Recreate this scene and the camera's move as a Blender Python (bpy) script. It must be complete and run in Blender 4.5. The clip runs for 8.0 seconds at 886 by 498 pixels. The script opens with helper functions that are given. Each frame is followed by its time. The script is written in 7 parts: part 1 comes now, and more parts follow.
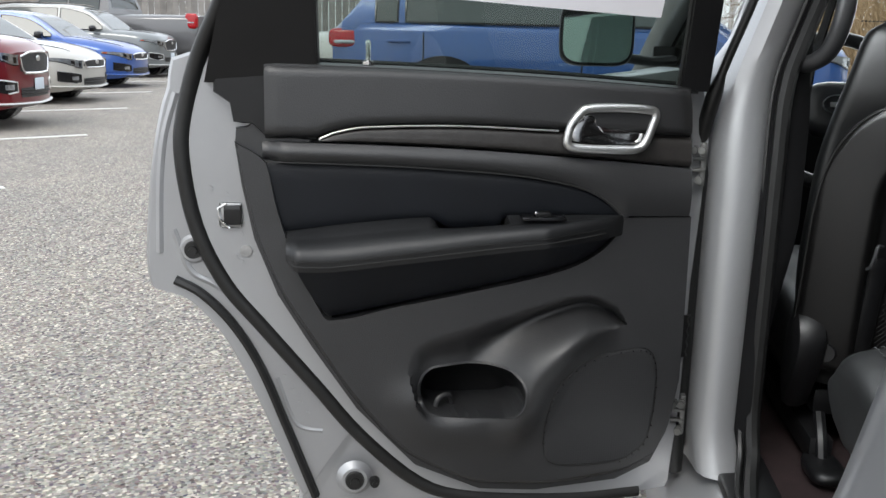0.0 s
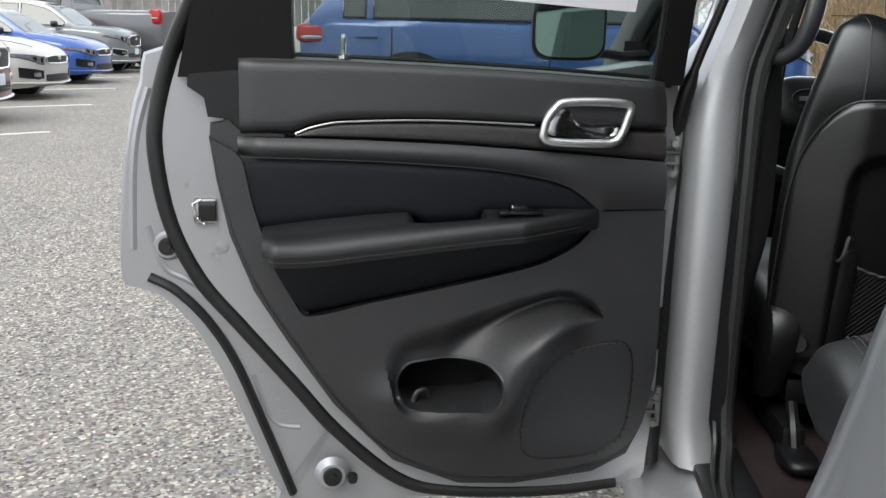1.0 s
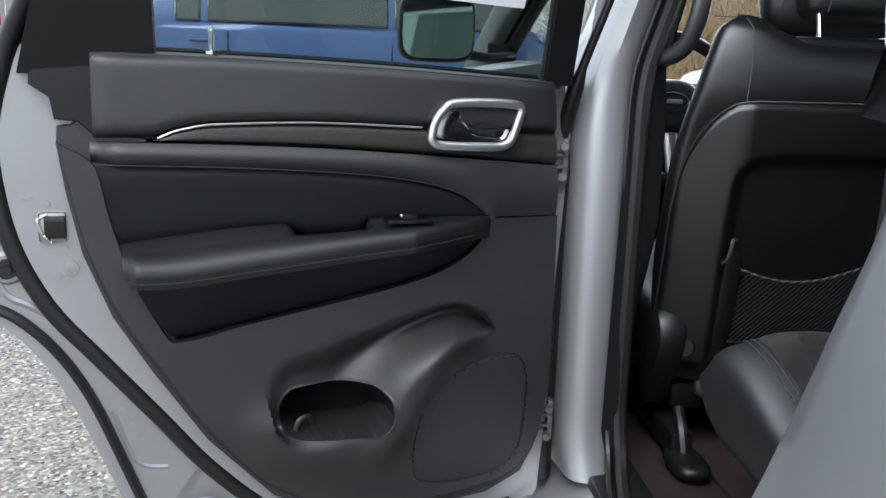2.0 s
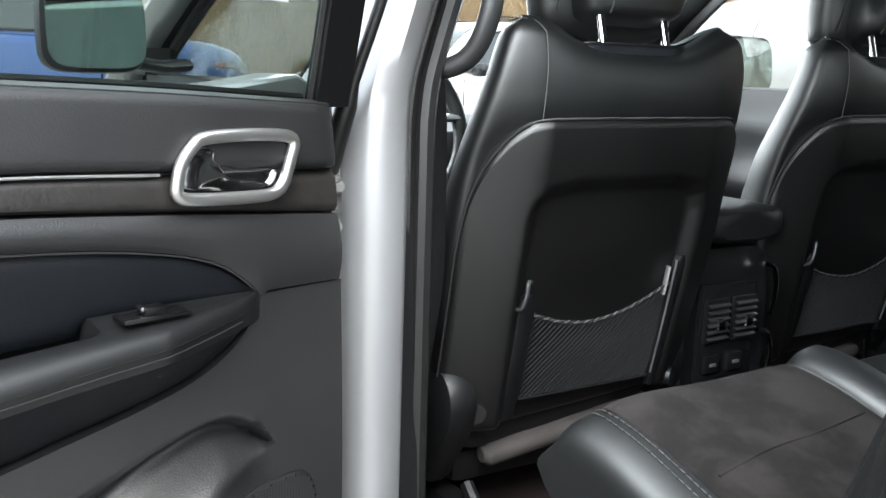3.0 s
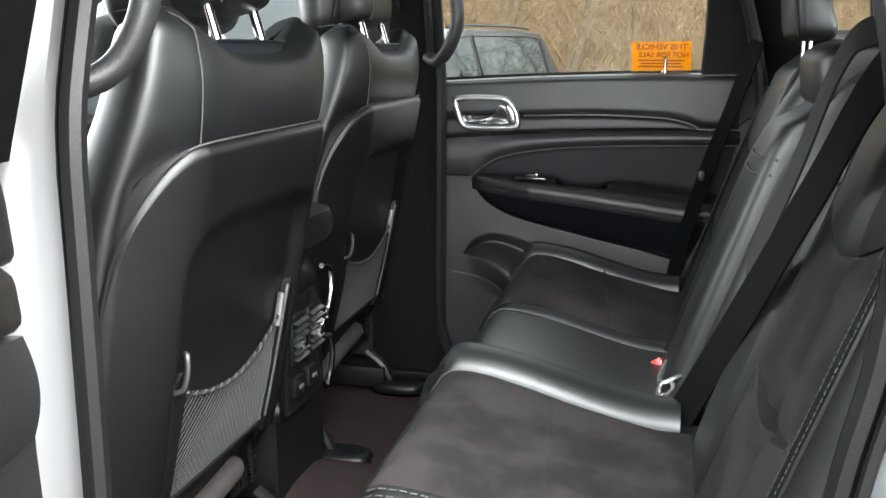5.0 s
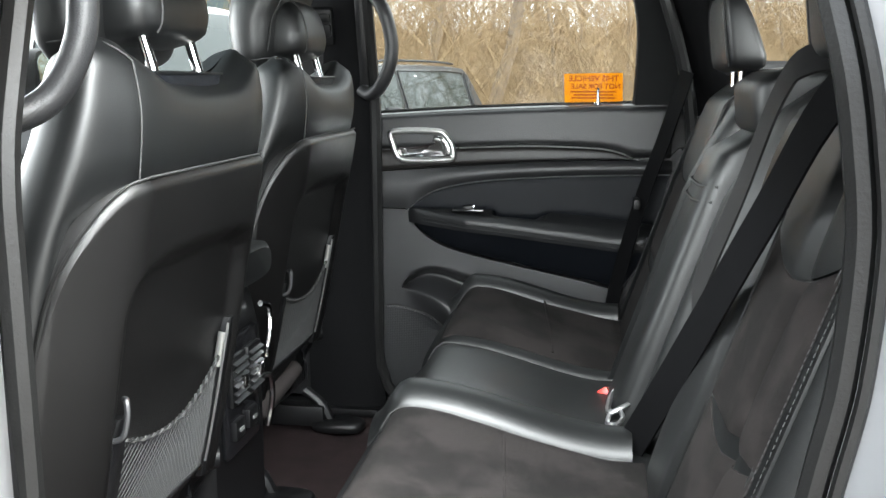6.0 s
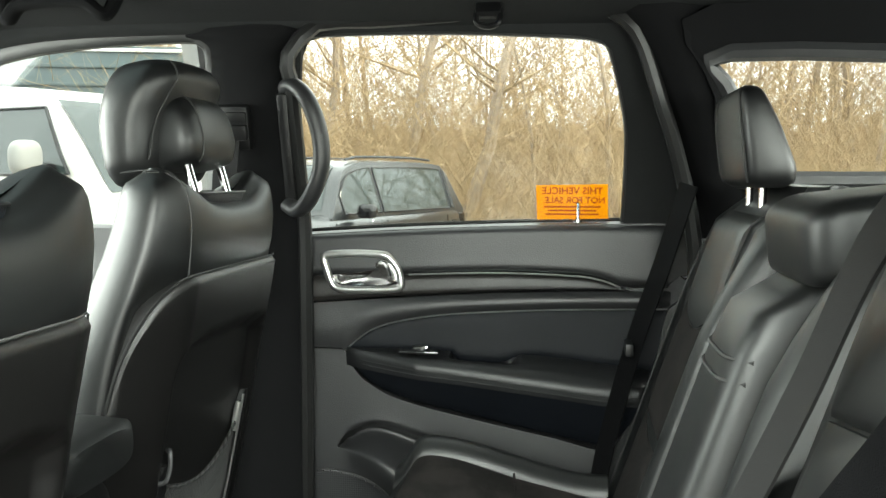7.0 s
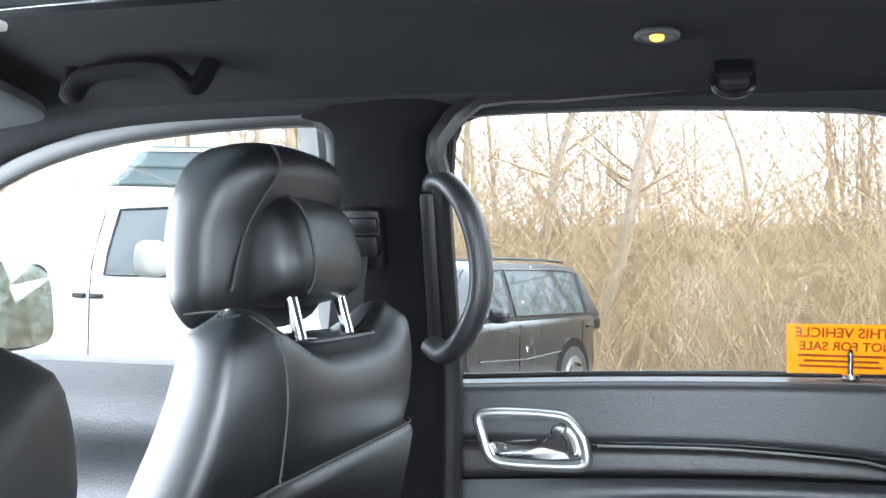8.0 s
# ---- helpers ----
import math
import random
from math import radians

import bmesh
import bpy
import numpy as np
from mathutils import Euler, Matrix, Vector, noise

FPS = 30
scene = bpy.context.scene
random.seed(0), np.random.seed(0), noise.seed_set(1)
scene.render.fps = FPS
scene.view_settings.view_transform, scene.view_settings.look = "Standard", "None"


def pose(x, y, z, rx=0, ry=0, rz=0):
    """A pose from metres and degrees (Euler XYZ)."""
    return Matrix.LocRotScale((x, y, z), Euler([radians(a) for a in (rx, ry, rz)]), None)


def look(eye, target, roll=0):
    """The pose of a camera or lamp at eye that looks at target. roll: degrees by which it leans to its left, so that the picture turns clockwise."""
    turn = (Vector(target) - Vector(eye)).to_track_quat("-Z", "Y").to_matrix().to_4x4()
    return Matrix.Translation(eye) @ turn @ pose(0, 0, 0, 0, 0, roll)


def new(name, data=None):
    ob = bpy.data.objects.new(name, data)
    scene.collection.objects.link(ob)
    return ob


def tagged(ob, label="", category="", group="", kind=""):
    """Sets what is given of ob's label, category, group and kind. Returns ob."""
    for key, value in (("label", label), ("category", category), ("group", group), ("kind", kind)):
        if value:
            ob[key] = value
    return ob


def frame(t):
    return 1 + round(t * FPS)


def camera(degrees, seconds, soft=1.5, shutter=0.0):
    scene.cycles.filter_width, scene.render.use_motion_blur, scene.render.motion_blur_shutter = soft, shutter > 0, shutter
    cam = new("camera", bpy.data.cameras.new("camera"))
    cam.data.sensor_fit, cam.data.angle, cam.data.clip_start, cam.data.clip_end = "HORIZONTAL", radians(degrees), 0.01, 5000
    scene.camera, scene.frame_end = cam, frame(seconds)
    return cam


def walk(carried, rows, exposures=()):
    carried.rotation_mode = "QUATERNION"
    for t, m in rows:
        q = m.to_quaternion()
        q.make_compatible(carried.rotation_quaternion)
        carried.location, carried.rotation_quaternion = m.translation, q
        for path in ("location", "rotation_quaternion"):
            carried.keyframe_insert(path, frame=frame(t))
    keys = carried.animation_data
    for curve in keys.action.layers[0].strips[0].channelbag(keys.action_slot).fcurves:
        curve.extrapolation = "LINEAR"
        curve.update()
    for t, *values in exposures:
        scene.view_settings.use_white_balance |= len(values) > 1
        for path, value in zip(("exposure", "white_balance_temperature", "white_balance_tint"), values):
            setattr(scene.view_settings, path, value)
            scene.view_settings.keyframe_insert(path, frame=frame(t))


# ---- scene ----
cam = camera(50.8, 8.0, soft=1.5)
PATH = [
    (0, (-1.104, -1.599, 1.222), (-1.321, 0.341, 0.789), 1.4),
    (0.5, (-1.111, -1.602, 1.218), (-1.308, 0.34, 0.783), 1.4),
    (1, (-1.119, -1.599, 1.219), (-1.268, 0.347, 0.779), 1.4),
    (1.2, (-1.119, -1.596, 1.221), (-1.241, 0.35, 0.778), 1.5),
    (2.3, (-1.237, -1.367, 1.195), (-0.838, 0.553, 0.8), 1.9),
    (2.5, (-1.255, -1.261, 1.199), (-0.7, 0.623, 0.817), 1.7),
    (3, (-1.338, -1.016, 1.203), (-0.327, 0.666, 0.819), 1.7),
    (3.5, (-1.403, -0.793, 1.222), (0.007, 0.568, 0.825), 1.3),
    (4, (-1.353, -0.619, 1.229), (0.344, 0.356, 0.817), 1.0),
    (4.5, (-1.41, -0.481, 1.228), (0.439, 0.157, 0.809), 0.7),
    (4.7, (-1.449, -0.46, 1.239), (0.424, 0.097, 0.813), 0.6),
    (5.8, (-1.444, -0.401, 1.227), (0.497, -0.087, 0.86), 0.0),
    (6, (-1.434, -0.406, 1.231), (0.511, -0.097, 0.881), 0.0),
    (6.5, (-1.284, -0.424, 1.239), (0.679, -0.144, 0.974), 0.0),
    (7, (-1.001, -0.407, 1.267), (0.974, -0.133, 1.113), 0.1),
    (7.5, (-0.735, -0.303, 1.286), (1.245, -0.021, 1.238), 0.4),
    (8, (-0.529, -0.235, 1.309), (1.397, 0.303, 1.364), 0.8),
]
walk(cam, [(t, look(eye, target, roll)) for t, eye, target, roll in PATH],
     exposures=[(0.0, 0.62, 6400, 8), (1.2, 0.62, 6400, 8), (2.5, 1.2, 5900, 6), (3.0, 1.76, 6300, 6), (3.5, 1.95, 6400, 6), (4.5, 2.2, 6500, 7),
                (6.0, 2.45, 6500, 6), (6.5, 2.5, 6500, 5), (7.0, 2.6, 6900, -2), (7.5, 2.75, 6000, 6), (8.0, 3.0, 5800, 8)])

# ---------------------------------------------------------------- light
SUN_EL, SUN_AZ = radians(48), radians(200)
world = bpy.data.worlds.new("overcast_sky")
scene.world = world
world.use_nodes = True
wn = world.node_tree
wn.nodes.clear()
sky = wn.nodes.new("ShaderNodeTexSky")
sky.sky_type, sky.sun_disc = "NISHITA", False
sky.sun_elevation, sky.sun_rotation = SUN_EL, SUN_AZ
sky.air_density, sky.dust_density = 1.0, 4.0
cloud = wn.nodes.new("ShaderNodeMix")
cloud.data_type = "RGBA"
cloud.inputs[0].default_value = 0.8
cloud.inputs[7].default_value = (9.0, 9.3, 9.8, 1)
wn.links.new(sky.outputs[0], cloud.inputs[6])
bg = wn.nodes.new("ShaderNodeBackground")
bg.inputs[1].default_value = 0.15
wn.links.new(cloud.outputs[2], bg.inputs[0])
wo = wn.nodes.new("ShaderNodeOutputWorld")
wn.links.new(bg.outputs[0], wo.inputs[0])

sun_data = bpy.data.lights.new("sun", "SUN")
sun_data.energy, sun_data.angle, sun_data.color = 1.0, radians(25), (1.0, 0.96, 0.9)
sun = new("sun", sun_data)
to_sun = Vector((math.sin(SUN_AZ) * math.cos(SUN_EL), math.cos(SUN_AZ) * math.cos(SUN_EL), math.sin(SUN_EL)))
sun.matrix_world = look((0, 0, 0), -to_sun)


def opening_light(name, at, target, sx, sy, watts, spread=180):
    """Sky light standing in an opening of the car."""
    d = bpy.data.lights.new(name, "AREA")
    d.shape, d.size, d.size_y, d.energy, d.color, d.spread = "RECTANGLE", sx, sy, watts, (0.95, 0.98, 1.0), radians(spread)
    ob = new(name, d)
    ob.matrix_world = look(at, target)
    return ob


opening_light("door_opening_light", (-0.70, -0.26, 1.26), (-0.08, -0.07, 0.60), 0.50, 0.50, 2.6, 118)
opening_light("windscreen_light", (0.0, 1.05, 1.36), (0.0, 0.0, 1.34), 1.1, 0.45, 5.0)
opening_light("quarter_window_light", (-0.66, -1.05, 1.36), (0.5, -0.8, 1.1), 0.5, 0.18, 1.9)
opening_light("rear_window_light", (0.0, -1.62, 1.38), (0.0, -0.5, 1.1), 1.1, 0.22, 2.4)


# ---------------------------------------------------------------- materials
def mat(name, base, rough=0.5, metal=0.0, grain=0.0, grain_scale=400, stain=0.0, stain_scale=6, coat=0.0,
        vary=0.0, sheen=0.0, spec=0.5, bump_kind="noise", tint=None, rough_var=0.0, spread=0.2):
    """Principled surface with colour variation at two scales and a fine bump."""
    m = bpy.data.materials.new(name)
    m.use_nodes = True
    nt = m.node_tree
    b = nt.nodes["Principled BSDF"]
    b.inputs["Roughness"].default_value = rough
    b.inputs["Metallic"].default_value = metal
    b.inputs["Coat Weight"].default_value = coat
    b.inputs["Coat Roughness"].default_value = 0.05
    b.inputs["Sheen Weight"].default_value = sheen
    b.inputs["Specular IOR Level"].default_value = spec
    tc = nt.nodes.new("ShaderNodeTexCoord")
    base = (*base, 1)
    color = None
    if stain or vary:
        n1 = nt.nodes.new("ShaderNodeTexNoise")
        n1.inputs["Scale"].default_value = stain_scale
        n1.inputs["Detail"].default_value = 6
        n1.inputs["Roughness"].default_value = 0.65
        nt.links.new(tc.outputs["Object"], n1.inputs["Vector"])
        ramp = nt.nodes.new("ShaderNodeValToRGB")
        ramp.color_ramp.elements[0].position, ramp.color_ramp.elements[1].position = 0.5 - spread, 0.5 + spread
        lo = tint or tuple(c * (1 - stain) for c in base[:3])
        ramp.color_ramp.elements[0].color = (*lo, 1)
        ramp.color_ramp.elements[1].color = tuple(min(1, c * (1 + stain * 0.6)) for c in base[:3]) + (1,)
        nt.links.new(n1.outputs["Fac"], ramp.inputs["Fac"])
        color = ramp.outputs["Color"]
        if rough_var:
            mr = nt.nodes.new("ShaderNodeMapRange")
            mr.inputs["To Min"].default_value, mr.inputs["To Max"].default_value = rough - rough_var, rough + rough_var
            nt.links.new(n1.outputs["Fac"], mr.inputs["Value"])
            nt.links.new(mr.outputs[0], b.inputs["Roughness"])
        if vary:
            oi = nt.nodes.new("ShaderNodeObjectInfo")
            hs = nt.nodes.new("ShaderNodeHueSaturation")
            mp = nt.nodes.new("ShaderNodeMapRange")
            mp.inputs["To Min"].default_value, mp.inputs["To Max"].default_value = 1 - vary, 1 + vary
            nt.links.new(oi.outputs["Random"], mp.inputs["Value"])
            nt.links.new(mp.outputs[0], hs.inputs["Value"])
            nt.links.new(color, hs.inputs["Color"])
            color = hs.outputs["Color"]
        nt.links.new(color, b.inputs["Base Color"])
    else:
        b.inputs["Base Color"].default_value = base
    if grain:
        if bump_kind == "voronoi":
            n2 = nt.nodes.new("ShaderNodeTexVoronoi")
            n2.inputs["Scale"].default_value = grain_scale
            out = n2.outputs["Distance"]
        else:
            n2 = nt.nodes.new("ShaderNodeTexNoise")
            n2.inputs["Scale"].default_value = grain_scale
            n2.inputs["Detail"].default_value = 4
            out = n2.outputs["Fac"]
        nt.links.new(tc.outputs["Object"], n2.inputs["Vector"])
        bp = nt.nodes.new("ShaderNodeBump")
        bp.inputs["Strength"].default_value = grain
        bp.inputs["Distance"].default_value = 0.002
        nt.links.new(out, bp.inputs["Height"])
        nt.links.new(bp.outputs[0], b.inputs["Normal"])
    return m


def glass_mat(name, tint, amount=0.9):
    """Thin tinted pane: clear through, glossy by Fresnel."""
    m = bpy.data.materials.new(name)
    m.use_nodes = True
    nt = m.node_tree
    nt.nodes.clear()
    tr = nt.nodes.new("ShaderNodeBsdfTransparent")
    tr.inputs[0].default_value = (*tint, 1)
    gl = nt.nodes.new("ShaderNodeBsdfGlossy")
    gl.inputs["Roughness"].default_value = 0.01
    lw = nt.nodes.new("ShaderNodeLayerWeight")
    lw.inputs[0].default_value = 0.5
    pw = nt.nodes.new("ShaderNodeMath")
    pw.operation = "POWER"
    pw.inputs[1].default_value = 4.0
    nt.links.new(lw.outputs["Facing"], pw.inputs[0])
    fr = nt.nodes.new("ShaderNodeMapRange")
    fr.inputs["To Min"].default_value, fr.inputs["To Max"].default_value = 0.04, amount
    nt.links.new(pw.outputs[0], fr.inputs["Value"])
    mx = nt.nodes.new("ShaderNodeMixShader")
    nt.links.new(fr.outputs[0], mx.inputs[0])
    nt.links.new(tr.outputs[0], mx.inputs[1])
    nt.links.new(gl.outputs[0], mx.inputs[2])
    out = nt.nodes.new("ShaderNodeOutputMaterial")
    nt.links.new(mx.outputs[0], out.inputs[0])
    return m


def glow_mat(name, color, strength):
    m = bpy.data.materials.new(name)
    m.use_nodes = True
    b = m.node_tree.nodes["Principled BSDF"]
    b.inputs["Base Color"].default_value = (*color, 1)
    b.inputs["Emission Color"].default_value = (*color, 1)
    b.inputs["Emission Strength"].default_value = strength
    return m


LEATHER = mat("black_leather", (0.0023, 0.0027, 0.0029), 0.45, spec=0.72, grain=0.09, grain_scale=1000, stain=0.25, stain_scale=9, rough_var=0.06, bump_kind="voronoi")
ARM_PAD = mat("armrest_vinyl", (0.0105, 0.0110, 0.0120), 0.42, spec=0.5, grain=0.25, grain_scale=700, stain=0.2, stain_scale=9, rough_var=0.05)
LEATHER_INSERT = mat("door_insert_leatherette", (0.0053, 0.0065, 0.0092), 0.46, spec=0.26, grain=0.3, grain_scale=900, stain=0.2, stain_scale=12, bump_kind="voronoi")
PLASTIC = mat("grained_charcoal_plastic", (0.0185, 0.0188, 0.0200), 0.42, spec=0.6, grain=0.28, grain_scale=430, stain=0.18, stain_scale=7, rough_var=0.06)
PLASTIC_BACK = mat("seat_back_plastic", (0.0028, 0.0026, 0.0026), 0.36, spec=0.62, grain=0.3, grain_scale=1200, stain=0.2, stain_scale=6, rough_var=0.05)
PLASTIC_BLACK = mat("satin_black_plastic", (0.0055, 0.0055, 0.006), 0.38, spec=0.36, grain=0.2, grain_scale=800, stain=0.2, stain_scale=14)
GLOSS_BLACK = mat("gloss_black_plastic", (0.008, 0.008, 0.009), 0.12)
WOOD_TRIM = mat("dark_wood_grain_trim", (0.020, 0.018, 0.017), 0.45, grain=0.35, grain_scale=160, stain=0.35, stain_scale=60)
HEADLINER = mat("black_headliner_fabric", (0.020, 0.0205, 0.021), 0.95, grain=0.4, grain_scale=1500, stain=0.15, stain_scale=5, spec=0.1)
VISOR = mat("grey_visor_fabric", (0.055, 0.057, 0.058), 0.9, grain=0.3, grain_scale=1200, stain=0.1, stain_scale=8, spec=0.2)
PLATE_GREY = mat("pale_grey_plastic", (0.22, 0.22, 0.21), 0.5)
PILLAR = mat("black_pillar_fabric", (0.0055, 0.0055, 0.006), 0.9, grain=0.4, grain_scale=1500, stain=0.15, stain_scale=5, spec=0.1)
SUEDE = mat("dark_brown_suede", (0.0135, 0.0114, 0.0110), 0.95, grain=0.6, grain_scale=1800, stain=0.45, stain_scale=9, spec=0.2, spread=0.055)
CARPET = mat("dark_brown_carpet", (0.027, 0.018, 0.0185), 0.98, grain=1.0, grain_scale=900, stain=0.35, stain_scale=14, spec=0.15)
WEBBING = mat("charcoal_belt_webbing", (0.010, 0.0097, 0.010), 0.7, grain=0.5, grain_scale=900, stain=0.15, stain_scale=30, spec=0.2, sheen=0.03)
SILVER = mat("silver_metallic_paint", (0.335, 0.340, 0.350), 0.37, metal=0.52, coat=0.5, grain=0.03, grain_scale=2500, stain=0.05, stain_scale=4)
RUBBER = mat("black_rubber_seal", (0.009, 0.009, 0.009), 0.42, spec=0.45, grain=0.2, grain_scale=300, stain=0.3, stain_scale=25)
CHROME = mat("bright_chrome", (0.78, 0.78, 0.78), 0.10, metal=1.0)
SATIN = mat("satin_silver_trim", (0.62, 0.62, 0.61), 0.28, metal=0.9, grain=0.03, grain_scale=900)
STEEL = mat("zinc_steel", (0.42, 0.42, 0.42), 0.38, metal=1.0, grain=0.1, grain_scale=300, stain=0.25, stain_scale=60)
ZINC = mat("dull_zinc_hinge", (0.20, 0.20, 0.195), 0.5, metal=0.8, grain=0.15, grain_scale=300, stain=0.3, stain_scale=60)
THREAD = mat("grey_stitching", (0.030, 0.030, 0.030), 0.7)
HEM = mat("grey_elastic_cord", (0.045, 0.045, 0.045), 0.7)
WEBBING_DARK = mat("black_belt_webbing", (0.004, 0.004, 0.0045), 0.75, grain=0.5, grain_scale=900, stain=0.15, stain_scale=30, spec=0.07)
DARK_THREAD = mat("dark_stitching", (0.022, 0.022, 0.022), 0.6)
GLASS = glass_mat("tinted_door_glass", (0.67, 0.72, 0.70))
CLEAR = glass_mat("clear_windscreen_glass", (0.92, 0.95, 0.94))
GLASS_FAR = glass_mat("tinted_side_glass", (0.77, 0.78, 0.765), 0.22)
PAPER = mat("white_paper", (0.75, 0.74, 0.78), 0.7, stain=0.04, stain_scale=5)
ORANGE = mat("orange_sticker", (0.90, 0.50, 0.012), 0.6, stain=0.06, stain_scale=40)
_nt = ORANGE.node_tree
_tl = _nt.nodes.new("ShaderNodeBsdfTranslucent")
_tl.inputs[0].default_value = (1.0, 0.56, 0.03, 1)
_mx = _nt.nodes.new("ShaderNodeMixShader")
_mx.inputs[0].default_value = 0.6
_out = _nt.nodes["Material Output"]
_nt.links.new(_nt.nodes["Principled BSDF"].outputs[0], _mx.inputs[1])
_nt.links.new(_tl.outputs[0], _mx.inputs[2])
_nt.links.new(_mx.outputs[0], _out.inputs[0])
ORANGE_INK = mat("dark_orange_ink", (0.42, 0.11, 0.01), 0.6)
RED_PLASTIC = mat("red_buckle_button", (0.60, 0.03, 0.02), 0.35)
LAMP_GLOW = glow_mat("warm_lamp", (1.0, 0.36, 0.05), 0.42)
MIRROR = mat("mirror_glass", (0.31, 0.37, 0.34), 0.03, metal=1.0)
import functools


# ---------------------------------------------------------------- mesh helpers
def thing(name, label, category, group="", kind="", at=None):
    ob = new(name)
    ob.empty_display_size = 0.05
    if at is not None:
        ob.matrix_world = at
    return tagged(ob, label, category, group, kind)


def part(name, bm, material, parent=None, label="", smooth=True, kind=""):
    """Links a bmesh as one mesh object under a thing or a part."""
    bmesh.ops.recalc_face_normals(bm, faces=bm.faces)
    me = bpy.data.meshes.new(name)
    bm.to_mesh(me)
    bm.free()
    me.materials.append(material)
    if smooth:
        me.polygons.foreach_set("use_smooth", [True] * len(me.polygons))
        try:
            me.set_sharp_from_angle(angle=radians(42))
        except AttributeError:
            pass
    ob = new(name, me)
    if parent is not None:
        ob.parent = parent
    return tagged(ob, label, kind=kind)


def lerp(a, b, t):
    return a + (b - a) * t


def curve(points):
    """Piecewise-linear function through (x, y) points, softened by a monotone cubic."""
    xs = np.array([p[0] for p in points], float)
    ys = np.array([p[1] for p in points], float)
    order = np.argsort(xs)
    xs, ys = xs[order], ys[order]
    h = np.diff(xs)
    d = np.diff(ys) / h
    m = np.zeros(len(xs))
    m[0], m[-1] = d[0], d[-1]
    for i in range(1, len(xs) - 1):
        if d[i - 1] * d[i] > 0:
            m[i] = 2 * d[i - 1] * d[i] / (d[i - 1] + d[i])

    def f(x):
        if x <= xs[0]:
            return float(ys[0])
        if x >= xs[-1]:
            return float(ys[-1])
        i = int(np.searchsorted(xs, x) - 1)
        t = (x - xs[i]) / h[i]
        return float((1 + 2 * t) * (1 - t) ** 2 * ys[i] + t * (1 - t) ** 2 * h[i] * m[i]
                     + t * t * (3 - 2 * t) * ys[i + 1] + t * t * (t - 1) * h[i] * m[i + 1])
    return f


def spline(points, n=8, closed=False):
    """Catmull-Rom through 3D points."""
    p = [Vector(q) for q in points]
    out = []
    count = len(p) if closed else len(p) - 1
    for i in range(count):
        a = p[i - 1] if closed or i else p[0] * 2 - p[1]
        b, c = p[i], p[(i + 1) % len(p)]
        e = p[(i + 2) % len(p)] if closed or i + 2 < len(p) else c * 2 - b
        for k in range(n):
            t = k / n
            out.append(0.5 * ((2 * b) + (c - a) * t + (2 * a - 5 * b + 4 * c - e) * t * t + (3 * b - a - 3 * c + e) * t ** 3))
    if not closed:
        out.append(p[-1])
    return out


def loft(bm, rings, closed=True, cap=True, ring_closed=False):
    rows = [[bm.verts.new(v) for v in r] for r in rings]
    n = len(rows[0])
    pairs = list(zip(rows, rows[1:])) + ([(rows[-1], rows[0])] if ring_closed else [])
    for a, b in pairs:
        for i in range(n if closed else n - 1):
            j = (i + 1) % n
            bm.faces.new((a[i], a[j], b[j], b[i]))
    if cap and closed and not ring_closed:
        bm.faces.new(rows[0])
        bm.faces.new(rows[-1])
    return rows


def tube(bm, pts, r, seg=8, closed=False, flat=1.0, up=(0, 0, 1), cap=True, radii=None):
    """A round (or flattened) bar swept along points."""
    pts = [Vector(p) for p in pts]
    n = len(pts)
    rings = []
    side = None
    for i, p in enumerate(pts):
        a = pts[(i - 1) % n] if closed or i else p
        b = pts[(i + 1) % n] if closed or i < n - 1 else p
        d = (b - a)
        d = d.normalized() if d.length > 1e-9 else Vector((0, 0, 1))
        if side is None:
            ref = Vector(up)
            if abs(ref.dot(d)) > 0.95:
                ref = Vector((1, 0, 0)) if abs(d.x) < 0.9 else Vector((0, 1, 0))
            side = d.cross(ref).normalized()
        else:
            side = (side - d * side.dot(d)).normalized()
        nrm = side.cross(d)
        rr = radii[i] if radii else r
        rings.append([p + (side * math.cos(k * 2 * math.pi / seg) + nrm * math.sin(k * 2 * math.pi / seg) * flat) * rr for k in range(seg)])
    loft(bm, rings, cap=cap, ring_closed=closed)


def ribbon(bm, pts, width_dir, width, thick=0.0015):
    """A strap of given width along points."""
    pts = [Vector(p) for p in pts]
    rings = []
    for i, p in enumerate(pts):
        d = (pts[min(i + 1, len(pts) - 1)] - pts[max(i - 1, 0)]).normalized()
        w = Vector(width_dir[i]) if isinstance(width_dir, list) else Vector(width_dir)
        w = (w - d * w.dot(d)).normalized()
        n = d.cross(w)
        rings.append([p + w * width / 2 + n * thick, p - w * width / 2 + n * thick, p - w * width / 2 - n * thick, p + w * width / 2 - n * thick])
    loft(bm, rings)


def box(bm, c, s, bevel=0.0, m=None, seg=2):
    r = bmesh.ops.create_cube(bm, size=1.0)
    vs = r["verts"]
    bmesh.ops.scale(bm, vec=s, verts=vs)
    if bevel:
        es = list({e for v in vs for e in v.link_edges})
        rb = bmesh.ops.bevel(bm, geom=es, offset=bevel, segments=seg, affect="EDGES", profile=0.6)
        vs = list({v for v in rb["verts"]} | {v for f in rb["faces"] for v in f.verts} | {v for v in vs if v.is_valid})
    if m is not None:
        bmesh.ops.transform(bm, matrix=m, verts=vs)
    bmesh.ops.translate(bm, vec=c, verts=vs)
    return vs


def cyl(bm, c, r, depth, axis=(0, 0, 1), seg=20, r2=None):
    d = Vector(axis).normalized()
    tube(bm, [Vector(c) - d * depth / 2, Vector(c) + d * depth / 2], r, seg, radii=[r, r if r2 is None else r2])


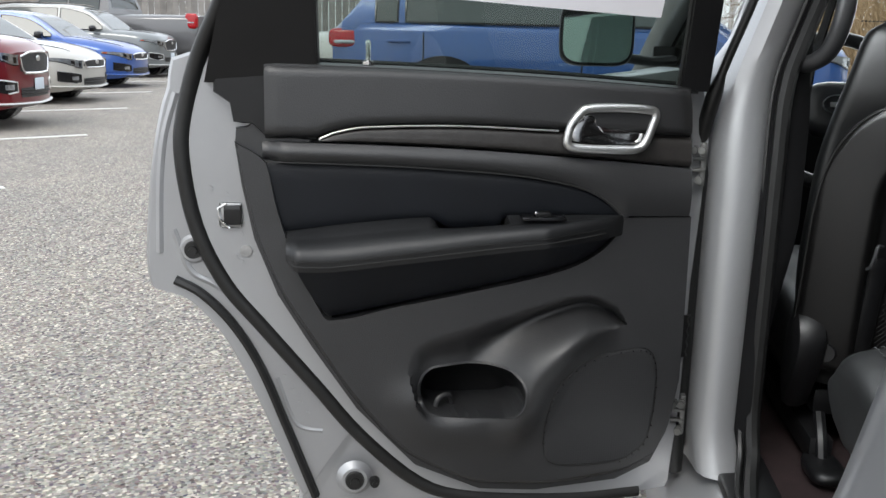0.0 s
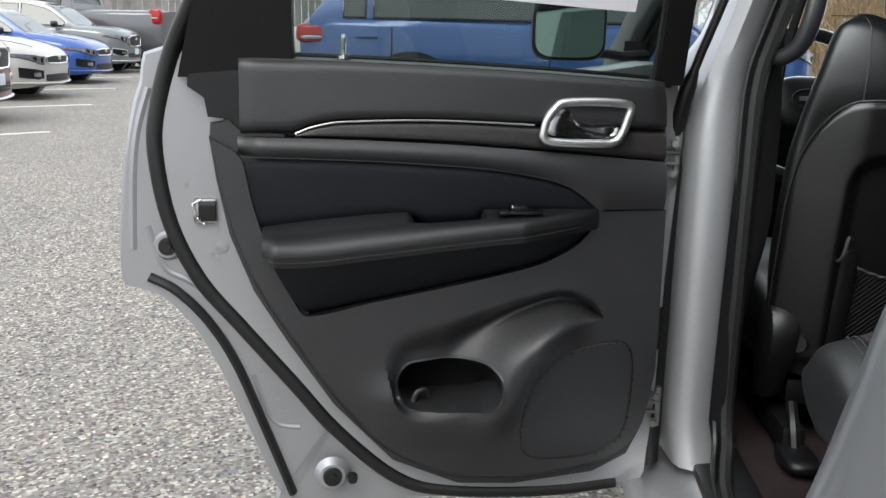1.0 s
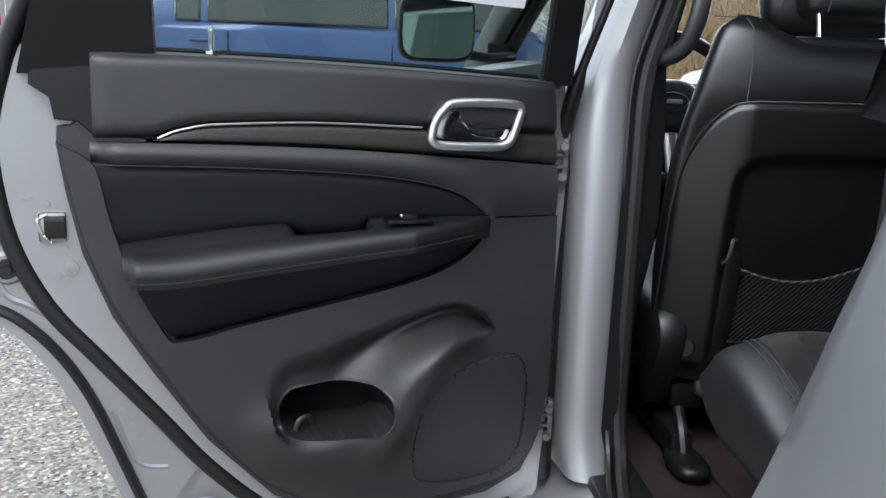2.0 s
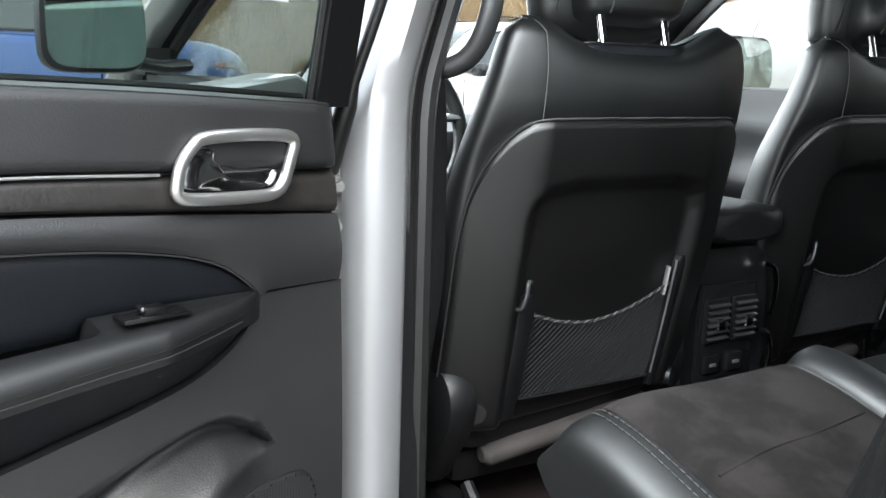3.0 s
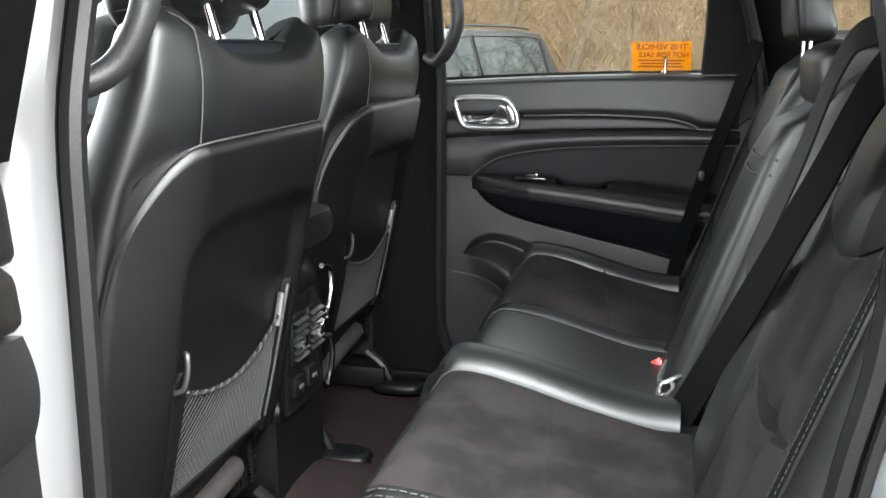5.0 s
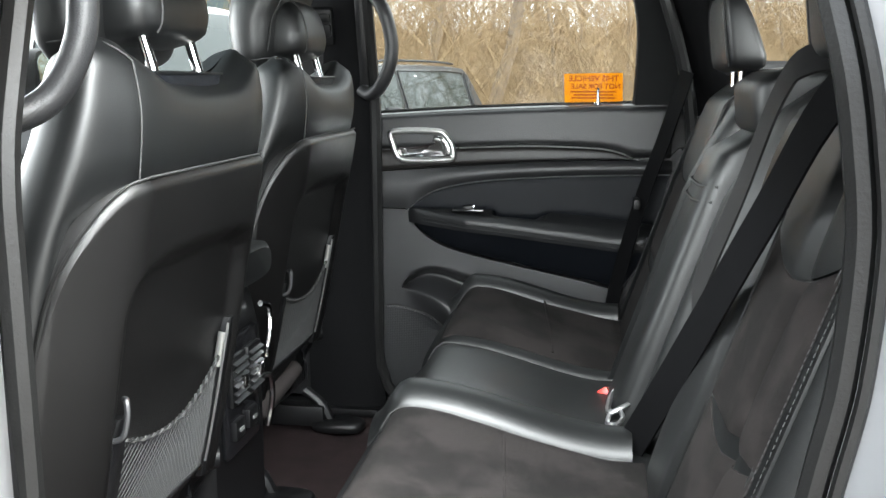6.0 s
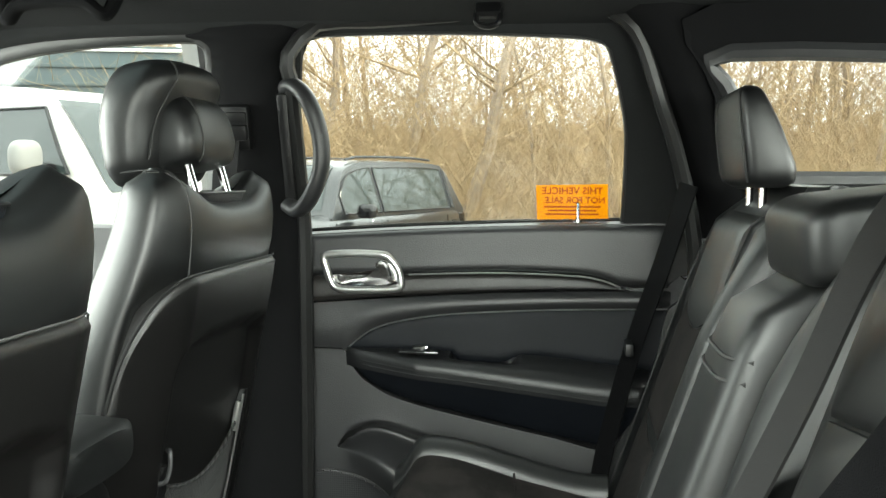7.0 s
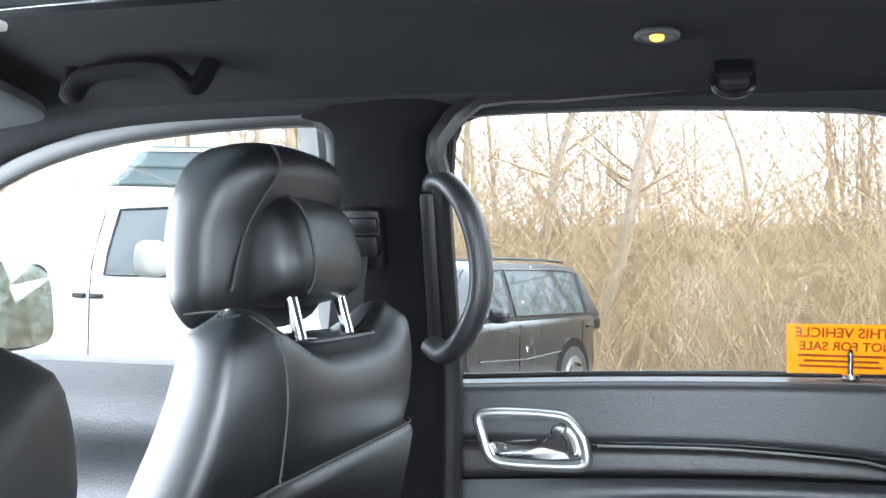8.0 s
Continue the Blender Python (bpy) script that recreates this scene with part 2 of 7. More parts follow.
def prism(bm, outline, offset):
    """A polygon (3D points) pushed out by a vector."""
    a = [Vector(p) for p in outline]
    loft(bm, [a, [p + Vector(offset) for p in a]])


def superring(cx, cy, z, hx, hy, e=3.0, n=32, tilt=0.0):
    out = []
    for k in range(n):
        a = 2 * math.pi * k / n
        c, s = math.cos(a), math.sin(a)
        x = hx * math.copysign(abs(c) ** (2 / e), c)
        y = hy * math.copysign(abs(s) ** (2 / e), s)
        out.append(Vector((cx + x, cy + y, z + tilt * y)))
    return out


def pillow(bm, c, s, e=3.0, n=28, m=16, mtx=None):
    """A puffed cushion: superellipsoid of half sizes s."""
    rings = []
    for i in range(1, m):
        ph = math.pi * i / m - math.pi / 2
        cz, sz = math.cos(ph), math.sin(ph)
        k = abs(cz) ** (2 / e)
        rings.append(superring(0, 0, s[2] * math.copysign(abs(sz) ** (2 / e), sz), s[0] * k, s[1] * k, e, n))
    mm = Matrix.Translation(c) @ (mtx or Matrix())
    loft(bm, [[mm @ v for v in r] for r in rings])


def grid(bm, f, n, m, thick=None):
    """Sheet from f(s, t); thick: a vector or function giving the back face, making it solid."""
    rows = [[Vector(f(i / n, j / m)) for i in range(n + 1)] for j in range(m + 1)]
    vr = [[bm.verts.new(v) for v in r] for r in rows]
    for a, b in zip(vr, vr[1:]):
        for i in range(n):
            bm.faces.new((a[i], a[i + 1], b[i + 1], b[i]))
    if thick is not None:
        rim = [(0, i) for i in range(n)] + [(j, n) for j in range(m)] + [(m, i) for i in range(n, 0, -1)] + [(j, 0) for j in range(m, 0, -1)]
        front = [vr[j][i] for j, i in rim]
        back = [bm.verts.new(v.co + Vector(thick)) for v in front]
        for k in range(len(rim)):
            q = (k + 1) % len(rim)
            bm.faces.new((front[k], front[q], back[q], back[k]))
    return vr


def smoothstep(a, b, x):
    t = min(1.0, max(0.0, (x - a) / (b - a)))
    return t * t * (3 - 2 * t)


def sd_poly(p, poly):
    """Signed distance to a polygon, negative inside."""
    x, y = p
    d, inside = 1e9, False
    n = len(poly)
    for i in range(n):
        x1, y1 = poly[i]
        x2, y2 = poly[(i + 1) % n]
        ex, ey = x2 - x1, y2 - y1
        t = max(0, min(1, ((x - x1) * ex + (y - y1) * ey) / (ex * ex + ey * ey + 1e-12)))
        d = min(d, math.hypot(x - x1 - t * ex, y - y1 - t * ey))
        if (y1 > y) != (y2 > y) and x < (x2 - x1) * (y - y1) / (y2 - y1) + x1:
            inside = not inside
    return -d if inside else d


# ---------------------------------------------------------------- rear doors
HX, HY = 0.866, 0.161          # hinge line of the rear doors
OPEN = 76.8                    # degrees the driver-side rear door stands open

BELT = curve([(0.03, 1.156), (0.30, 1.172), (0.55, 1.181), (0.75, 1.185)])
STRIP_T = curve([(0.02, 1.075), (0.25, 1.082), (0.44, 1.088), (0.58, 1.084), (0.63, 1.075), (0.66, 1.0625)])
STRIP_B = curve([(0.02, 1.022), (0.25, 1.040), (0.44, 1.052), (0.627, 1.058), (0.80, 1.061)])
INS_T = curve([(0.132, 0.930), (0.140, 0.938), (0.157, 0.954), (0.193, 0.978), (0.244, 0.994), (0.342, 1.009), (0.438, 1.016), (0.532, 1.021), (0.625, 1.024), (0.75, 1.027)])
ARM_T = curve([(0.132, 0.937), (0.338, 0.935), (0.346, 0.932), (0.350, 0.921), (0.430, 0.917), (0.440, 0.918), (0.463, 0.929), (0.494, 0.930), (0.60, 0.921), (0.72, 0.906)])
ARM_F = curve([(0.132, 0.934), (0.20, 0.928), (0.348, 0.915), (0.534, 0.894), (0.66, 0.882), (0.72, 0.884)])
ARM_C = curve([(0.132, 0.937), (0.338, 0.935), (0.494, 0.930), (0.60, 0.921), (0.72, 0.906)])
INS_B = curve([(0.132, 0.929), (0.15, 0.902), (0.178, 0.873), (0.237, 0.843), (0.384, 0.808), (0.53, 0.779), (0.642, 0.757)])
INS_R = curve([(0.757, 0.642), (0.795, 0.669), (0.864, 0.701), (0.95, 0.728), (1.03, 0.745)])
LOW_T = curve([(0.016, 0.937), (0.132, 0.935), (0.15, 0.902), (0.178, 0.873), (0.237, 0.843), (0.384, 0.808), (0.53, 0.779), (0.642, 0.757),
               (0.669, 0.795), (0.701, 0.864), (0.728, 0.95), (0.745, 1.025), (0.795, 1.058)])
LOW_B = curve([(0.016, 0.62), (0.03, 0.53), (0.056, 0.477), (0.118, 0.445), (0.266, 0.427), (0.36, 0.432), (0.485, 0.484), (0.587, 0.589),
               (0.665, 0.704), (0.721, 0.795), (0.761, 0.893), (0.782, 0.987), (0.795, 1.05)])
TRIM_F = curve([(0.40, 0.06), (0.477, 0.045), (0.555, 0.03), (0.717, 0.018), (0.924, 0.021), (1.119, 0.029), (1.16, 0.038)])
POCKET_UP = [(0.490, 0.600), (0.503, 0.655), (0.499, 0.694), (0.470, 0.721), (0.381, 0.749), (0.283, 0.779), (0.213, 0.796), (0.172, 0.793), (0.135, 0.767), (0.120, 0.742)]
POCKET_LOW = [(0.120, 0.742), (0.176, 0.726), (0.230, 0.702), (0.271, 0.662), (0.301, 0.602), (0.340, 0.565), (0.429, 0.556), (0.474, 0.572), (0.490, 0.600)]
HOLE = [(0.485, 0.622), (0.480, 0.643), (0.468, 0.657), (0.450, 0.663), (0.394, 0.665), (0.336, 0.662), (0.317, 0.654), (0.306, 0.640), (0.303, 0.620), (0.306, 0.602), (0.316, 0.588), (0.334, 0.580), (0.400, 0.578), (0.452, 0.581), (0.470, 0.588), (0.481, 0.603)]
SPEAKER = [(0.259, 0.515), (0.260, 0.548), (0.250, 0.612), (0.222, 0.654), (0.177, 0.683), (0.106, 0.698), (0.074, 0.692), (0.061, 0.662), (0.059, 0.608), (0.067, 0.532),
           (0.092, 0.499), (0.133, 0.480), (0.217, 0.475), (0.251, 0.487)]
SEAL = [(0.78, 1.36), (0.807, 1.282), (0.85, 1.192), (0.876, 1.101), (0.883, 1.026), (0.864, 0.911), (0.819, 0.812), (0.754, 0.73), (0.666, 0.623),
        (0.585, 0.524), (0.48, 0.431), (0.383, 0.40), (0.20, 0.39), (0.06, 0.40)]
POCKET_UP = [(p.x, p.y) for p in spline([(u, z, 0) for u, z in POCKET_UP], 4)]
POCKET_LOW = [(p.x, p.y) for p in spline([(u, z, 0) for u, z in POCKET_LOW], 4)]
POCKET = POCKET_UP + POCKET_LOW[1:-1]


def line_dist(p, line):
    """Distance from a point to an open polyline."""
    best = 1e9
    for (x1, y1), (x2, y2) in zip(line, line[1:]):
        ex, ey = x2 - x1, y2 - y1
        t = max(0, min(1, ((p[0] - x1) * ex + (p[1] - y1) * ey) / (ex * ex + ey * ey + 1e-12)))
        best = min(best, math.hypot(p[0] - x1 - t * ex, p[1] - y1 - t * ey))
    return best


def lean(z):
    """Tumblehome of glass and frames above the belt."""
    if z < 1.12:
        return 0.0
    return 0.33 * (z - 1.12) ** 2 / 0.2 if z < 1.22 else 0.33 * (z - 1.17)


@functools.lru_cache(maxsize=None)
def low_relief(u, z, well=True):
    """Moulded shape of the lower door card: scooped pocket with a proud lip, and a cup well."""
    w = 0.122 + 0.006 * math.sin(math.pi * min(1, max(0, (z - 0.42) / 0.5)))
    d = sd_poly((u, z), POCKET)
    if d < 0.14:
        du, dl = line_dist((u, z), POCKET_UP), line_dist((u, z), POCKET_LOW)
        lip = 0.036 * smoothstep(0.125, 0.25, u) * (1 - 0.62 * smoothstep(0.29, 0.37, u))
        if d > 0:
            w += lip * math.exp(-(dl / 0.042) ** 2)
        else:
            f = du / (du + dl + 1e-9)
            w += lip * smoothstep(0.30, 1.0, f) - 0.044 * (1 - 0.60 * smoothstep(0.36, 0.50, u)) * smoothstep(0.0, 0.42, f) * (1 - smoothstep(0.24, 0.95, f))
    h = sd_poly((u, z), HOLE)
    if well and h < 0.0:
        w -= 0.14 * smoothstep(0.0, -0.008, h)
    # fade to the card's rim
    w -= 0.020 * smoothstep(0.020, 0.0, z - LOW_B(u))
    return w


def door(side, m, name, label, open_door):
    """side: 1 passenger side, -1 driver side. Local frame: y rearwards is negative, x inwards."""
    P = lambda u, w, z: (-side * w, -u, z)
    root = thing(name, label, "car door", kind="", at=m)

    # painted shell: outer skin with rolled flange, inner pressing
    bm = bmesh.new()
    outline = [(-0.015, 1.16), (-0.02, 0.80), (-0.01, 0.45), (0.04, 0.385), (0.40, 0.375), (0.675, 0.378), (0.692, 0.400), (0.719, 0.461), (0.759, 0.563),
               (0.797, 0.651), (0.835, 0.720), (0.883, 0.773), (0.925, 0.791), (0.945, 0.799), (0.952, 0.830), (0.951, 0.88), (0.945, 0.949), (0.932, 1.046), (0.907, 1.141),
               (0.864, 1.198), (0.55, 1.175), (0.2, 1.165)]
    if not open_door:
        outline = [(u, z - 0.035 * smoothstep(1.08, 1.15, z)) for u, z in outline]
    outline = [(p.x, p.y) for p in spline([(u, z, 0) for u, z in outline], 3, closed=True)]
    def skin(z):
        return -0.035 - 0.035 * math.sin(math.pi * min(1, max(0, (z - 0.35) / 0.9)))
    rings = []
    for k, (ins, wf) in enumerate([(0.012, 0), (0.0, 0.012), (0.0, 0.055), (0.004, 0.062)]):
        ring = []
        cx, cz = 0.42, 0.80
        for u, z in outline:
            s = 1 - ins / 0.4
            uu, zz = cx + (u - cx) * s, cz + (z - cz) * s
            ring.append(P(uu, (skin(zz) if k < 2 else 0.0) + (0.0 if k == 0 else wf if k > 1 else 0.012), zz))
        rings.append(ring)
    loft(bm, rings, cap=False)
    a = [v for v in bm.verts][:len(outline)]
    bm.faces.new(a)
    bm.verts.ensure_lookup_table()
    rim = bm.verts[-len(outline):]
    inn = [bm.verts.new(P(0.42 + (u - 0.42) * 0.62, 0.060, 0.80 + (z - 0.80) * 0.62)) for u, z in outline]
    for i in range(len(outline)):
        j = (i + 1) % len(outline)
        bm.faces.new((rim[i], rim[j], inn[j], inn[i]))
    shell = part("door_shell", bm, SILVER, root, "silver painted door shell")

    bm = bmesh.new()
    inner = [(p.x - 0.006, p.y + 0.004) for p in spline([(u, z, 0) for u, z in SEAL[2:]], 4)] + [(0.005, 0.44), (0.0, 0.80), (0.0, 1.15), (0.4, 1.165), (0.80, 1.172)]
    loft(bm, [[P(0.42 + (u - 0.42) * (max(k, 0.93) if u < 0.42 else k), w, 0.8 + (z - 0.8) * k) for u, z in inner] for k, w in ((1.0, 0.060), (0.985, 0.084), (0.70, 0.084), (0.70, 0.060))], ring_closed=True)
    part("inner_pressing", bm, SILVER, root)
    # raised ribs in the pressing near the latch and below
    bm = bmesh.new()
    tube(bm, spline([P(0.905, 0.058, 0.90), P(0.880, 0.058, 0.83), P(0.842, 0.058, 0.805), P(0.80, 0.058, 0.775), P(0.76, 0.058, 0.735)], 6), 0.007, 8)
    tube(bm, spline([P(0.735, 0.058, 0.63), P(0.712, 0.058, 0.56), P(0.698, 0.058, 0.538), P(0.680, 0.058, 0.530), P(0.655, 0.058, 0.527)], 6), 0.0055, 8)
    tube(bm, spline([P(0.893, 0.057, 1.13), P(0.914, 0.057, 1.06), P(0.924, 0.057, 0.98), P(0.929, 0.057, 0.86)], 6), 0.008, 8)
    part("pressed_rib", bm, SILVER, shell)

    # seals
    bm = bmesh.new()
    pts = spline([P(u, 0.074 + lean(z), z) for u, z in SEAL], 8)
    tube(bm, pts, 0.0155, 10, flat=0.9)
    part("weatherstrip", bm, RUBBER, root, "black rubber weatherstrip")
    bm = bmesh.new()
    tube(bm, spline([P(0.905, 0.062, 0.812), P(0.862, 0.064, 0.788), P(0.812, 0.064, 0.735), P(0.765, 0.064, 0.655), P(0.718, 0.064, 0.535), P(0.668, 0.064, 0.40)], 8), 0.012, 8, flat=0.7)
    part("arch_seal", bm, RUBBER, root)
    bm = bmesh.new()
    tube(bm, spline([P(0.935, 0.035, 0.800), P(0.892, 0.035, 0.790), P(0.826, 0.035, 0.728), P(0.779, 0.035, 0.645), P(0.731, 0.035, 0.525), P(0.683, 0.035, 0.39)], 8), 0.006, 6)
    part("edge_trim", bm, PLASTIC_BLACK, root)

    # latch, bump stops, grommets
    bm = bmesh.new()
    box(bm, P(0.806, 0.0865, 0.930), (0.005, 0.038, 0.044), 0.006)
    latch = part("latch", bm, STEEL, root, "steel door latch")
    bm = bmesh.new()
    box(bm, P(0.803, 0.0885, 0.930), (0.005, 0.029, 0.034), 0.002)
    part("latch_mouth", bm, GLOSS_BLACK, latch)
    bm = bmesh.new()
    tube(bm, [P(0.812, 0.091, 0.950), P(0.826, 0.090, 0.942), P(0.822, 0.090, 0.922), P(0.808, 0.091, 0.908)], 0.0022, 6)
    part("latch_claw", bm, CHROME, latch)
    for (u, z, r) in [(0.872, 0.866, 0.017), (0.597, 0.442, 0.019), (0.561, 0.437, 0.010)]:
        bm = bmesh.new()
        d = (-side, 0, 0)
        c = Vector(P(u, 0.062 if u > 0.8 else 0.085, z))
        if r > 0.012:
            boss = bmesh.new()
            cyl(boss, c + Vector(d) * 0.000, r * 1.75, 0.012, d, 28, r2=r * 1.2)
            part("pressed_boss", boss, SILVER, shell)
        cyl(bm, c + Vector(d) * 0.006, r, 0.012, d, 22, r2=r * 0.86)
        cyl(bm, c + Vector(d) * 0.012, r * 0.5, 0.008, d, 16, r2=r * 0.4)
        part("rubber_stop" if r > 0.012 else "grommet", bm, RUBBER, root)
    for (u, z, r) in [(0.782, 0.868, 0.010), (0.812, 0.965, 0.004), (0.838, 0.975, 0.004), (0.790, 0.897, 0.004), (0.80, 0.857, 0.004), (0.79, 0.849, 0.004),
                      (0.720, 0.640, 0.004), (0.707, 0.615, 0.004), (0.694, 0.590, 0.004), (0.681, 0.570, 0.004)]:
        bm = bmesh.new()
        cyl(bm, P(u, 0.0855, z), r, 0.003, (1, 0, 0), 14)
        part("screw" if r > 0.006 else "spot_weld", bm, STEEL if r > 0.006 else SILVER, root)

    # trim: dark carrier that frames the card and the window base at the rear
    bm = bmesh.new()
    rear = [(0.70, 1.175), (0.735, 1.172), (0.755, 1.10), (0.775, 1.080), (0.794, 1.077), (0.796, 1.05), (0.787, 0.985), (0.768, 0.893), (0.73, 0.795), (0.675, 0.704),
            (0.595, 0.585), (0.49, 0.475), (0.37, 0.424), (0.266, 0.418), (0.115, 0.435), (0.05, 0.468), (0.022, 0.53), (0.012, 0.62), (0.014, 0.92), (0.022, 1.12), (0.03, 1.15), (0.4, 1.165)]
    loft(bm, [[P(0.42 + (u - 0.42) * (max(k, 0.95) if u < 0.42 else k), w, 0.8 + (z - 0.8) * (max(k, 0.92) if z < 0.6 else k)) for u, z in rear] for k, w in ((1.0, 0.085), (0.995, 0.106), (0.78, 0.108), (0.78, 0.085))], ring_closed=True)
    part("trim_carrier", bm, PLASTIC, root)
    bm = bmesh.new()
    base = [(0.66, 1.205), (0.822, 1.205), (0.826, 1.136), (0.811, 1.126), (0.800, 1.118), (0.795, 1.088), (0.764, 1.085), (0.744, 1.066), (0.66, 1.06)]
    loft(bm, [[P(0.74 + (u - 0.74) * k, w, 1.13 + (z - 1.13) * k) for u, z in base] for k, w in ((1.0, 0.080), (1.0, 0.112), (0.97, 0.1145))])
    part("window_base", bm, PLASTIC_BLACK, root, smooth=False)

    def sheet(zt, zb, uf, ur, wf, n, mm, back=0.03):
        b = bmesh.new()
        def f(s, t):
            z = 0.9
            for _ in range(8):
                u = lerp(uf(z), ur(z), s)
                z = lerp(zb(u), zt(u), t)
            return P(u, wf(u, z, s, t), z)
        grid(b, f, n, mm, thick=(side * back, 0, 0))
        return b

    def edge(t, k=0.10):
        return math.sqrt(max(0, 1 - (1 - min(1, min(t, 1 - t) / k)) ** 2))

    # padded upper panel with rolled top
    def w_up(u, z, s, t):
        return 0.112 + 0.020 * edge(t, 0.16) * (0.55 + 0.45 * min(1, s / 0.02, (1 - s) / 0.02)) - 0.004 * t
    up = part("upper_panel", sheet(BELT, STRIP_T, lambda z: TRIM_F(z), lambda z: 0.745, w_up, 60, 16), PLASTIC, root, "padded charcoal upper panel")
    bm = bmesh.new()
    def topf(s, t):
        u = lerp(0.034, 0.745, s)
        return P(u, lerp(0.075, 0.119, t), BELT(u) - 0.0 + 0.004 * math.sin(math.pi * t) - 0.002)
    grid(bm, topf, 40, 5, thick=(0, 0, -0.012))
    part("belt_top", bm, PLASTIC, up)
    bm = bmesh.new()
    tube(bm, [P(lerp(0.05, 0.70, i / 30), 0.083, BELT(lerp(0.05, 0.70, i / 30)) + 0.004) for i in range(31)], 0.005, 6)
    part("belt_seal", bm, RUBBER, root)
    # decor strip
    def w_st(u, z, s, t):
        return 0.113 + 0.008 * edge(t, 0.3) + 0.004 * (1 - t)
    part("decor_strip", sheet(lambda u: STRIP_T(u) - 0.0025, STRIP_B, lambda z: TRIM_F(z), lambda z: 0.655, w_st, 60, 8), WOOD_TRIM, root, "dark wood-grain decor strip")
    bm = bmesh.new()
    tube(bm, [P(u, 0.1225, STRIP_T(u) - 0.001) for u in np.linspace(0.26, 0.657, 40)], 0.0024, 6, flat=0.8)
    part("bright_line", bm, SATIN, root, "thin satin silver line")
    # ledge under the strip
    def led_b(u):
        return 0.937 if u < 0.132 else INS_T(u)
    def w_led(u, z, s, t):
        return 0.119 + 0.013 * math.sin(math.pi * (0.15 + 0.75 * t)) * min(1, (STRIP_B(u) - led_b(u)) / 0.02) - 0.018 * smoothstep(0.71, 0.750, u)
    part("ledge", sheet(lambda u: STRIP_B(u) - 0.003, led_b, lambda z: TRIM_F(z), lambda z: 0.750, w_led, 110, 12), PLASTIC, root)
    # inserts
    def w_iu(u, z, s, t):
        return 0.112 + 0.006 * edge(t, 0.25) - 0.006 * (1 - t)
    ins = part("upper_insert", sheet(lambda u: INS_T(u) - 0.003, lambda u: ARM_T(u) - 0.004, lambda z: 0.135, lambda z: INS_R(z), w_iu, 70, 14), LEATHER_INSERT, root, "blue-black leatherette insert")
    bm = bmesh.new()
    tube(bm, [P(u, 0.1225, INS_T(u) - 0.002) for u in np.linspace(0.134, 0.745, 50)], 0.0016, 5)
    part("piping", bm, SATIN if not open_door else DARK_THREAD, ins)
    def arm_out(u):
        s = (u - 0.133) / 0.579
        return 0.066 * min(1, (max(0, s) / 0.26) ** 0.75) * (1 - smoothstep(0.965, 1.0, s) * 0.35)
    def w_il(u, z, s, t):
        return 0.117 + arm_out(u) * 0.90 * t ** 0.85
    part("lower_insert", sheet(lambda u: ARM_F(u) - 0.026, lambda u: INS_B(u) + 0.003, lambda z: 0.136, lambda z: INS_R(z) - 0.003, w_il, 60, 16), LEATHER_INSERT, root)
    # armrest with a flat tilted top, a pull recess and a padded front edge
    bm = bmesh.new()
    rings = []
    for s in np.linspace(0, 1, 110):
        u = lerp(0.133, 0.712, s)
        out = arm_out(u)
        zc, zf = ARM_C(u), ARM_F(u)
        end = 1 - smoothstep(0.975, 1, s) * 0.4
        pull = 0.050 * smoothstep(0.340, 0.349, u) * (1 - smoothstep(0.432, 0.474, u))
        top = lambda k: lerp(zc, zf + 0.004, k)
        prof = [(0.100, zc - pull), (0.118 + out * 0.06, zc - pull), (0.118 + out * 0.40, top(0.40) - pull), (0.118 + out * 0.45, top(0.45) - pull * 0.05), (0.118 + out * 0.62, top(0.62) + 0.0015), (0.118 + out * 0.86, top(0.86) + 0.001),
                (0.118 + out * 0.955, zf + 0.0015), (0.118 + out * 0.995, zf - 0.005), (0.118 + out, zf - 0.011 * end), (0.118 + out * 0.985, zf - 0.020 * end), (0.118 + out * 0.93, zf - 0.030 * end), (0.100, zf - 0.034 * end)]
        rings.append([P(u, w, z) for w, z in prof])
    loft(bm, rings)
    arm = part("armrest", bm, ARM_PAD, root, "padded black armrest with pull recess")
    for dz in (0.0125, 0.0205):
        bm = bmesh.new()
        pts = []
        for s in np.linspace(0.07, 0.985, 60):
            u = lerp(0.133, 0.712, s)
            pts.append(P(u, 0.1186 + arm_out(u) * (0.998 if dz < 0.015 else 0.985), ARM_F(u) - dz))
        tube(bm, pts, 0.0010, 5)
        part("stitch_line", bm, RUBBER if dz < 0.015 else DARK_THREAD, arm, "stitched seam")
    # window switch
    bm = bmesh.new()
    box(bm, P(0.285, 0.148, ARM_T(0.285) + 0.002), (0.030, 0.075, 0.006), 0.002)
    sw = part("switch_plate", bm, GLOSS_BLACK, arm)
    bm = bmesh.new()
    box(bm, P(0.285, 0.148, ARM_T(0.285) + 0.008), (0.018, 0.024, 0.010), 0.003)
    part("window_switch", bm, PLASTIC_BLACK, arm, "window switch with bright edge")
    bm = bmesh.new()
    box(bm, P(0.298, 0.148, ARM_T(0.285) + 0.011), (0.014, 0.006, 0.006), 0.002)
    part("switch_tip", bm, CHROME, arm)

    # lower card with scooped pocket
    low = sheet(lambda u: LOW_T(u) - 0.002, LOW_B, lambda z: 0.016, lambda z: 0.795, lambda u, z, s, t: low_relief(round(u, 5), round(z, 5)), 240, 150)
    card = part("lower_card", low, PLASTIC, root, "charcoal lower card with scooped map pocket")
    bm = bmesh.new()
    hole = [(p.x, p.y) for p in spline([(u, z, 0) for u, z in HOLE], 4, closed=True)]
    hu, hz = 0.388, 0.613
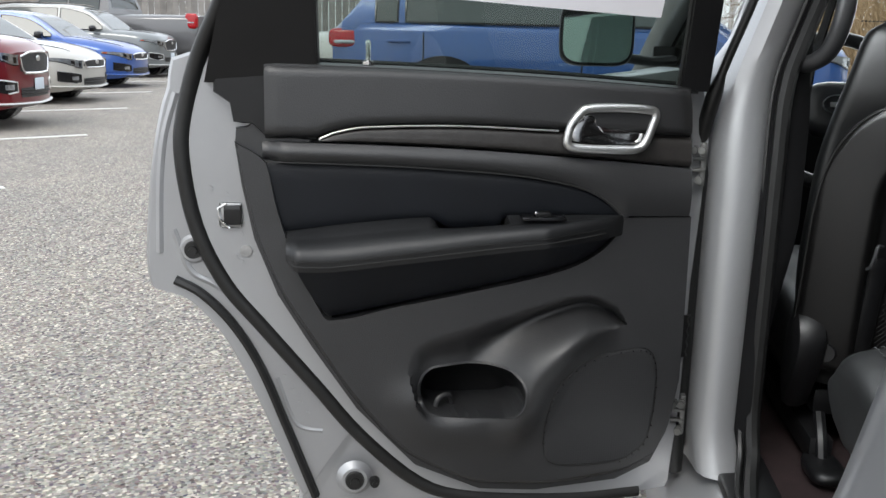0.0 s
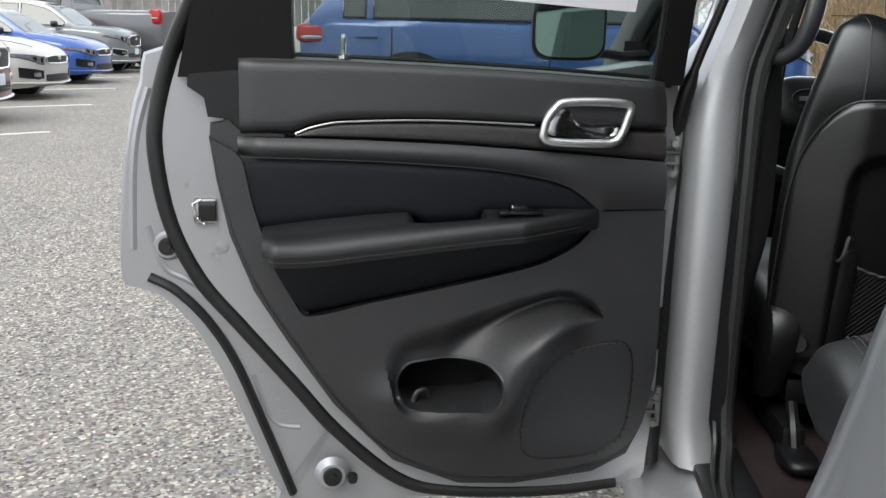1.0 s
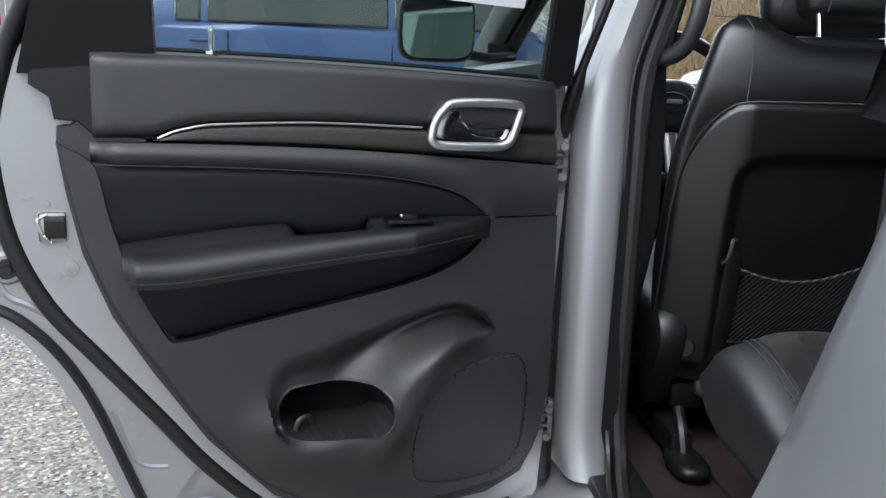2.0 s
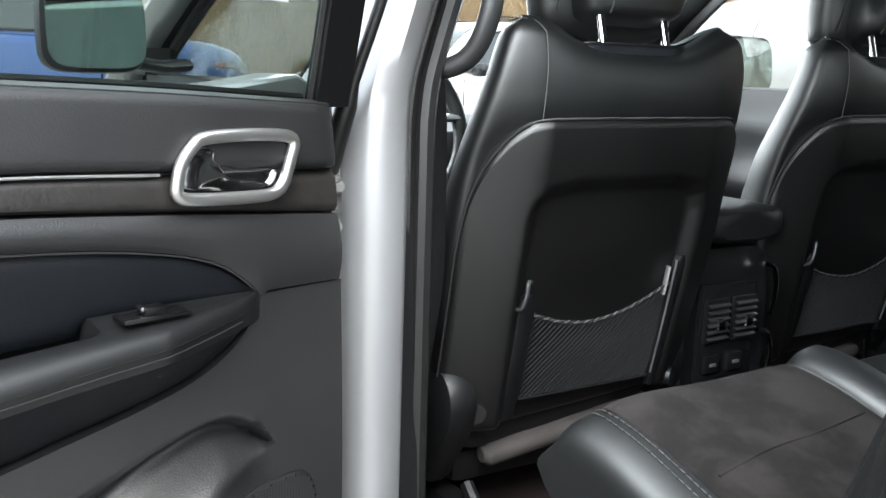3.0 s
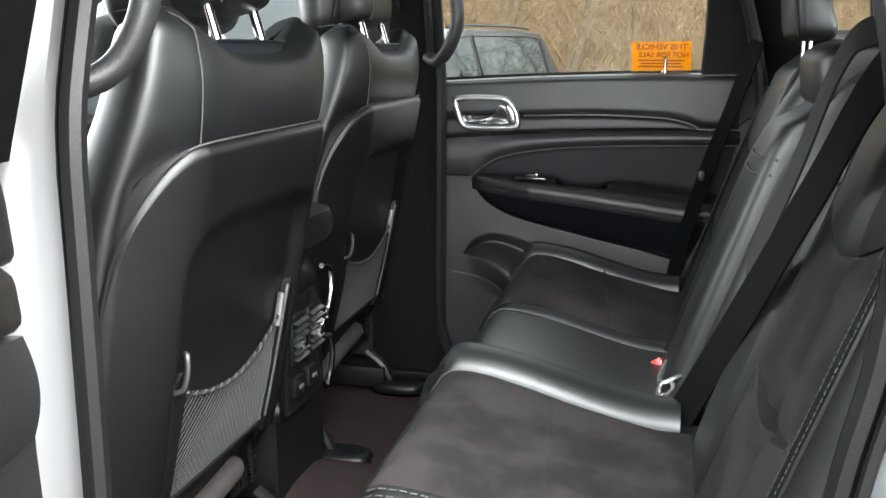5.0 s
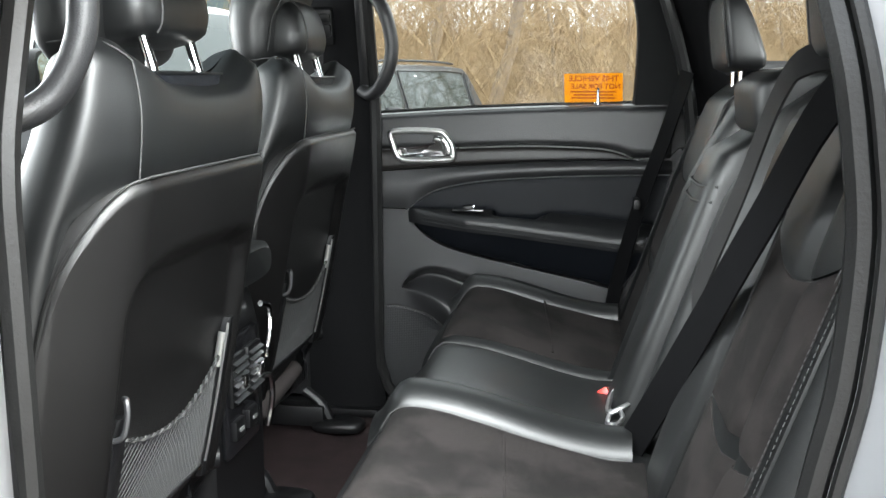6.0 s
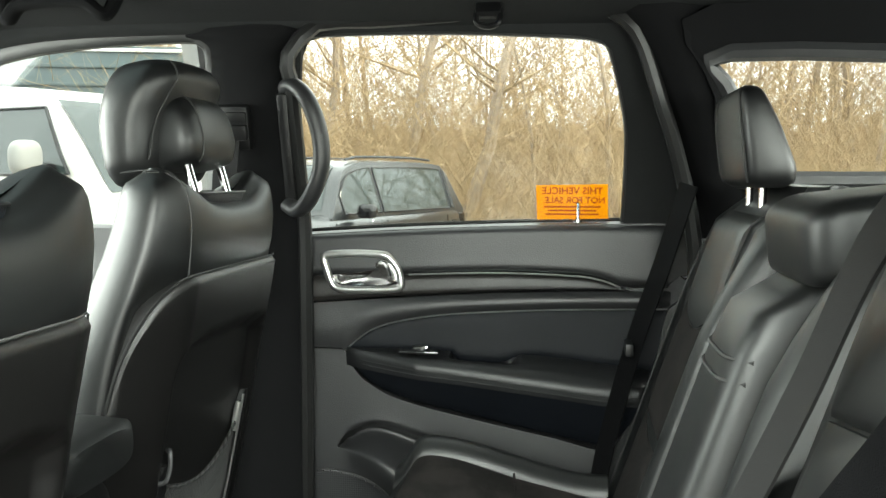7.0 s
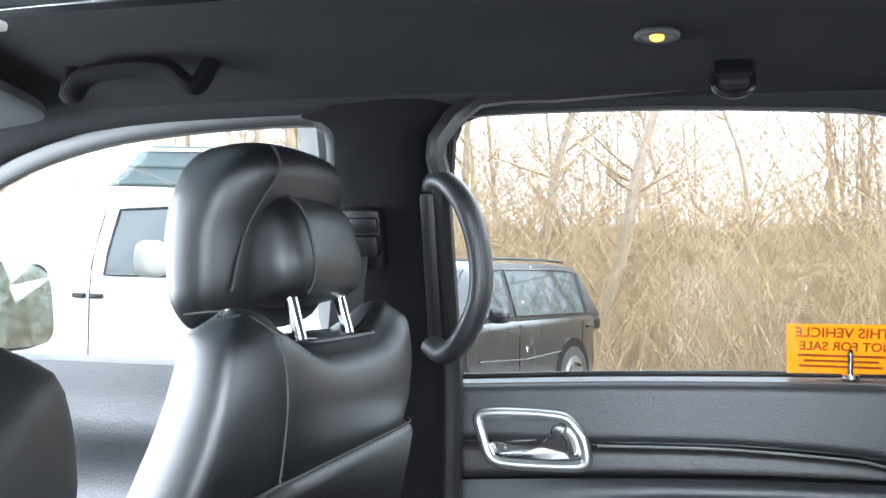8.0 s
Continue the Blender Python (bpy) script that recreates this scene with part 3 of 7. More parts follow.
    def hole_ring(k, dw, dz=0.0, sink=0.0):
        out = []
        for u, z in hole:
            uu, zz = hu + (u - hu) * k, hz + (z - hz) * k
            out.append(P(uu, low_relief(round(uu, 4), round(zz, 4), False) * (1 - sink) + 0.05 * sink + dw, zz + dz))
        return out
    loft(bm, [hole_ring(1.05, -0.003), hole_ring(1.045, 0.0015), hole_ring(1.00, 0.003), hole_ring(0.975, 0.0)], cap=False)
    part("pocket_rim", bm, PLASTIC, card)
    # black plastic here stands in for the shade inside the hole
    bm = bmesh.new()
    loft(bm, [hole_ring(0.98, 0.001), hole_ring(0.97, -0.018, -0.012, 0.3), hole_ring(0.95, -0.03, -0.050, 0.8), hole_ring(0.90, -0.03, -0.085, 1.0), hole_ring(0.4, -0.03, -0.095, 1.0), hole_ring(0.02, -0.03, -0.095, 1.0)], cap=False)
    part("cup_well", bm, PLASTIC_BLACK, card, "deep cup well, black in place of its shade")
    bm = bmesh.new()
    tube(bm, spline([P(0.455, 0.098, 0.578), P(0.448, 0.094, 0.598), P(0.430, 0.088, 0.602), P(0.420, 0.075, 0.575)], 4), 0.005, 8)
    part("pocket_clip", bm, PLASTIC, card)
    # speaker grille
    bm = bmesh.new()
    n = len(SPEAKER)
    cx, cz = sum(p[0] for p in SPEAKER) / n, sum(p[1] for p in SPEAKER) / n
    ring = [(p.x, p.y) for p in spline([(u, z, 0) for u, z in SPEAKER], 3, closed=True)]
    rings = []
    for k, (s, dw) in enumerate([(1.0, -0.004), (1.0, 0.0010), (0.985, 0.0022)] + [(q, 0.0022) for q in np.linspace(0.94, 0.04, 14)]):
        rings.append([P(cx + (u - cx) * s, low_relief(cx + (u - cx) * s, cz + (z - cz) * s) + dw, cz + (z - cz) * s) for u, z in ring])
    loft(bm, rings)
    spk = part("speaker_grille", bm, GRILLE, card, "perforated black speaker grille")
    bm = bmesh.new()
    dots = spline([P(u, low_relief(u, z) + 0.0008, z) for u, z in ring], 2, closed=True)
    tube(bm, dots, 0.0013, 6, closed=True)
    part("grille_edge", bm, RUBBER, spk)
    bm = bmesh.new()
    for p in dots[2:66:2]:
        cyl(bm, p + Vector((-side * 0.0008, 0, -0.004)), 0.0014, 0.0016, (1, 0, 0), 6)
    part("grille_dots", bm, GLOSS_BLACK, spk, kind="stuff")

    # inside handle
    bm = bmesh.new()
    loop = [(0.247, 1.072), (0.242, 1.092), (0.228, 1.111), (0.212, 1.120), (0.155, 1.122), (0.108, 1.119), (0.098, 1.111), (0.102, 1.095), (0.112, 1.066), (0.124, 1.055),
            (0.150, 1.052), (0.228, 1.054), (0.246, 1.060)]
    tube(bm, spline([P(u, 0.137, z) for u, z in loop], 4, closed=True), 0.0075, 10, closed=True, flat=0.85, up=(1, 0, 0))
    hd = part("handle_bezel", bm, SATIN, root, "satin silver handle bezel")
    bm = bmesh.new()
    rings = []
    for s, w in [(1.0, 0.134), (0.95, 0.126), (0.8, 0.116), (0.4, 0.110), (0.1, 0.109), (0.005, 0.109)]:
        rings.append([P(0.175 + (u - 0.175) * s, w, 1.087 + (z - 1.087) * s) for u, z in loop])
    loft(bm, rings, cap=False)
    part("handle_cup", bm, GLOSS_BLACK, hd)
    bm = bmesh.new()
    blade = spline([(u, z, 0) for u, z in ((0.238, 1.066), (0.239, 1.084), (0.231, 1.102), (0.213, 1.1105), (0.202, 1.106), (0.200, 1.094), (0.176, 1.087), (0.118, 1.081), (0.114, 1.072), (0.124, 1.062), (0.180, 1.059))], 4, closed=True)
    rings = []
    for k, w in ((0.97, 0.112), (1.0, 0.1245), (0.98, 0.1275), (0.93, 0.1285), (0.60, 0.1265), (0.15, 0.1255)):
        rings.append([P(0.180 + (p.x - 0.180) * k, w + 0.006 * smoothstep(0.16, 0.24, p.x) * (k > 0.5), 1.076 + (p.y - 1.076) * k) for p in blade])
    loft(bm, rings)
    part("handle_lever", bm, CHROME, hd, "chrome pull lever")

    # lock pin
    bm = bmesh.new()
    c = Vector(P(0.578, 0.100, BELT(0.578)))
    cyl(bm, c + Vector((0, 0, 0.004)), 0.012, 0.005, seg=18)
    cyl(bm, c + Vector((0, 0, 0.020)), 0.0042, 0.034, seg=12)
    cyl(bm, c + Vector((0, 0, 0.038)), 0.0050, 0.006, seg=12, r2=0.003)
    part("lock_pin", bm, CHROME, root, "chrome lock pin")

    # window frame and glass
    win = [(0.046, 1.150), (0.050, 1.30), (0.072, 1.48), (0.088, 1.512), (0.125, 1.522), (0.35, 1.522), (0.56, 1.512), (0.612, 1.503), (0.632, 1.485), (0.655, 1.40), (0.664, 1.34), (0.664, 1.25), (0.660, 1.150)]
    outer = [(0.0, 1.150), (0.004, 1.30), (0.022, 1.50), (0.045, 1.552), (0.12, 1.568), (0.35, 1.568), (0.58, 1.556), (0.655, 1.545), (0.695, 1.515), (0.745, 1.42), (0.775, 1.35), (0.81, 1.27), (0.84, 1.150)]
    bm = bmesh.new()
    rings = []
    for (a, off) in ((win, 0.082), (win, 0.108), (outer, 0.112), (outer, 0.05)):
        rings.append([P(u, off + lean(z), z) for u, z in a])
    loft(bm, rings, closed=False, ring_closed=True)
    fr = part("window_frame", bm, HEADLINER if not open_door else PLASTIC_BLACK, root, "black window frame")
    bm = bmesh.new()
    tube(bm, spline([P(u, 0.096 + lean(z), z) for u, z in win], 3), 0.006, 6)
    part("glass_channel", bm, RUBBER, fr)
    bm = bmesh.new()
    loft(bm, [[P(u, 0.088 + lean(z), z) for u, z in win], [P(u, 0.092 + lean(z), z) for u, z in win]])
    g = part("window_glass", bm, GLASS if open_door else GLASS_FAR, root, smooth=False)
    g.visible_shadow = False
    # outer skin of the frame
    bm = bmesh.new()
    tube(bm, spline([P(u, 0.045 + lean(z), z) for u, z in outer], 3), 0.016, 8)
    part("frame_edge", bm, PLASTIC_BLACK, fr)
    return root


GRILLE = mat("perforated_grille", (0.016, 0.017, 0.019), 0.5, grain=0.35, grain_scale=230, bump_kind="voronoi")
for _n in GRILLE.node_tree.nodes:
    if _n.type == "TEX_VORONOI":
        _n.inputs["Randomness"].default_value = 0.0
        _rp = GRILLE.node_tree.nodes.new("ShaderNodeValToRGB")
        _rp.color_ramp.elements[0].position, _rp.color_ramp.elements[0].color = 0.25, (0.009, 0.009, 0.010, 1)
        _rp.color_ramp.elements[1].position, _rp.color_ramp.elements[1].color = 0.45, (0.017, 0.0175, 0.019, 1)
        GRILLE.node_tree.links.new(_n.outputs["Distance"], _rp.inputs["Fac"])
        GRILLE.node_tree.links.new(_rp.outputs["Color"], GRILLE.node_tree.nodes["Principled BSDF"].inputs["Base Color"])
door_l = door(-1, Matrix.Translation((-HX, HY, 0)) @ Matrix.Rotation(radians(-OPEN), 4, "Z"), "rear_door",
              "open rear car door, silver edge and charcoal trim card", True)
door_r = door(1, Matrix.Translation((HX, HY, 0)), "rear_door", "closed rear car door with charcoal trim card", False)
tagged(door_l, group="rear doors")
tagged(door_r, group="rear doors")


# ---------------------------------------------------------------- front seats
def seat_front(m, name, label, group, wide=0.0):
    """Local frame: x across from the seat's middle, y forwards, z as in the room."""
    root = thing(name, label, "car seat", group, at=m)
    HW = curve([(0.60, 0.240), (0.70, 0.256), (0.85, 0.270), (1.00, 0.269), (1.10, 0.258), (1.18, 0.244), (1.24, 0.230), (1.275, 0.212)])
    YR = curve([(0.60, 0.152), (0.70, 0.126), (0.85, 0.094), (1.00, 0.066), (1.13, 0.042), (1.20, 0.036), (1.25, 0.042), (1.275, 0.058)])
    YF = curve([(0.60, 0.31), (0.70, 0.30), (0.85, 0.26), (1.00, 0.215), (1.13, 0.180), (1.20, 0.165), (1.25, 0.155), (1.275, 0.14)])

    def rear_y(x, z):
        """Rear face: flat in the middle, flanks turning forwards past a soft ridge."""
        k = max(0.0, abs(x) - 0.158)
        flank = 0.62 * k * k / (k + 0.030)
        return YR(z) + flank * lerp(1.0, 0.75, smoothstep(1.05, 1.25, z)) + 0.004 * (x / 0.25) ** 2

    # backrest body in leather, leaning slightly, with shoulder ears and a dip for the headrest
    bm = bmesh.new()
    rings = []
    zs = list(np.linspace(0.60, 1.20, 18)) + [1.22, 1.235, 1.248, 1.258, 1.266, 1.272, 1.276]
    for z in zs:
        hw, yf = HW(z), YF(z)
        k = smoothstep(1.252, 1.277, z) ** 1.5
        hw -= 0.020 * k
        ym = (YR(z) + yf) / 2
        ring = []
        for a in np.linspace(math.pi, 0, 33):
            x = hw * math.copysign(abs(math.cos(a)) ** 0.80, math.cos(a))
            under = 0.034 * smoothstep(1.132, 1.118, z) * (1 - smoothstep(0.215, 0.250, abs(x)))
            ring.append(Vector((x, lerp(rear_y(x, z) + under, ym, 0.42 * k), z)))
        for a in np.linspace(0, math.pi, 25)[1:-1]:
            c = math.cos(a)
            x = hw * math.copysign(abs(c) ** (2 / 3.6), c)
            y = lerp(rear_y(hw, z), yf, math.sin(a) ** (2 / 3.2))
            y += 0.045 * smoothstep(0.15, 0.27, abs(x)) * (1 - smoothstep(1.05, 1.22, z)) * math.sin(a)
            ring.append(Vector((x, lerp(y, ym, 0.42 * k), z)))
        top = smoothstep(1.15, 1.27, z)
        for v in ring:
            dip = 1 - smoothstep(0.098, 0.168, abs(v.x - 0.012))
            v.z -= 0.040 * dip * top
            if v.x > 0:
                v.x *= 1 + wide * smoothstep(0.75, 1.05, z)
        for _ in range(7):
            ring = [ring[i] * 0.5 + (ring[i - 1] + ring[(i + 1) % len(ring)]) * 0.25 for i in range(len(ring))]
        rings.append(ring)
    # crown: front and rear edges meet along the middle, following ears and dip
    last = rings[-1]
    ym = sum(v.y for v in last) / len(last)
    for k, up in ((0.6, 0.0015), (0.25, 0.0022), (0.0, 0.0024)):
        rings.append([Vector((v.x, ym + (v.y - ym) * k, v.z + up)) for v in last])
    loft(bm, rings, cap=False)
    back = part("backrest", bm, LEATHER, root, "black leather backrest with shoulder seam")
    # tray between the ears, where the posts enter
    bm = bmesh.new()
    loft(bm, [[Vector((0.012 + v.x, 0.098 + v.y, z)) for v in superring(0, 0, 0, 0.100 * s, 0.036 * s, 5, 32)] for s, z in ((0.96, 1.228), (1.0, 1.2415), (0.97, 1.243), (0.5, 1.2435), (0.05, 1.2435))])
    part("post_tray", bm, LEATHER_INSERT, back)
    bm = bmesh.new()
    tube(bm, spline([(0.012 + v.x, 0.098 + v.y, 1.243) for v in superring(0, 0, 0, 0.101, 0.037, 5, 32)], 2, closed=True), 0.0022, 6, closed=True)
    part("tray_piping", bm, LEATHER, back)

    # side seam with a stitched valley beside it
    for sx in (-1,):
        for off, r, material in ((0.0, 0.0010, THREAD),):
            bm = bmesh.new()
            pts = [(sx * (0.176 + off), rear_y(0.176 + off, z) - 0.0008, z - 0.002 * smoothstep(1.2, 1.262, z)) for z in np.linspace(1.133, 1.258, 16)]
            pts += [(sx * (0.178 + off), lerp(rear_y(0.178, 1.262), 0.16, k), 1.266 + 0.009 * math.sin(math.pi * k)) for k in (0.2, 0.5, 0.8)]
            tube(bm, spline(pts, 3), r, 6)
            part("seam", bm, material, back)
    bm = bmesh.new()
    for k in np.linspace(-0.235, -0.185, 9):
        tube(bm, [(k, lerp(0.075, 0.08, (k + 0.24) / 0.05), 1.2725), (k + 0.0035, lerp(0.075, 0.08, (k + 0.24) / 0.05), 1.2735)], 0.0012, 5)
    part("top_stitching", bm, THREAD, back)

    # hard back panel with a recessed field
    RECESS = [(-0.160, 0.56), (-0.172, 0.86), (-0.172, 0.985), (-0.166, 1.012), (-0.148, 1.030), (-0.10, 1.040), (0.10, 1.040), (0.150, 1.030), (0.168, 1.012), (0.174, 0.985), (0.174, 0.86), (0.172, 0.56)]
    XE = 0.262
    PT = curve([(-0.262, 0.93), (-0.256, 1.00), (-0.246, 1.045), (-0.228, 1.085), (-0.208, 1.112), (-0.185, 1.128), (-0.155, 1.132), (0.0, 1.133), (0.18, 1.133), (0.215, 1.128), (0.24, 1.11), (0.255, 1.07), (0.262, 1.02)])
    PB = curve([(-0.262, 0.625), (0.262, 0.66)])
    bm = bmesh.new()
    def f(s, t):
        x = lerp(-XE, XE, s)
        z = lerp(PB(x), PT(x), t)
        grow = 1 + wide * 0.9 * smoothstep(0.12, 0.262, x) * smoothstep(0.70, 0.95, z)
        d = sd_poly((x, z), RECESS)
        y = rear_y(x, min(z, 1.2)) - 0.007
        y += 0.024 * smoothstep(0.010, -0.022, d)
        e = min(t * (PT(x) - PB(x)), (1 - t) * (PT(x) - PB(x)), (x + XE), (XE - x))
        y += 0.007 * (1 - smoothstep(0, 0.008, e))
        return (x * grow, y, z)
    grid(bm, f, 150, 110, thick=(0, 0.02, 0))
    panel = part("back_panel", bm, PLASTIC_BACK, root, "charcoal plastic back panel with recessed field")
    bm = bmesh.new()
    pts = [(x * (1 + wide * 0.9 * smoothstep(0.12, 0.262, x)), rear_y(x, PT(x)) - 0.0025, PT(x) + 0.0025) for x in np.linspace(-0.20, 0.235, 60)]
    tube(bm, pts, 0.0014, 6)
    part("panel_seam", bm, THREAD, root)
    bm = bmesh.new()
    pts = [(-XE - 0.001, rear_y(XE, z) - 0.001, z) for z in np.linspace(0.63, 0.93, 20)] + [(x - 0.001, rear_y(x, PT(x)) - 0.001, PT(x) + 0.002) for x in np.linspace(-0.2615, -0.19, 24)]
    tube(bm, pts, 0.0022, 6)
    part("panel_gap", bm, RUBBER, root, "dark gap round the panel")

    # map net of knotted cord, bulging a little
    fld = lambda x, z: rear_y(x, z) + 0.0165
    X0, X1, Z0 = -0.128, 0.150, 0.678
    def ny(x, z):
        return fld(x, z) - 0.005 - 0.010 * math.sin(math.pi * min(1, max(0, (x - X0) / (X1 - X0)))) * smoothstep(Z0, Z0 + 0.10, z)
    def TOP(x):
        q = (x - X0) / (X1 - X0)
        return 0.828 - 0.036 * math.sin(math.pi * q ** 0.92) * (1 - 0.25 * q) + 0.026 * q
    bm = bmesh.new()
    P0 = 0.0100
    for d in (-1, 1):
        for k in range(-60, 130):
            pts = []
            for j in range(25):
                z = Z0 + 0.18 * j / 24
                x = X0 + k * P0 + d * (z - Z0) * 0.9
                if X0 <= x <= X1 and z <= TOP(x):
                    pts.append((x, ny(x, z) - 0.0008 * d, z))
            if len(pts) > 1:
                tube(bm, [pts[0]] + pts[2:-1:3] + [pts[-1]], 0.00075, 3, cap=False)
    net = part("map_net", bm, NET, root, "black elastic map net of knotted cord")
    hem = [Vector((x, ny(x, TOP(x)) - 0.002, TOP(x))) for x in np.linspace(X0, X1, 60)]
    for ph in (0.0, math.pi):
        bm = bmesh.new()
        tube(bm, [p + Vector((0, math.sin(i * 0.78 + ph) * 0.0016, math.cos(i * 0.78 + ph) * 0.0016)) for i, p in enumerate(spline(hem, 2))], 0.0019, 5)
        part("net_hem", bm, HEM if ph else WEBBING, net, "grey twisted elastic hem")
    bm = bmesh.new()
    tube(bm, [(x, ny(x, Z0) - 0.001, Z0) for x in np.linspace(X0, X1, 20)], 0.003, 6)
    part("net_base", bm, PLASTIC_BLACK, net)

    # flat rails and hooks beside the net
    for (x, wd, za, zb) in ((-0.146, 0.030, 0.645, 0.862), (0.164, 0.022, 0.66, 0.902)):
        bm = bmesh.new()
        n = 16
        rows = []
        for i in range(n + 1):
            z = lerp(za, zb, i / n)
            w = wd / 2 * (1 - 0.5 * smoothstep(zb - 0.012, zb, z) ** 2)
            y = fld(x, z) - 0.001
            rows.append([(x - w, y, z), (x - w, y - 0.009, z), (x - w + 0.003, y - 0.0115, z), (x + w - 0.003, y - 0.0115, z), (x + w, y - 0.009, z), (x + w, y, z)])
        loft(bm, rows)
        part("rail", bm, PLASTIC_BLACK, root, "flat black net rail")
    bm = bmesh.new()
    tube(bm, [(0.152, fld(0.152, z) - 0.011, z) for z in np.linspace(0.685, 0.895, 10)] , 0.0020, 6)
    part("rail_edge", bm, SATIN, root, "thin bright rail edge")
    bm = bmesh.new()
    tube(bm, [(0.139, fld(0.139, z) - 0.008, z) for z in np.linspace(0.835, 0.885, 6)], 0.0055, 8, flat=0.5, up=(1, 0, 0))
    part("hem_clip", bm, SATIN, root)
    bm = bmesh.new()
    tube(bm, [(-0.163, fld(-0.163, z) - 0.0125, z) for z in np.linspace(0.68, 0.835, 10)], 0.0010, 5)
    part("rail_line", bm, GLOSS_BLACK, root)
    for (x, z) in ((-0.160, 0.882),):
        bm = bmesh.new()
        y = fld(x, z) - 0.012
        tube(bm, spline([(x - 0.008, y + 0.006, z - 0.040), (x - 0.006, y - 0.006, z - 0.034), (x - 0.002, y - 0.010, z - 0.014), (x + 0.002, y - 0.008, z + 0.004), (x + 0.012, y, z + 0.003)], 5), 0.0036, 8)
        part("hook", bm, PLASTIC, root, "small black hook")

    # hinge covers, cushion, lower bar, rails
    for sx in (-1, 1):
        bm = bmesh.new()
        rings = []
        for k, (hx, sc) in enumerate([(-0.030, 0.72), (-0.022, 0.94), (-0.008, 1.0), (0.012, 1.0), (0.024, 0.93), (0.030, 0.70)]):
            ring = []
            for a in np.linspace(0, 2 * math.pi, 33)[:-1]:
                up = math.sin(a)
                r = 0.150 * sc if up < 0 else 0.060 * sc
                wd = 0.050 * sc * (1 - 0.35 * smoothstep(0.0, -1.0, up))
                ring.append(Vector((sx * (0.236 + hx), (0.178 if sx < 0 else 0.205) + math.cos(a) * wd + 0.035 * smoothstep(0.0, -1.0, up), 0.680 + up * r)))
            rings.append(ring)
        loft(bm, rings)
        part("hinge_cover", bm, PLASTIC_BLACK, root, "rounded black recliner cover")
        bm = bmesh.new()
        cyl(bm, (sx * 0.205, 0.150, 0.668), 0.022, 0.024, (sx * 0.5, -1, 0), 22, r2=0.017)
        part("hinge_knob", bm, PLASTIC_BLACK, root)
    bm = bmesh.new()
    rings = []
    for s in np.linspace(0, 1, 14):
        y = lerp(0.19, 0.72, s)
        hh = 0.075 + 0.01 * math.sin(math.pi * s)
        r = superring(0, 0, 0, 0.265 - 0.015 * (s > 0.9), hh, 3.2, 32)
        rings.append([Vector((v.x, y, 0.655 + 0.03 * s + v.y + 0.035 * smoothstep(0.17, 0.26, abs(v.x)) * (1 if v.y > 0 else 0))) for v in r])
    loft(bm, rings)
    part("cushion", bm, LEATHER, root)
    bm = bmesh.new()
    tube(bm, [(-0.160, 0.196, 0.568), (-0.150, 0.195, 0.568), (0.12, 0.182, 0.606), (0.135, 0.182, 0.608)], 0.024, 14, radii=[0.014, 0.024, 0.024, 0.016], flat=0.85)
    part("lower_roll", bm, ROLL, root, "grey-brown fabric roll under the panel")
    bm = bmesh.new()
    box(bm, (0, 0.42, 0.54), (0.40, 0.40, 0.06), 0.02)
    part("seat_pan", bm, PLASTIC_BLACK, root)
    for x in (-0.20, 0.20):
        bm = bmesh.new()
        box(bm, (x, 0.42, 0.475), (0.045, 0.58, 0.05), 0.008)
        part("seat_rail", bm, PLASTIC_BLACK, root)
        bm = bmesh.new()
        pillow(bm, (x, 0.10, 0.452), (0.036, 0.062, 0.016), 3.0, 24, 10)
        part("rail_cover", bm, PLASTIC_BLACK, root, "rounded black rail end cap")
        bm = bmesh.new()
        tube(bm, spline([(x, 0.12, 0.462), (x, 0.14, 0.50), (x + 0.004, 0.18, 0.53)], 4), 0.012, 8)
        part("rail_lever", bm, PLASTIC_BLACK, root)
    for k in range(7):
        bm = bmesh.new()
        x = 0.10 + k * 0.014
        tube(bm, spline([(x, 0.17, 0.60), (x + 0.01, 0.18, 0.56), (x - 0.01, 0.24, 0.52), (x, 0.32, 0.50)], 4), 0.004, 6)
        part("wire", bm, PLASTIC_BLACK, root)
    for k in range(9):
        bm = bmesh.new()
        z = 0.575 + k * 0.007
        tube(bm, [(0.150 - 0.010 * (k / 8), 0.160, z), (0.178 - 0.010 * (k / 8), 0.172, z + 0.004)], 0.0028, 6)
        part("guide_rib", bm, GLOSS_BLACK, root, "glossy black rib of the cable guide")

    # headrest
    hc = Vector((0.028, 0.150, 1.345))
    for x in (-0.036, 0.092):
        bm = bmesh.new()
        tube(bm, [(x, 0.088, 1.225), (x, 0.112, 1.31)], 0.0068, 12)
        part("headrest_post", bm, CHROME, root, "chrome headrest post")
        bm = bmesh.new()
        cyl(bm, (x, 0.090, 1.240), 0.015, 0.008, seg=16)
        part("post_guide", bm, GLOSS_BLACK, root)
    bm = bmesh.new()
    tilt = Matrix.Rotation(radians(-10), 4, "X")
    SEC = [(-0.093, 0.060, 0.040, 0.035), (-0.090, 0.095, 0.058, 0.022), (-0.080, 0.122, 0.074, 0.004), (-0.05, 0.138, 0.083, -0.012), (0.0, 0.142, 0.081, -0.026),
           (0.035, 0.139, 0.075, -0.046), (0.060, 0.131, 0.066, -0.058), (0.078, 0.117, 0.056, -0.054), (0.090, 0.094, 0.044, -0.038), (0.096, 0.055, 0.028, -0.012)]
    fx, ff, fr = (curve([(k[0], k[i]) for k in SEC]) for i in (1, 2, 3))
    rings = []
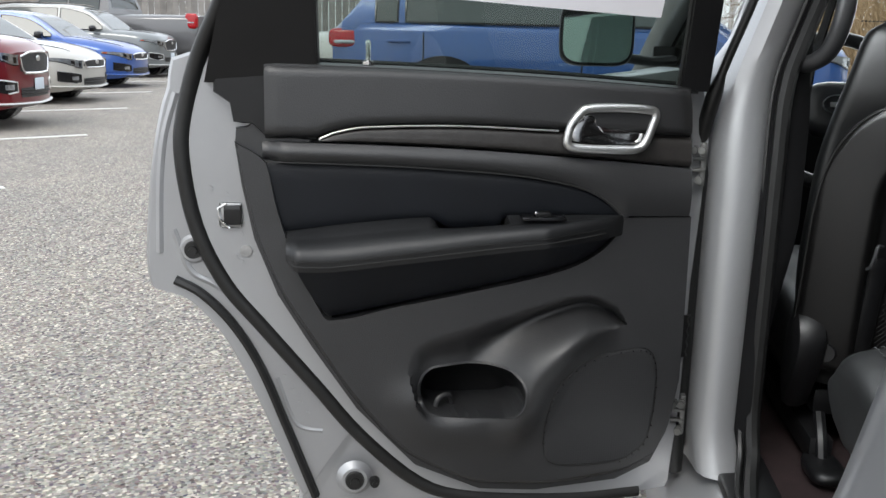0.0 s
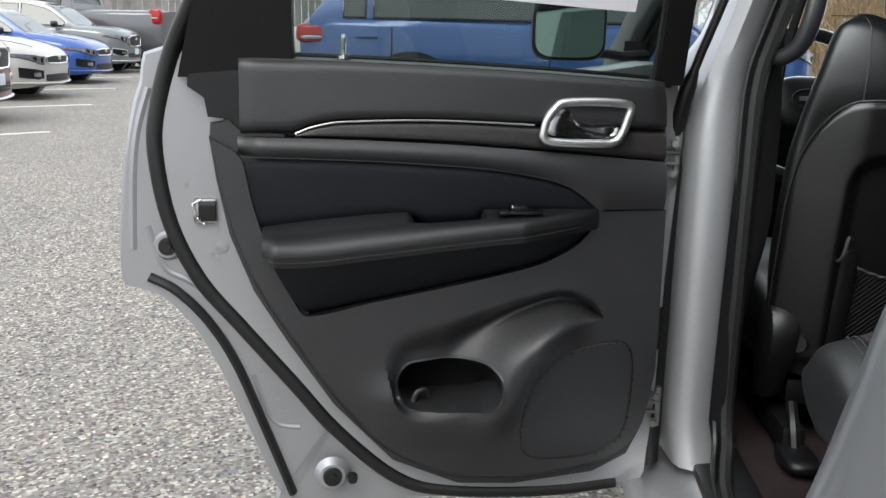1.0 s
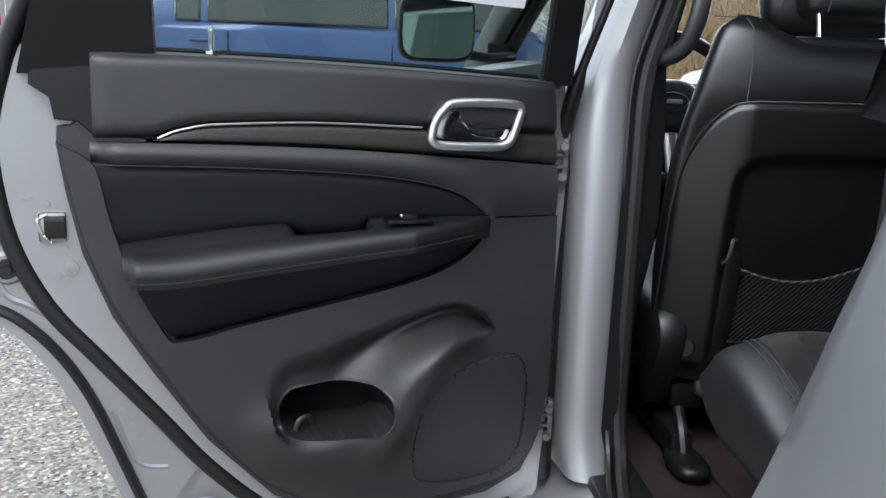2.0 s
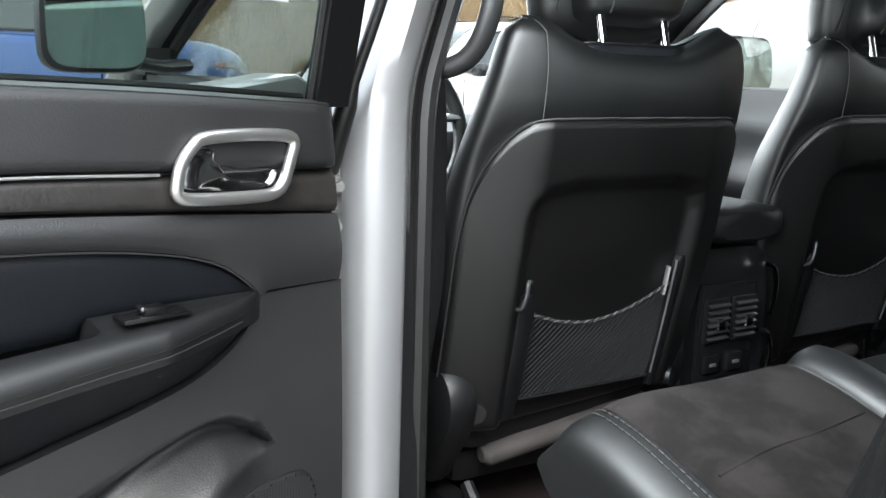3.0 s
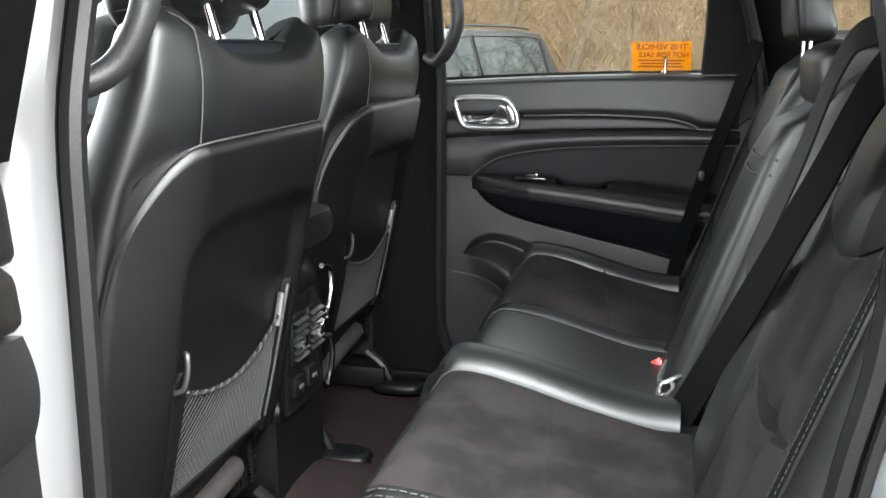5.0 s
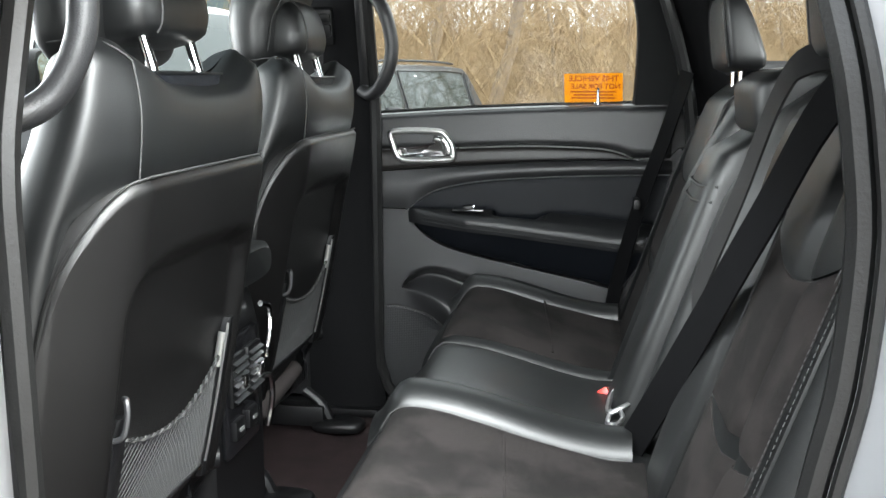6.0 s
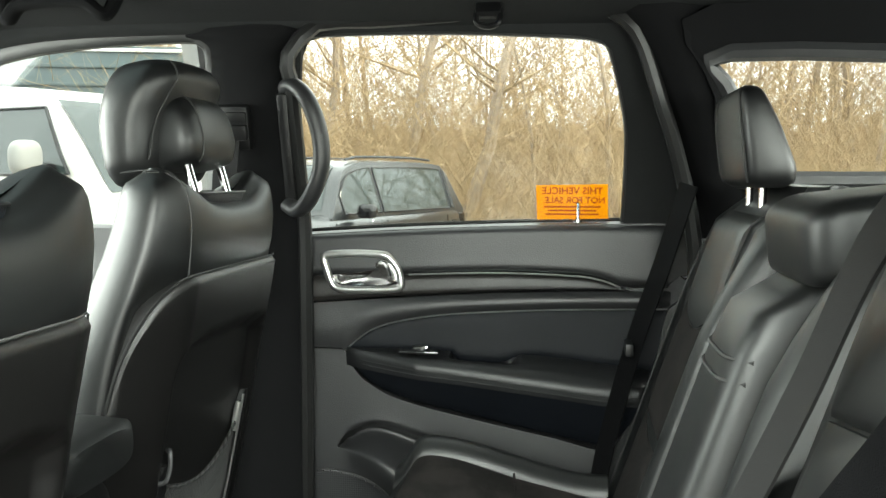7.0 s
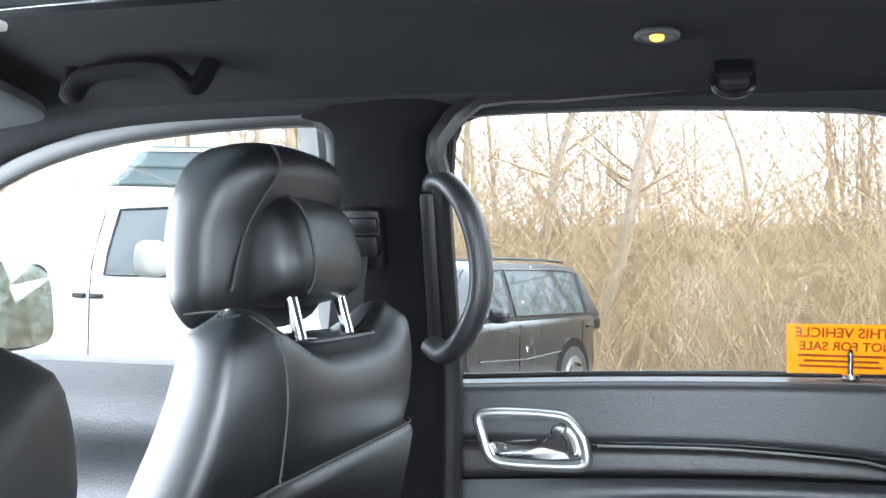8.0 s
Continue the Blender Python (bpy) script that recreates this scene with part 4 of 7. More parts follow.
    for q in np.linspace(0, 1, 34):
        z = lerp(-0.093, 0.096, 0.5 - 0.5 * math.cos(math.pi * q))
        ring = superring(0, (ff(z) + fr(z)) / 2, z, fx(z), (ff(z) - fr(z)) / 2, 2.7, 48)
        rings.append([hc + tilt @ v for v in ring])
    loft(bm, rings)
    hr = part("headrest", bm, LEATHER, root, "black leather headrest with rear cover")
    bm = bmesh.new()
    CSEC = [(-0.074, 0.050, -0.020), (-0.070, 0.078, -0.042), (-0.060, 0.094, -0.056), (-0.03, 0.101, -0.063), (0.0, 0.099, -0.061), (0.024, 0.092, -0.053), (0.036, 0.080, -0.040), (0.042, 0.058, -0.022)]
    gx, gr = (curve([(k[0], k[i]) for k in CSEC]) for i in (1, 2))
    rings = []
    for q in np.linspace(0, 1, 24):
        z = lerp(-0.074, 0.042, 0.5 - 0.5 * math.cos(math.pi * q))
        rings.append([hc + tilt @ v for v in superring(0.005, gr(z) + 0.05, z, gx(z), 0.052, 4.2, 44)])
    loft(bm, rings)
    part("headrest_cover", bm, LEATHER, hr)
    for x in (-0.096, -0.062):
        bm = bmesh.new()
        if x < -0.09:
            pts = [hc + tilt @ Vector((lerp(-0.118, -0.085, smoothstep(-0.06, 0.08, z)), fr(z) + 0.010 - 0.006 * smoothstep(0.02, 0.06, z), z)) for z in np.linspace(-0.055, 0.082, 16)]
        else:
            pts = [hc + tilt @ Vector((x + 0.005, gr(z) - 0.0005, z)) for z in np.linspace(-0.066, 0.034, 12)]
        tube(bm, spline(pts, 2), 0.0016, 6)
        part("headrest_seam", bm, DARK_THREAD, hr)
    return root


NET = mat("black_net_cord", (0.010, 0.010, 0.010), 0.6)
ROLL = mat("grey_brown_seat_cloth", (0.050, 0.043, 0.042), 0.85, grain=0.5, grain_scale=900, stain=0.2, stain_scale=20, spec=0.2)
SEAT_L = Matrix.Translation((-0.361, 0.006, 0.0))
seat_l = seat_front(SEAT_L, "front_seat", "black leather front seat with map net on its back", "front seats", wide=0.06)
seat_r = seat_front(Matrix.Translation((0.362, 0.056, 0.0)), "front_seat", "black leather front seat with map net on its back", "front seats")


# ---------------------------------------------------------------- rear bench
def bench_back_y(z):
    return lerp(-0.455, -0.640, (z - 0.70) / 0.55)


def rear_section(name, x0, x1, label, top=1.255, face=0.0, amp_out=0.02, pad=(-0.52, 0.52)):
    root = thing(name, label, "car seat", "rear seats")
    hw, cx = (x1 - x0) / 2, (x0 + x1) / 2

    def swell(x, z):
        """Bolsters and grooves of the front face."""
        q = abs(x - cx) / hw
        amp = amp_out if (x - cx) * cx > 0 else 0.035
        return face + amp * smoothstep(0.62, 0.86, q) * (1 - smoothstep(0.96, 1.0, q)) * (1 - smoothstep(1.05, 1.25, z)) - 0.012 * math.exp(-((q - 0.60) / 0.05) ** 2)
    bm = bmesh.new()
    rings = []
    for z in list(np.linspace(0.66, 1.20, 14)) + [1.22, 1.235, 1.247, top]:
        k = smoothstep(1.19, top, z)
        yf = bench_back_y(z) - 0.045 * k
        yb = yf - 0.13 + 0.06 * k
        ring = superring(cx, (yf + yb) / 2, z, hw - 0.03 * k, (yf - yb) / 2, 4.5, 56)
        for v in ring:
            q = abs(v.x - cx) / hw
            if v.y > (yf + yb) / 2:
                v.y += swell(v.x, z)
        rings.append(ring)
    # crown: front and rear edges meet along the middle, following ears and dip
    last = rings[-1]
    ym = sum(v.y for v in last) / len(last)
    for k, up in ((0.6, 0.0015), (0.25, 0.0022), (0.0, 0.0024)):
        rings.append([Vector((v.x, ym + (v.y - ym) * k, v.z + up)) for v in last])
    loft(bm, rings, cap=False)
    back = part("backrest", bm, LEATHER, root)

    def fy(x, z):
        q = abs(x - cx) / hw
        k = smoothstep(1.19, top, z)
        e = (1 - min(0.999, q) ** 4.5) ** (1 / 4.5)
        yf = bench_back_y(z) - 0.045 * k
        return yf - 0.065 * (1 - e) + swell(x, z)

    # suede panels between the bolsters
    for (za, zb) in ((0.70, 0.885), (0.89, 1.075)):
        bm = bmesh.new()
        def f(s, t):
            x = lerp(cx + hw * pad[0], cx + hw * pad[1], s)
            z = lerp(za, zb, t) - 0.03 * (1 - (2 * s - 1) ** 2) * (1 if zb > 1.0 else 0.6) * t
            puff = 0.006 * (math.sin(math.pi * s) * math.sin(math.pi * t)) ** 0.35
            return (x, fy(x, z) + 0.002 + puff, z)
        grid(bm, f, 24, 14, thick=(0, -0.02, 0))
        part("suede_panel", bm, SUEDE, root, "dark brown suede panel")
    bm = bmesh.new()
    def f2(s, t):
        x = lerp(cx + hw * pad[0], cx + hw * pad[1], s)
        lo = 1.078 - 0.03 * (1 - (2 * s - 1) ** 2)
        z = lerp(lo, 1.215, t)
        return (x, fy(x, z) + 0.003 + 0.005 * (math.sin(math.pi * s) * math.sin(math.pi * t)) ** 0.35, z)
    grid(bm, f2, 24, 12, thick=(0, -0.02, 0))
    part("upper_panel", bm, LEATHER, root)
    for q in (0.86, 0.895):
        bm = bmesh.new()
        for z in np.arange(0.70, 1.16, 0.0070):
            x = cx + math.copysign(hw * q, cx)
            tube(bm, [(x, fy(x, z) + 0.0012, z), (x, fy(x, z + 0.0045) + 0.0012, z + 0.0045)], 0.0007, 5)
        part("stitching", bm, THREAD, root, "grey contrast stitching")
    bm = bmesh.new()
    for q in (0.84, 0.915):
        x = cx + math.copysign(hw * q, cx)
        tube(bm, [(x, fy(x, z) - 0.0005, z) for z in np.linspace(0.70, 1.16, 30)], 0.003, 6)
    part("seam_welt", bm, LEATHER, root)
    return root, fy


def rear_cushion(name, x0, x1, label, material, bolster=None, z0=0.775):
    root = thing(name, label, "seat cushion", "rear seat cushions")
    hw, cx = (x1 - x0) / 2, (x0 + x1) / 2
    bm = bmesh.new()
    rings = []
    for s in np.linspace(0, 1, 22):
        y = lerp(-0.105, -0.50, s)
        top = z0 - 0.060 * smoothstep(0.15, 0.9, s) - 0.06 * (1 - smoothstep(0.0, 0.16, s)) ** 2
        bot = 0.60 + 0.03 * (1 - smoothstep(0, 0.1, s))
        hh = (top - bot) / 2
        ring = superring(cx, 0, 0, hw, hh, 5.0, 48)
        rings.append([Vector((v.x, y - 0.065 * (1 - s) * smoothstep(0.0, 1.0, (hh * 0.6 - v.y) / (1.6 * hh)), (top + bot) / 2 + v.y)) for v in ring])
    loft(bm, rings)
    part("cushion_body", bm, LEATHER, root)
    def tz(x, s):
        q = min(0.999, abs(x - cx) / hw)
        top = z0 - 0.060 * smoothstep(0.15, 0.9, s) - 0.06 * (1 - smoothstep(0.0, 0.16, s)) ** 2
        bot = 0.60
        return (top + bot) / 2 + (top - bot) / 2 * (1 - q ** 5) ** 0.2
    return root, tz, cx, hw


sec_l, fy_l = rear_section("rear_seat_back", -0.66, -0.075, "wide black leather rear backrest with suede panels", face=-0.030, amp_out=0.0, pad=(-0.86, -0.10))
sec_r, fy_r = rear_section("rear_seat_back", 0.175, 0.655, "narrow black leather rear backrest with suede panels", face=-0.015, amp_out=0.01)

# leather pad beside the suede, with a cross seam
for za, zb in ((0.72, 1.094), (1.098, 1.21)):
    bm = bmesh.new()
    def f(s, t):
        x = lerp(-0.392, -0.245, s)
        z = lerp(za, zb, t) - 0.018 * s * (1 if zb > 1.1 else t)
        return (x, fy_l(x, z) + 0.004 + 0.013 * (math.sin(math.pi * s) * math.sin(math.pi * t)) ** 0.35, z)
    grid(bm, f, 20, 20, thick=(0, -0.02, 0))
    part("leather_pad", bm, LEATHER, sec_l)

# centre backrest with folding armrest
root = thing("rear_middle_seat", "folded middle backrest, black leather with looped strap", "car seat", "rear seats")
bm = bmesh.new()
rings = []
for z in list(np.linspace(0.68, 1.13, 12)) + [1.15, 1.165, 1.172]:
    k = smoothstep(1.12, 1.172, z)
    yf = bench_back_y(z) + 0.020 - 0.05 * k
    rings.append(superring(0.028, yf - 0.05, z, 0.088 - 0.010 * k, 0.05, 4.5, 36))
loft(bm, rings)
arm_c = part("armrest_body", bm, LEATHER, root)
for dz in (0.0, 0.022):
    bm = bmesh.new()
    pts = [(x, bench_back_y(1.062 + dz) + 0.0225 - 0.028 * abs((x - 0.028) / 0.088) ** 5, 1.062 + dz) for x in np.linspace(-0.058, 0.114, 24)]
    tube(bm, pts, 0.0026, 6)
    part("strap_loop", bm, THREAD, root, "grey piped strap edge")
bm = bmesh.new()
pillow(bm, (0, 0, 0), (0.124, 0.110, 0.044), 6.0, 44, 24, Matrix.Translation((0.008, -0.732, 1.214)) @ Matrix.Rotation(radians(-6), 4, "X"))
for v in bm.verts:
    v.co.z -= 0.012 * smoothstep(-0.66, -0.60, v.co.y)
part("centre_headrest", bm, LEATHER, root, "low padded centre headrest")

# rear headrest of the narrow seat
def rear_headrest(x, label):
    r = thing("rear_headrest", label, "headrest", "rear headrests")
    SEC = [(1.253, 0.100, -0.652, -0.698), (1.261, 0.118, -0.640, -0.711), (1.275, 0.125, -0.636, -0.712), (1.300, 0.127, -0.633, -0.704), (1.340, 0.125, -0.629, -0.688),
           (1.368, 0.120, -0.628, -0.674), (1.382, 0.113, -0.630, -0.667), (1.390, 0.102, -0.634, -0.661), (1.394, 0.085, -0.640, -0.655)]
    fx, ff, fr = (curve([(k[0], k[i]) for k in SEC]) for i in (1, 2, 3))
    bm = bmesh.new()
    loft(bm, [superring(x, (ff(z) + fr(z)) / 2, z, fx(z), (ff(z) - fr(z)) / 2, 5.0, 44) for z in (lerp(1.253, 1.394, 0.5 - 0.5 * math.cos(math.pi * q)) for q in np.linspace(0, 1, 26))])
    part("headrest_pad", bm, LEATHER, r)
    for sx in (-1, 1):
        bm = bmesh.new()
        k = 0.5 ** (1 / 5.5)
        tube(bm, spline([(x + sx * hx * k, (yf + yr) / 2 + (yf - yr) / 2 * k, z) for z, hx, yf, yr in SEC[1:-1]], 3), 0.0022, 6)
        part("headrest_seam", bm, DARK_THREAD, r)
    for dx in (-0.05, 0.05):
        bm = bmesh.new()
        cyl(bm, (x + dx, -0.675, 1.235), 0.006, 0.05, seg=10)
        part("headrest_post", bm, CHROME, r)


rear_headrest(0.43, "black leather rear headrest above the narrow seat")
rear_headrest(-0.445, "black leather rear headrest above the wide seat")

cu_l, tzl, cxl, hwl = rear_cushion("rear_cushion", -0.640, -0.098, "wide rear cushion, brown suede with leather bolster", SUEDE, z0=0.785)
cu_c, tzc, cxc, hwc = rear_cushion("rear_cushion", -0.098, 0.200, "black leather middle cushion", LEATHER, z0=0.776)
cu_r, tzr, cxr, hwr = rear_cushion("rear_cushion", 0.200, 0.655, "narrow rear cushion, brown suede with leather edge", SUEDE, z0=0.785)
for (root, tz, xa, xb, lab) in ((cu_l, tzl, -0.570, -0.215, ""), (cu_r, tzr, 0.225, 0.555, "")):
    bm = bmesh.new()
    def f(s, t):
        x = lerp(xa, xb, s)
        u = lerp(0.09, 0.97, t)
        e = min(s, 1 - s, t, 1 - t)
        w = 0.006 * math.sin(s * 9 + t * 3) * math.sin(t * 7)
        return (x, lerp(-0.105, -0.50, u), tz(x, u) + 0.001 + 0.010 * min(1, e / 0.08) + w * min(1, e / 0.1))
    grid(bm, f, 36, 36, thick=(0, 0, -0.02))
    part("suede_pad", bm, SUEDE, root, "worn brown suede pad")
for (root, tz, xa, xb) in ((cu_l, tzl, -0.212, -0.105), (cu_r, tzr, 0.565, 0.640)):
    bm = bmesh.new()
    def f(s, t):
        x = lerp(xa, xb, s)
        u = lerp(0.0, 0.93, t)
        return (x, lerp(-0.103, -0.50, u), tz(min(max(x, xa + 0.02), xb - 0.02), u) + 0.004 + 0.028 * math.sin(math.pi * s) ** 0.7)
    grid(bm, f, 14, 30, thick=(0, 0, -0.02))
    part("bolster", bm, LEATHER, root, "raised leather bolster")
for (root, tz, x) in ((cu_c, tzc, 0.188), (cu_c, tzc, 0.176), (cu_l, tzl, -0.216)):
    bm = bmesh.new()
    tube(bm, [(x, lerp(-0.105, -0.48, u), tz(x, u) + 0.003) for u in np.linspace(0.05, 0.95, 24)], 0.0022, 5)
    part("seam", bm, DARK_THREAD, root)

for off in (0.0, 0.012):
    bm = bmesh.new()
    pts = [(-0.590 + off, lerp(-0.105, -0.50, lerp(0.10, 0.95, k)), tzl(-0.590 + off, lerp(0.10, 0.95, k)) + 0.0012) for k in np.linspace(0, 1, 30)]
    for a, b in zip(pts, pts[1:]):
        tube(bm, [Vector(a).lerp(Vector(b), 0.1), Vector(a).lerp(Vector(b), 0.8)], 0.0012, 5)
    part("stitching", bm, DARK_THREAD, cu_l)

# buckles and belts
root = thing("belt_buckle", "black seat belt buckle with red button", "buckle", "belt buckles")
bm = bmesh.new()
mb = Matrix.Rotation(radians(-35), 4, "X") @ Matrix.Rotation(radians(25), 4, "Y")
box(bm, (0.112, -0.458, 0.690), (0.034, 0.024, 0.065), 0.006, mb)
part("buckle_body", bm, PLASTIC_BLACK, root)
bm = bmesh.new()
box(bm, (0.110, -0.440, 0.712), (0.040, 0.020, 0.014), 0.003, mb)
part("release_button", bm, RED_PLASTIC, root, "red release button")

root = thing("seat_belt", "charcoal shoulder belt with steel tongue", "seat belt", "seat belts")
bm = bmesh.new()
pts = spline([(-0.46, -0.700, 1.262), (-0.37, -0.640, 1.258), (-0.325, -0.615, 1.225), (-0.245, -0.588, 1.098), (-0.165, -0.555, 0.965), (-0.07, -0.527, 0.835), (-0.005, -0.485, 0.756)], 6)
ribbon(bm, pts, [Vector((0.80, lerp(-0.09, 0.16, i / len(pts)), 0.53)) for i in range(len(pts))], 0.046)
part("webbing", bm, WEBBING, root, "charcoal woven webbing")
bm = bmesh.new()
tube(bm, spline([(0.020, -0.452, 0.745), (-0.055, -0.442, 0.738), (-0.062, -0.462, 0.748), (-0.030, -0.490, 0.757), (0.035, -0.485, 0.757)], 3, closed=True), 0.0045, 8, closed=True)
tube(bm, spline([(-0.055, -0.445, 0.738), (-0.100, -0.440, 0.736), (-0.118, -0.452, 0.742), (-0.100, -0.462, 0.746), (-0.060, -0.458, 0.745)], 3), 0.0035, 8)
part("tongue", bm, STEEL, root, "steel belt tongue")
root = thing("seat_belt", "twisted dark belt lying across the wide backrest", "seat belt", "seat belts")
bm = bmesh.new()
pts = spline([(-0.655, -0.69, 1.275), (-0.58, -0.618, 1.228), (-0.465, -0.578, 1.096), (-0.355, -0.540, 0.962), (-0.24, -0.500, 0.822), (-0.145, -0.462, 0.700), (-0.150, -0.450, 0.672)], 6)
ribbon(bm, pts, [Vector((0.72, 0.12 + 0.75 * (i / len(pts)) ** 2, 0.62)) for i in range(len(pts))], 0.048)
part("webbing", bm, WEBBING_DARK, root, "black webbing")
bm = bmesh.new()
box(bm, (-0.16, -0.452, 0.690), (0.05, 0.012, 0.055), 0.004, Matrix.Rotation(radians(30), 4, "X"))
part("stitched_end", bm, WEBBING, root)
root = thing("seat_belt", "dark belt hanging beside the narrow seat", "seat belt", "seat belts")
bm = bmesh.new()
pts = spline([(0.61, -0.600, 1.255), (0.615, -0.560, 1.12), (0.62, -0.515, 0.98), (0.625, -0.47, 0.80), (0.63, -0.45, 0.68)], 6)
ribbon(bm, pts, (0.8, 0.5, 0.0), 0.048)
part("webbing", bm, WEBBING_DARK, root)
bm = bmesh.new()
box(bm, (0.612, -0.505, 0.975), (0.055, 0.014, 0.022), 0.004)
part("belt_tongue", bm, PLASTIC_BLACK, root)

# tuck lines across the suede pads
for (root, tz, xa, xb, ya) in ((cu_l, tzl, -0.550, -0.250, -0.315), (cu_r, tzr, 0.235, 0.545, -0.330)):
    bm = bmesh.new()
    pts = []
    for x in np.linspace(xa, xb, 24):
        y = ya + 0.10 * (x - (xa + xb) / 2)
        u = (-0.105 - y) / 0.395
        t = (u - 0.09) / 0.88
        q = (x - xa) / (xb - xa)
        pts.append((x, y, tz(x, u) + 0.0105 + 0.006 * math.sin(q * 9 + t * 3) * math.sin(t * 7)))
    tube(bm, pts, 0.0022, 6)
    part("tuck_seam", bm, SUEDE, root)


# ---------------------------------------------------------------- vehicle body and cabin
JL = curve([(0.42, -0.22), (0.45, -0.30), (0.52, -0.42), (0.62, -0.52), (0.73, -0.600), (0.858, -0.672), (0.952, -0.720), (1.03, -0.75), (1.10, -0.77)])
JU = curve([(0.42, -0.28), (0.46, -0.36), (0.52, -0.43), (0.62, -0.51), (0.75, -0.578), (0.90, -0.602), (1.00, -0.619), (1.10, -0.624), (1.20, -0.613), (1.30, -0.590), (1.40, -0.557), (1.50, -0.52), (1.56, -0.47)])
def JAMB(z):
    return JU(z)
def JX(z):
    return lerp(0.672, 0.735, smoothstep(0.75, 0.5, z)) - 0.15 * max(0, z - 1.25)
body = thing("car_body", "silver painted car body with black rubber door seals", "car body", kind="structure")
ZB = list(np.linspace(0.44, 1.17, 18)) + list(np.linspace(1.20, 1.56, 10))
for s in (-1, 1):
    # B pillar: painted outer face
    bm = bmesh.new()
    dx, dy = (0.0, 0.0) if s < 0 else (0.035, 0.09)
    prof = [(0.905, 0.250), (0.885, 0.214), (0.838, 0.206), (0.824, 0.16), (0.814, 0.105), (0.803, 0.084), (0.776, 0.072), (0.744, 0.080), (0.724, 0.104), (0.718, 0.135), (0.76, 0.22)]
    top = [(0.800, 0.250), (0.800, 0.214), (0.800, 0.206), (0.800, 0.150), (0.799, 0.105), (0.792, 0.084), (0.770, 0.074), (0.744, 0.082), (0.724, 0.104), (0.718, 0.135), (0.76, 0.22)]
    rings = []
    for z in ZB:
        flare = -0.05 * smoothstep(0.52, 0.43, z)
        back = -0.025 * smoothstep(0.54, 0.44, z) ** 2
        k = smoothstep(1.02, 1.26, z)
        rings.append([(s * (lerp(x, xt, k) + dx - lean(z) * 0.95 + flare * 0.3), lerp(y, yt, k) + dy + back * (1 if y < 0.15 else 0.3), z) for (x, y), (xt, yt) in zip(prof, top)])
    loft(bm, rings)
    part("b_pillar", bm, SILVER, body, "silver painted pillar")
    if s < 0:
        # rubber seal, widened below to darken the hinge gap in place of shade
        bm = bmesh.new()
        tube(bm, spline([(-0.842, 0.132, 0.42), (-0.842, 0.130, 0.70), (-0.840, 0.128, 1.0), (-0.822, 0.094, 1.15), (-0.775, 0.082, 1.30), (-0.70, 0.086, 1.53)], 5), 0.018, 10, radii=[0.024] * 11 + [0.014] * 5 + [0.008] * 10)
        tube(bm, spline([(-0.895, 0.190, 0.42), (-0.895, 0.188, 0.80), (-0.893, 0.185, 1.15)], 5), 0.022, 10)
        part("hinge_seal_and_shade", bm, RUBBER, body)
    # seal along the opening, in one loop: pillar, sill, rear jamb
    pil = [(s * (0.705 - lean(z) * 0.95), 0.092 - 0.05 * smoothstep(0.62, 0.44, z) ** 2, z) for z in reversed(ZB) if z < 1.505]
    jam = [(s * (JX(z) - 0.012), JAMB(z) + 0.004, z) for z in np.linspace(0.46, 1.53, 34)]
    top = [(s * 0.630, y, 1.556 - 0.004 * k) for k, y in enumerate(np.linspace(-0.44, 0.045, 6))]
    loop = spline(pil[:-1] + [(s * 0.725, -0.04, 0.452), (s * 0.735, -0.18, 0.448)] + jam + top, 2, closed=True)
    bm = bmesh.new()
    tube(bm, loop, 0.0135, 8, closed=True)
    part("opening_seal", bm, RUBBER, body, "black rubber door seal")
    bm = bmesh.new()
    tube(bm, [(p.x + s * 0.020, p.y + (0.012 if p.y > -0.1 else -0.012), p.z) for p in loop], 0.006, 6, closed=True)
    part("opening_seal_lip", bm, RUBBER, body)
    # rear jamb, painted
    bm = bmesh.new()
    rings = []
    for z in np.linspace(0.44, 1.55 if s < 0 else 1.16, 44):
        y, x = JAMB(z), JX(z)
        k = smoothstep(1.2, 0.95, z)
        ox, oy = lerp(x + 0.045, 0.775, k), lerp(y - 0.09, min(JL(z), y - 0.02), k)
        rings.append([(s * (x - 0.012), y - 0.02, z), (s * x, y - 0.004, z), (s * (x + 0.014), y - 0.018, z), (s * lerp(x + 0.014, ox, 0.45), lerp(y - 0.018, oy, 0.52), z), (s * ox, oy, z),
                      (s * (ox + 0.022), oy - lerp(0.015, 0.06, k), z), (s * (ox + 0.038), oy - lerp(0.02, 0.16, k), z), (s * (ox + 0.04), oy - lerp(0.025, 0.8, k), z), (s * (x + 0.01), oy - lerp(0.025, 0.8, k), z), (s * (x + 0.0), y - 0.06, z)])
    loft(bm, rings)
    part("quarter_panel", bm, SILVER, body, "silver painted rear quarter")
    # sill
    bm = bmesh.new()
    loft(bm, [[(s * x, y, z) for x, z in ((0.70, 0.27), (0.85, 0.27), (0.872, 0.32), (0.862, 0.370), (0.83, 0.395), (0.79, 0.412), (0.76, 0.432), (0.70, 0.43))] for y in (-0.9, 1.4)])
    part("sill", bm, SILVER, body)
    bm = bmesh.new()
    box(bm, (s * 0.715, 0.1, 0.442), (0.10, 1.2, 0.022), 0.008)
    part("sill_cover", bm, PLASTIC_BLACK, body, "black plastic sill cover")
    # front doors, seen from inside and along the outside
    bm = bmesh.new()
    rings = []
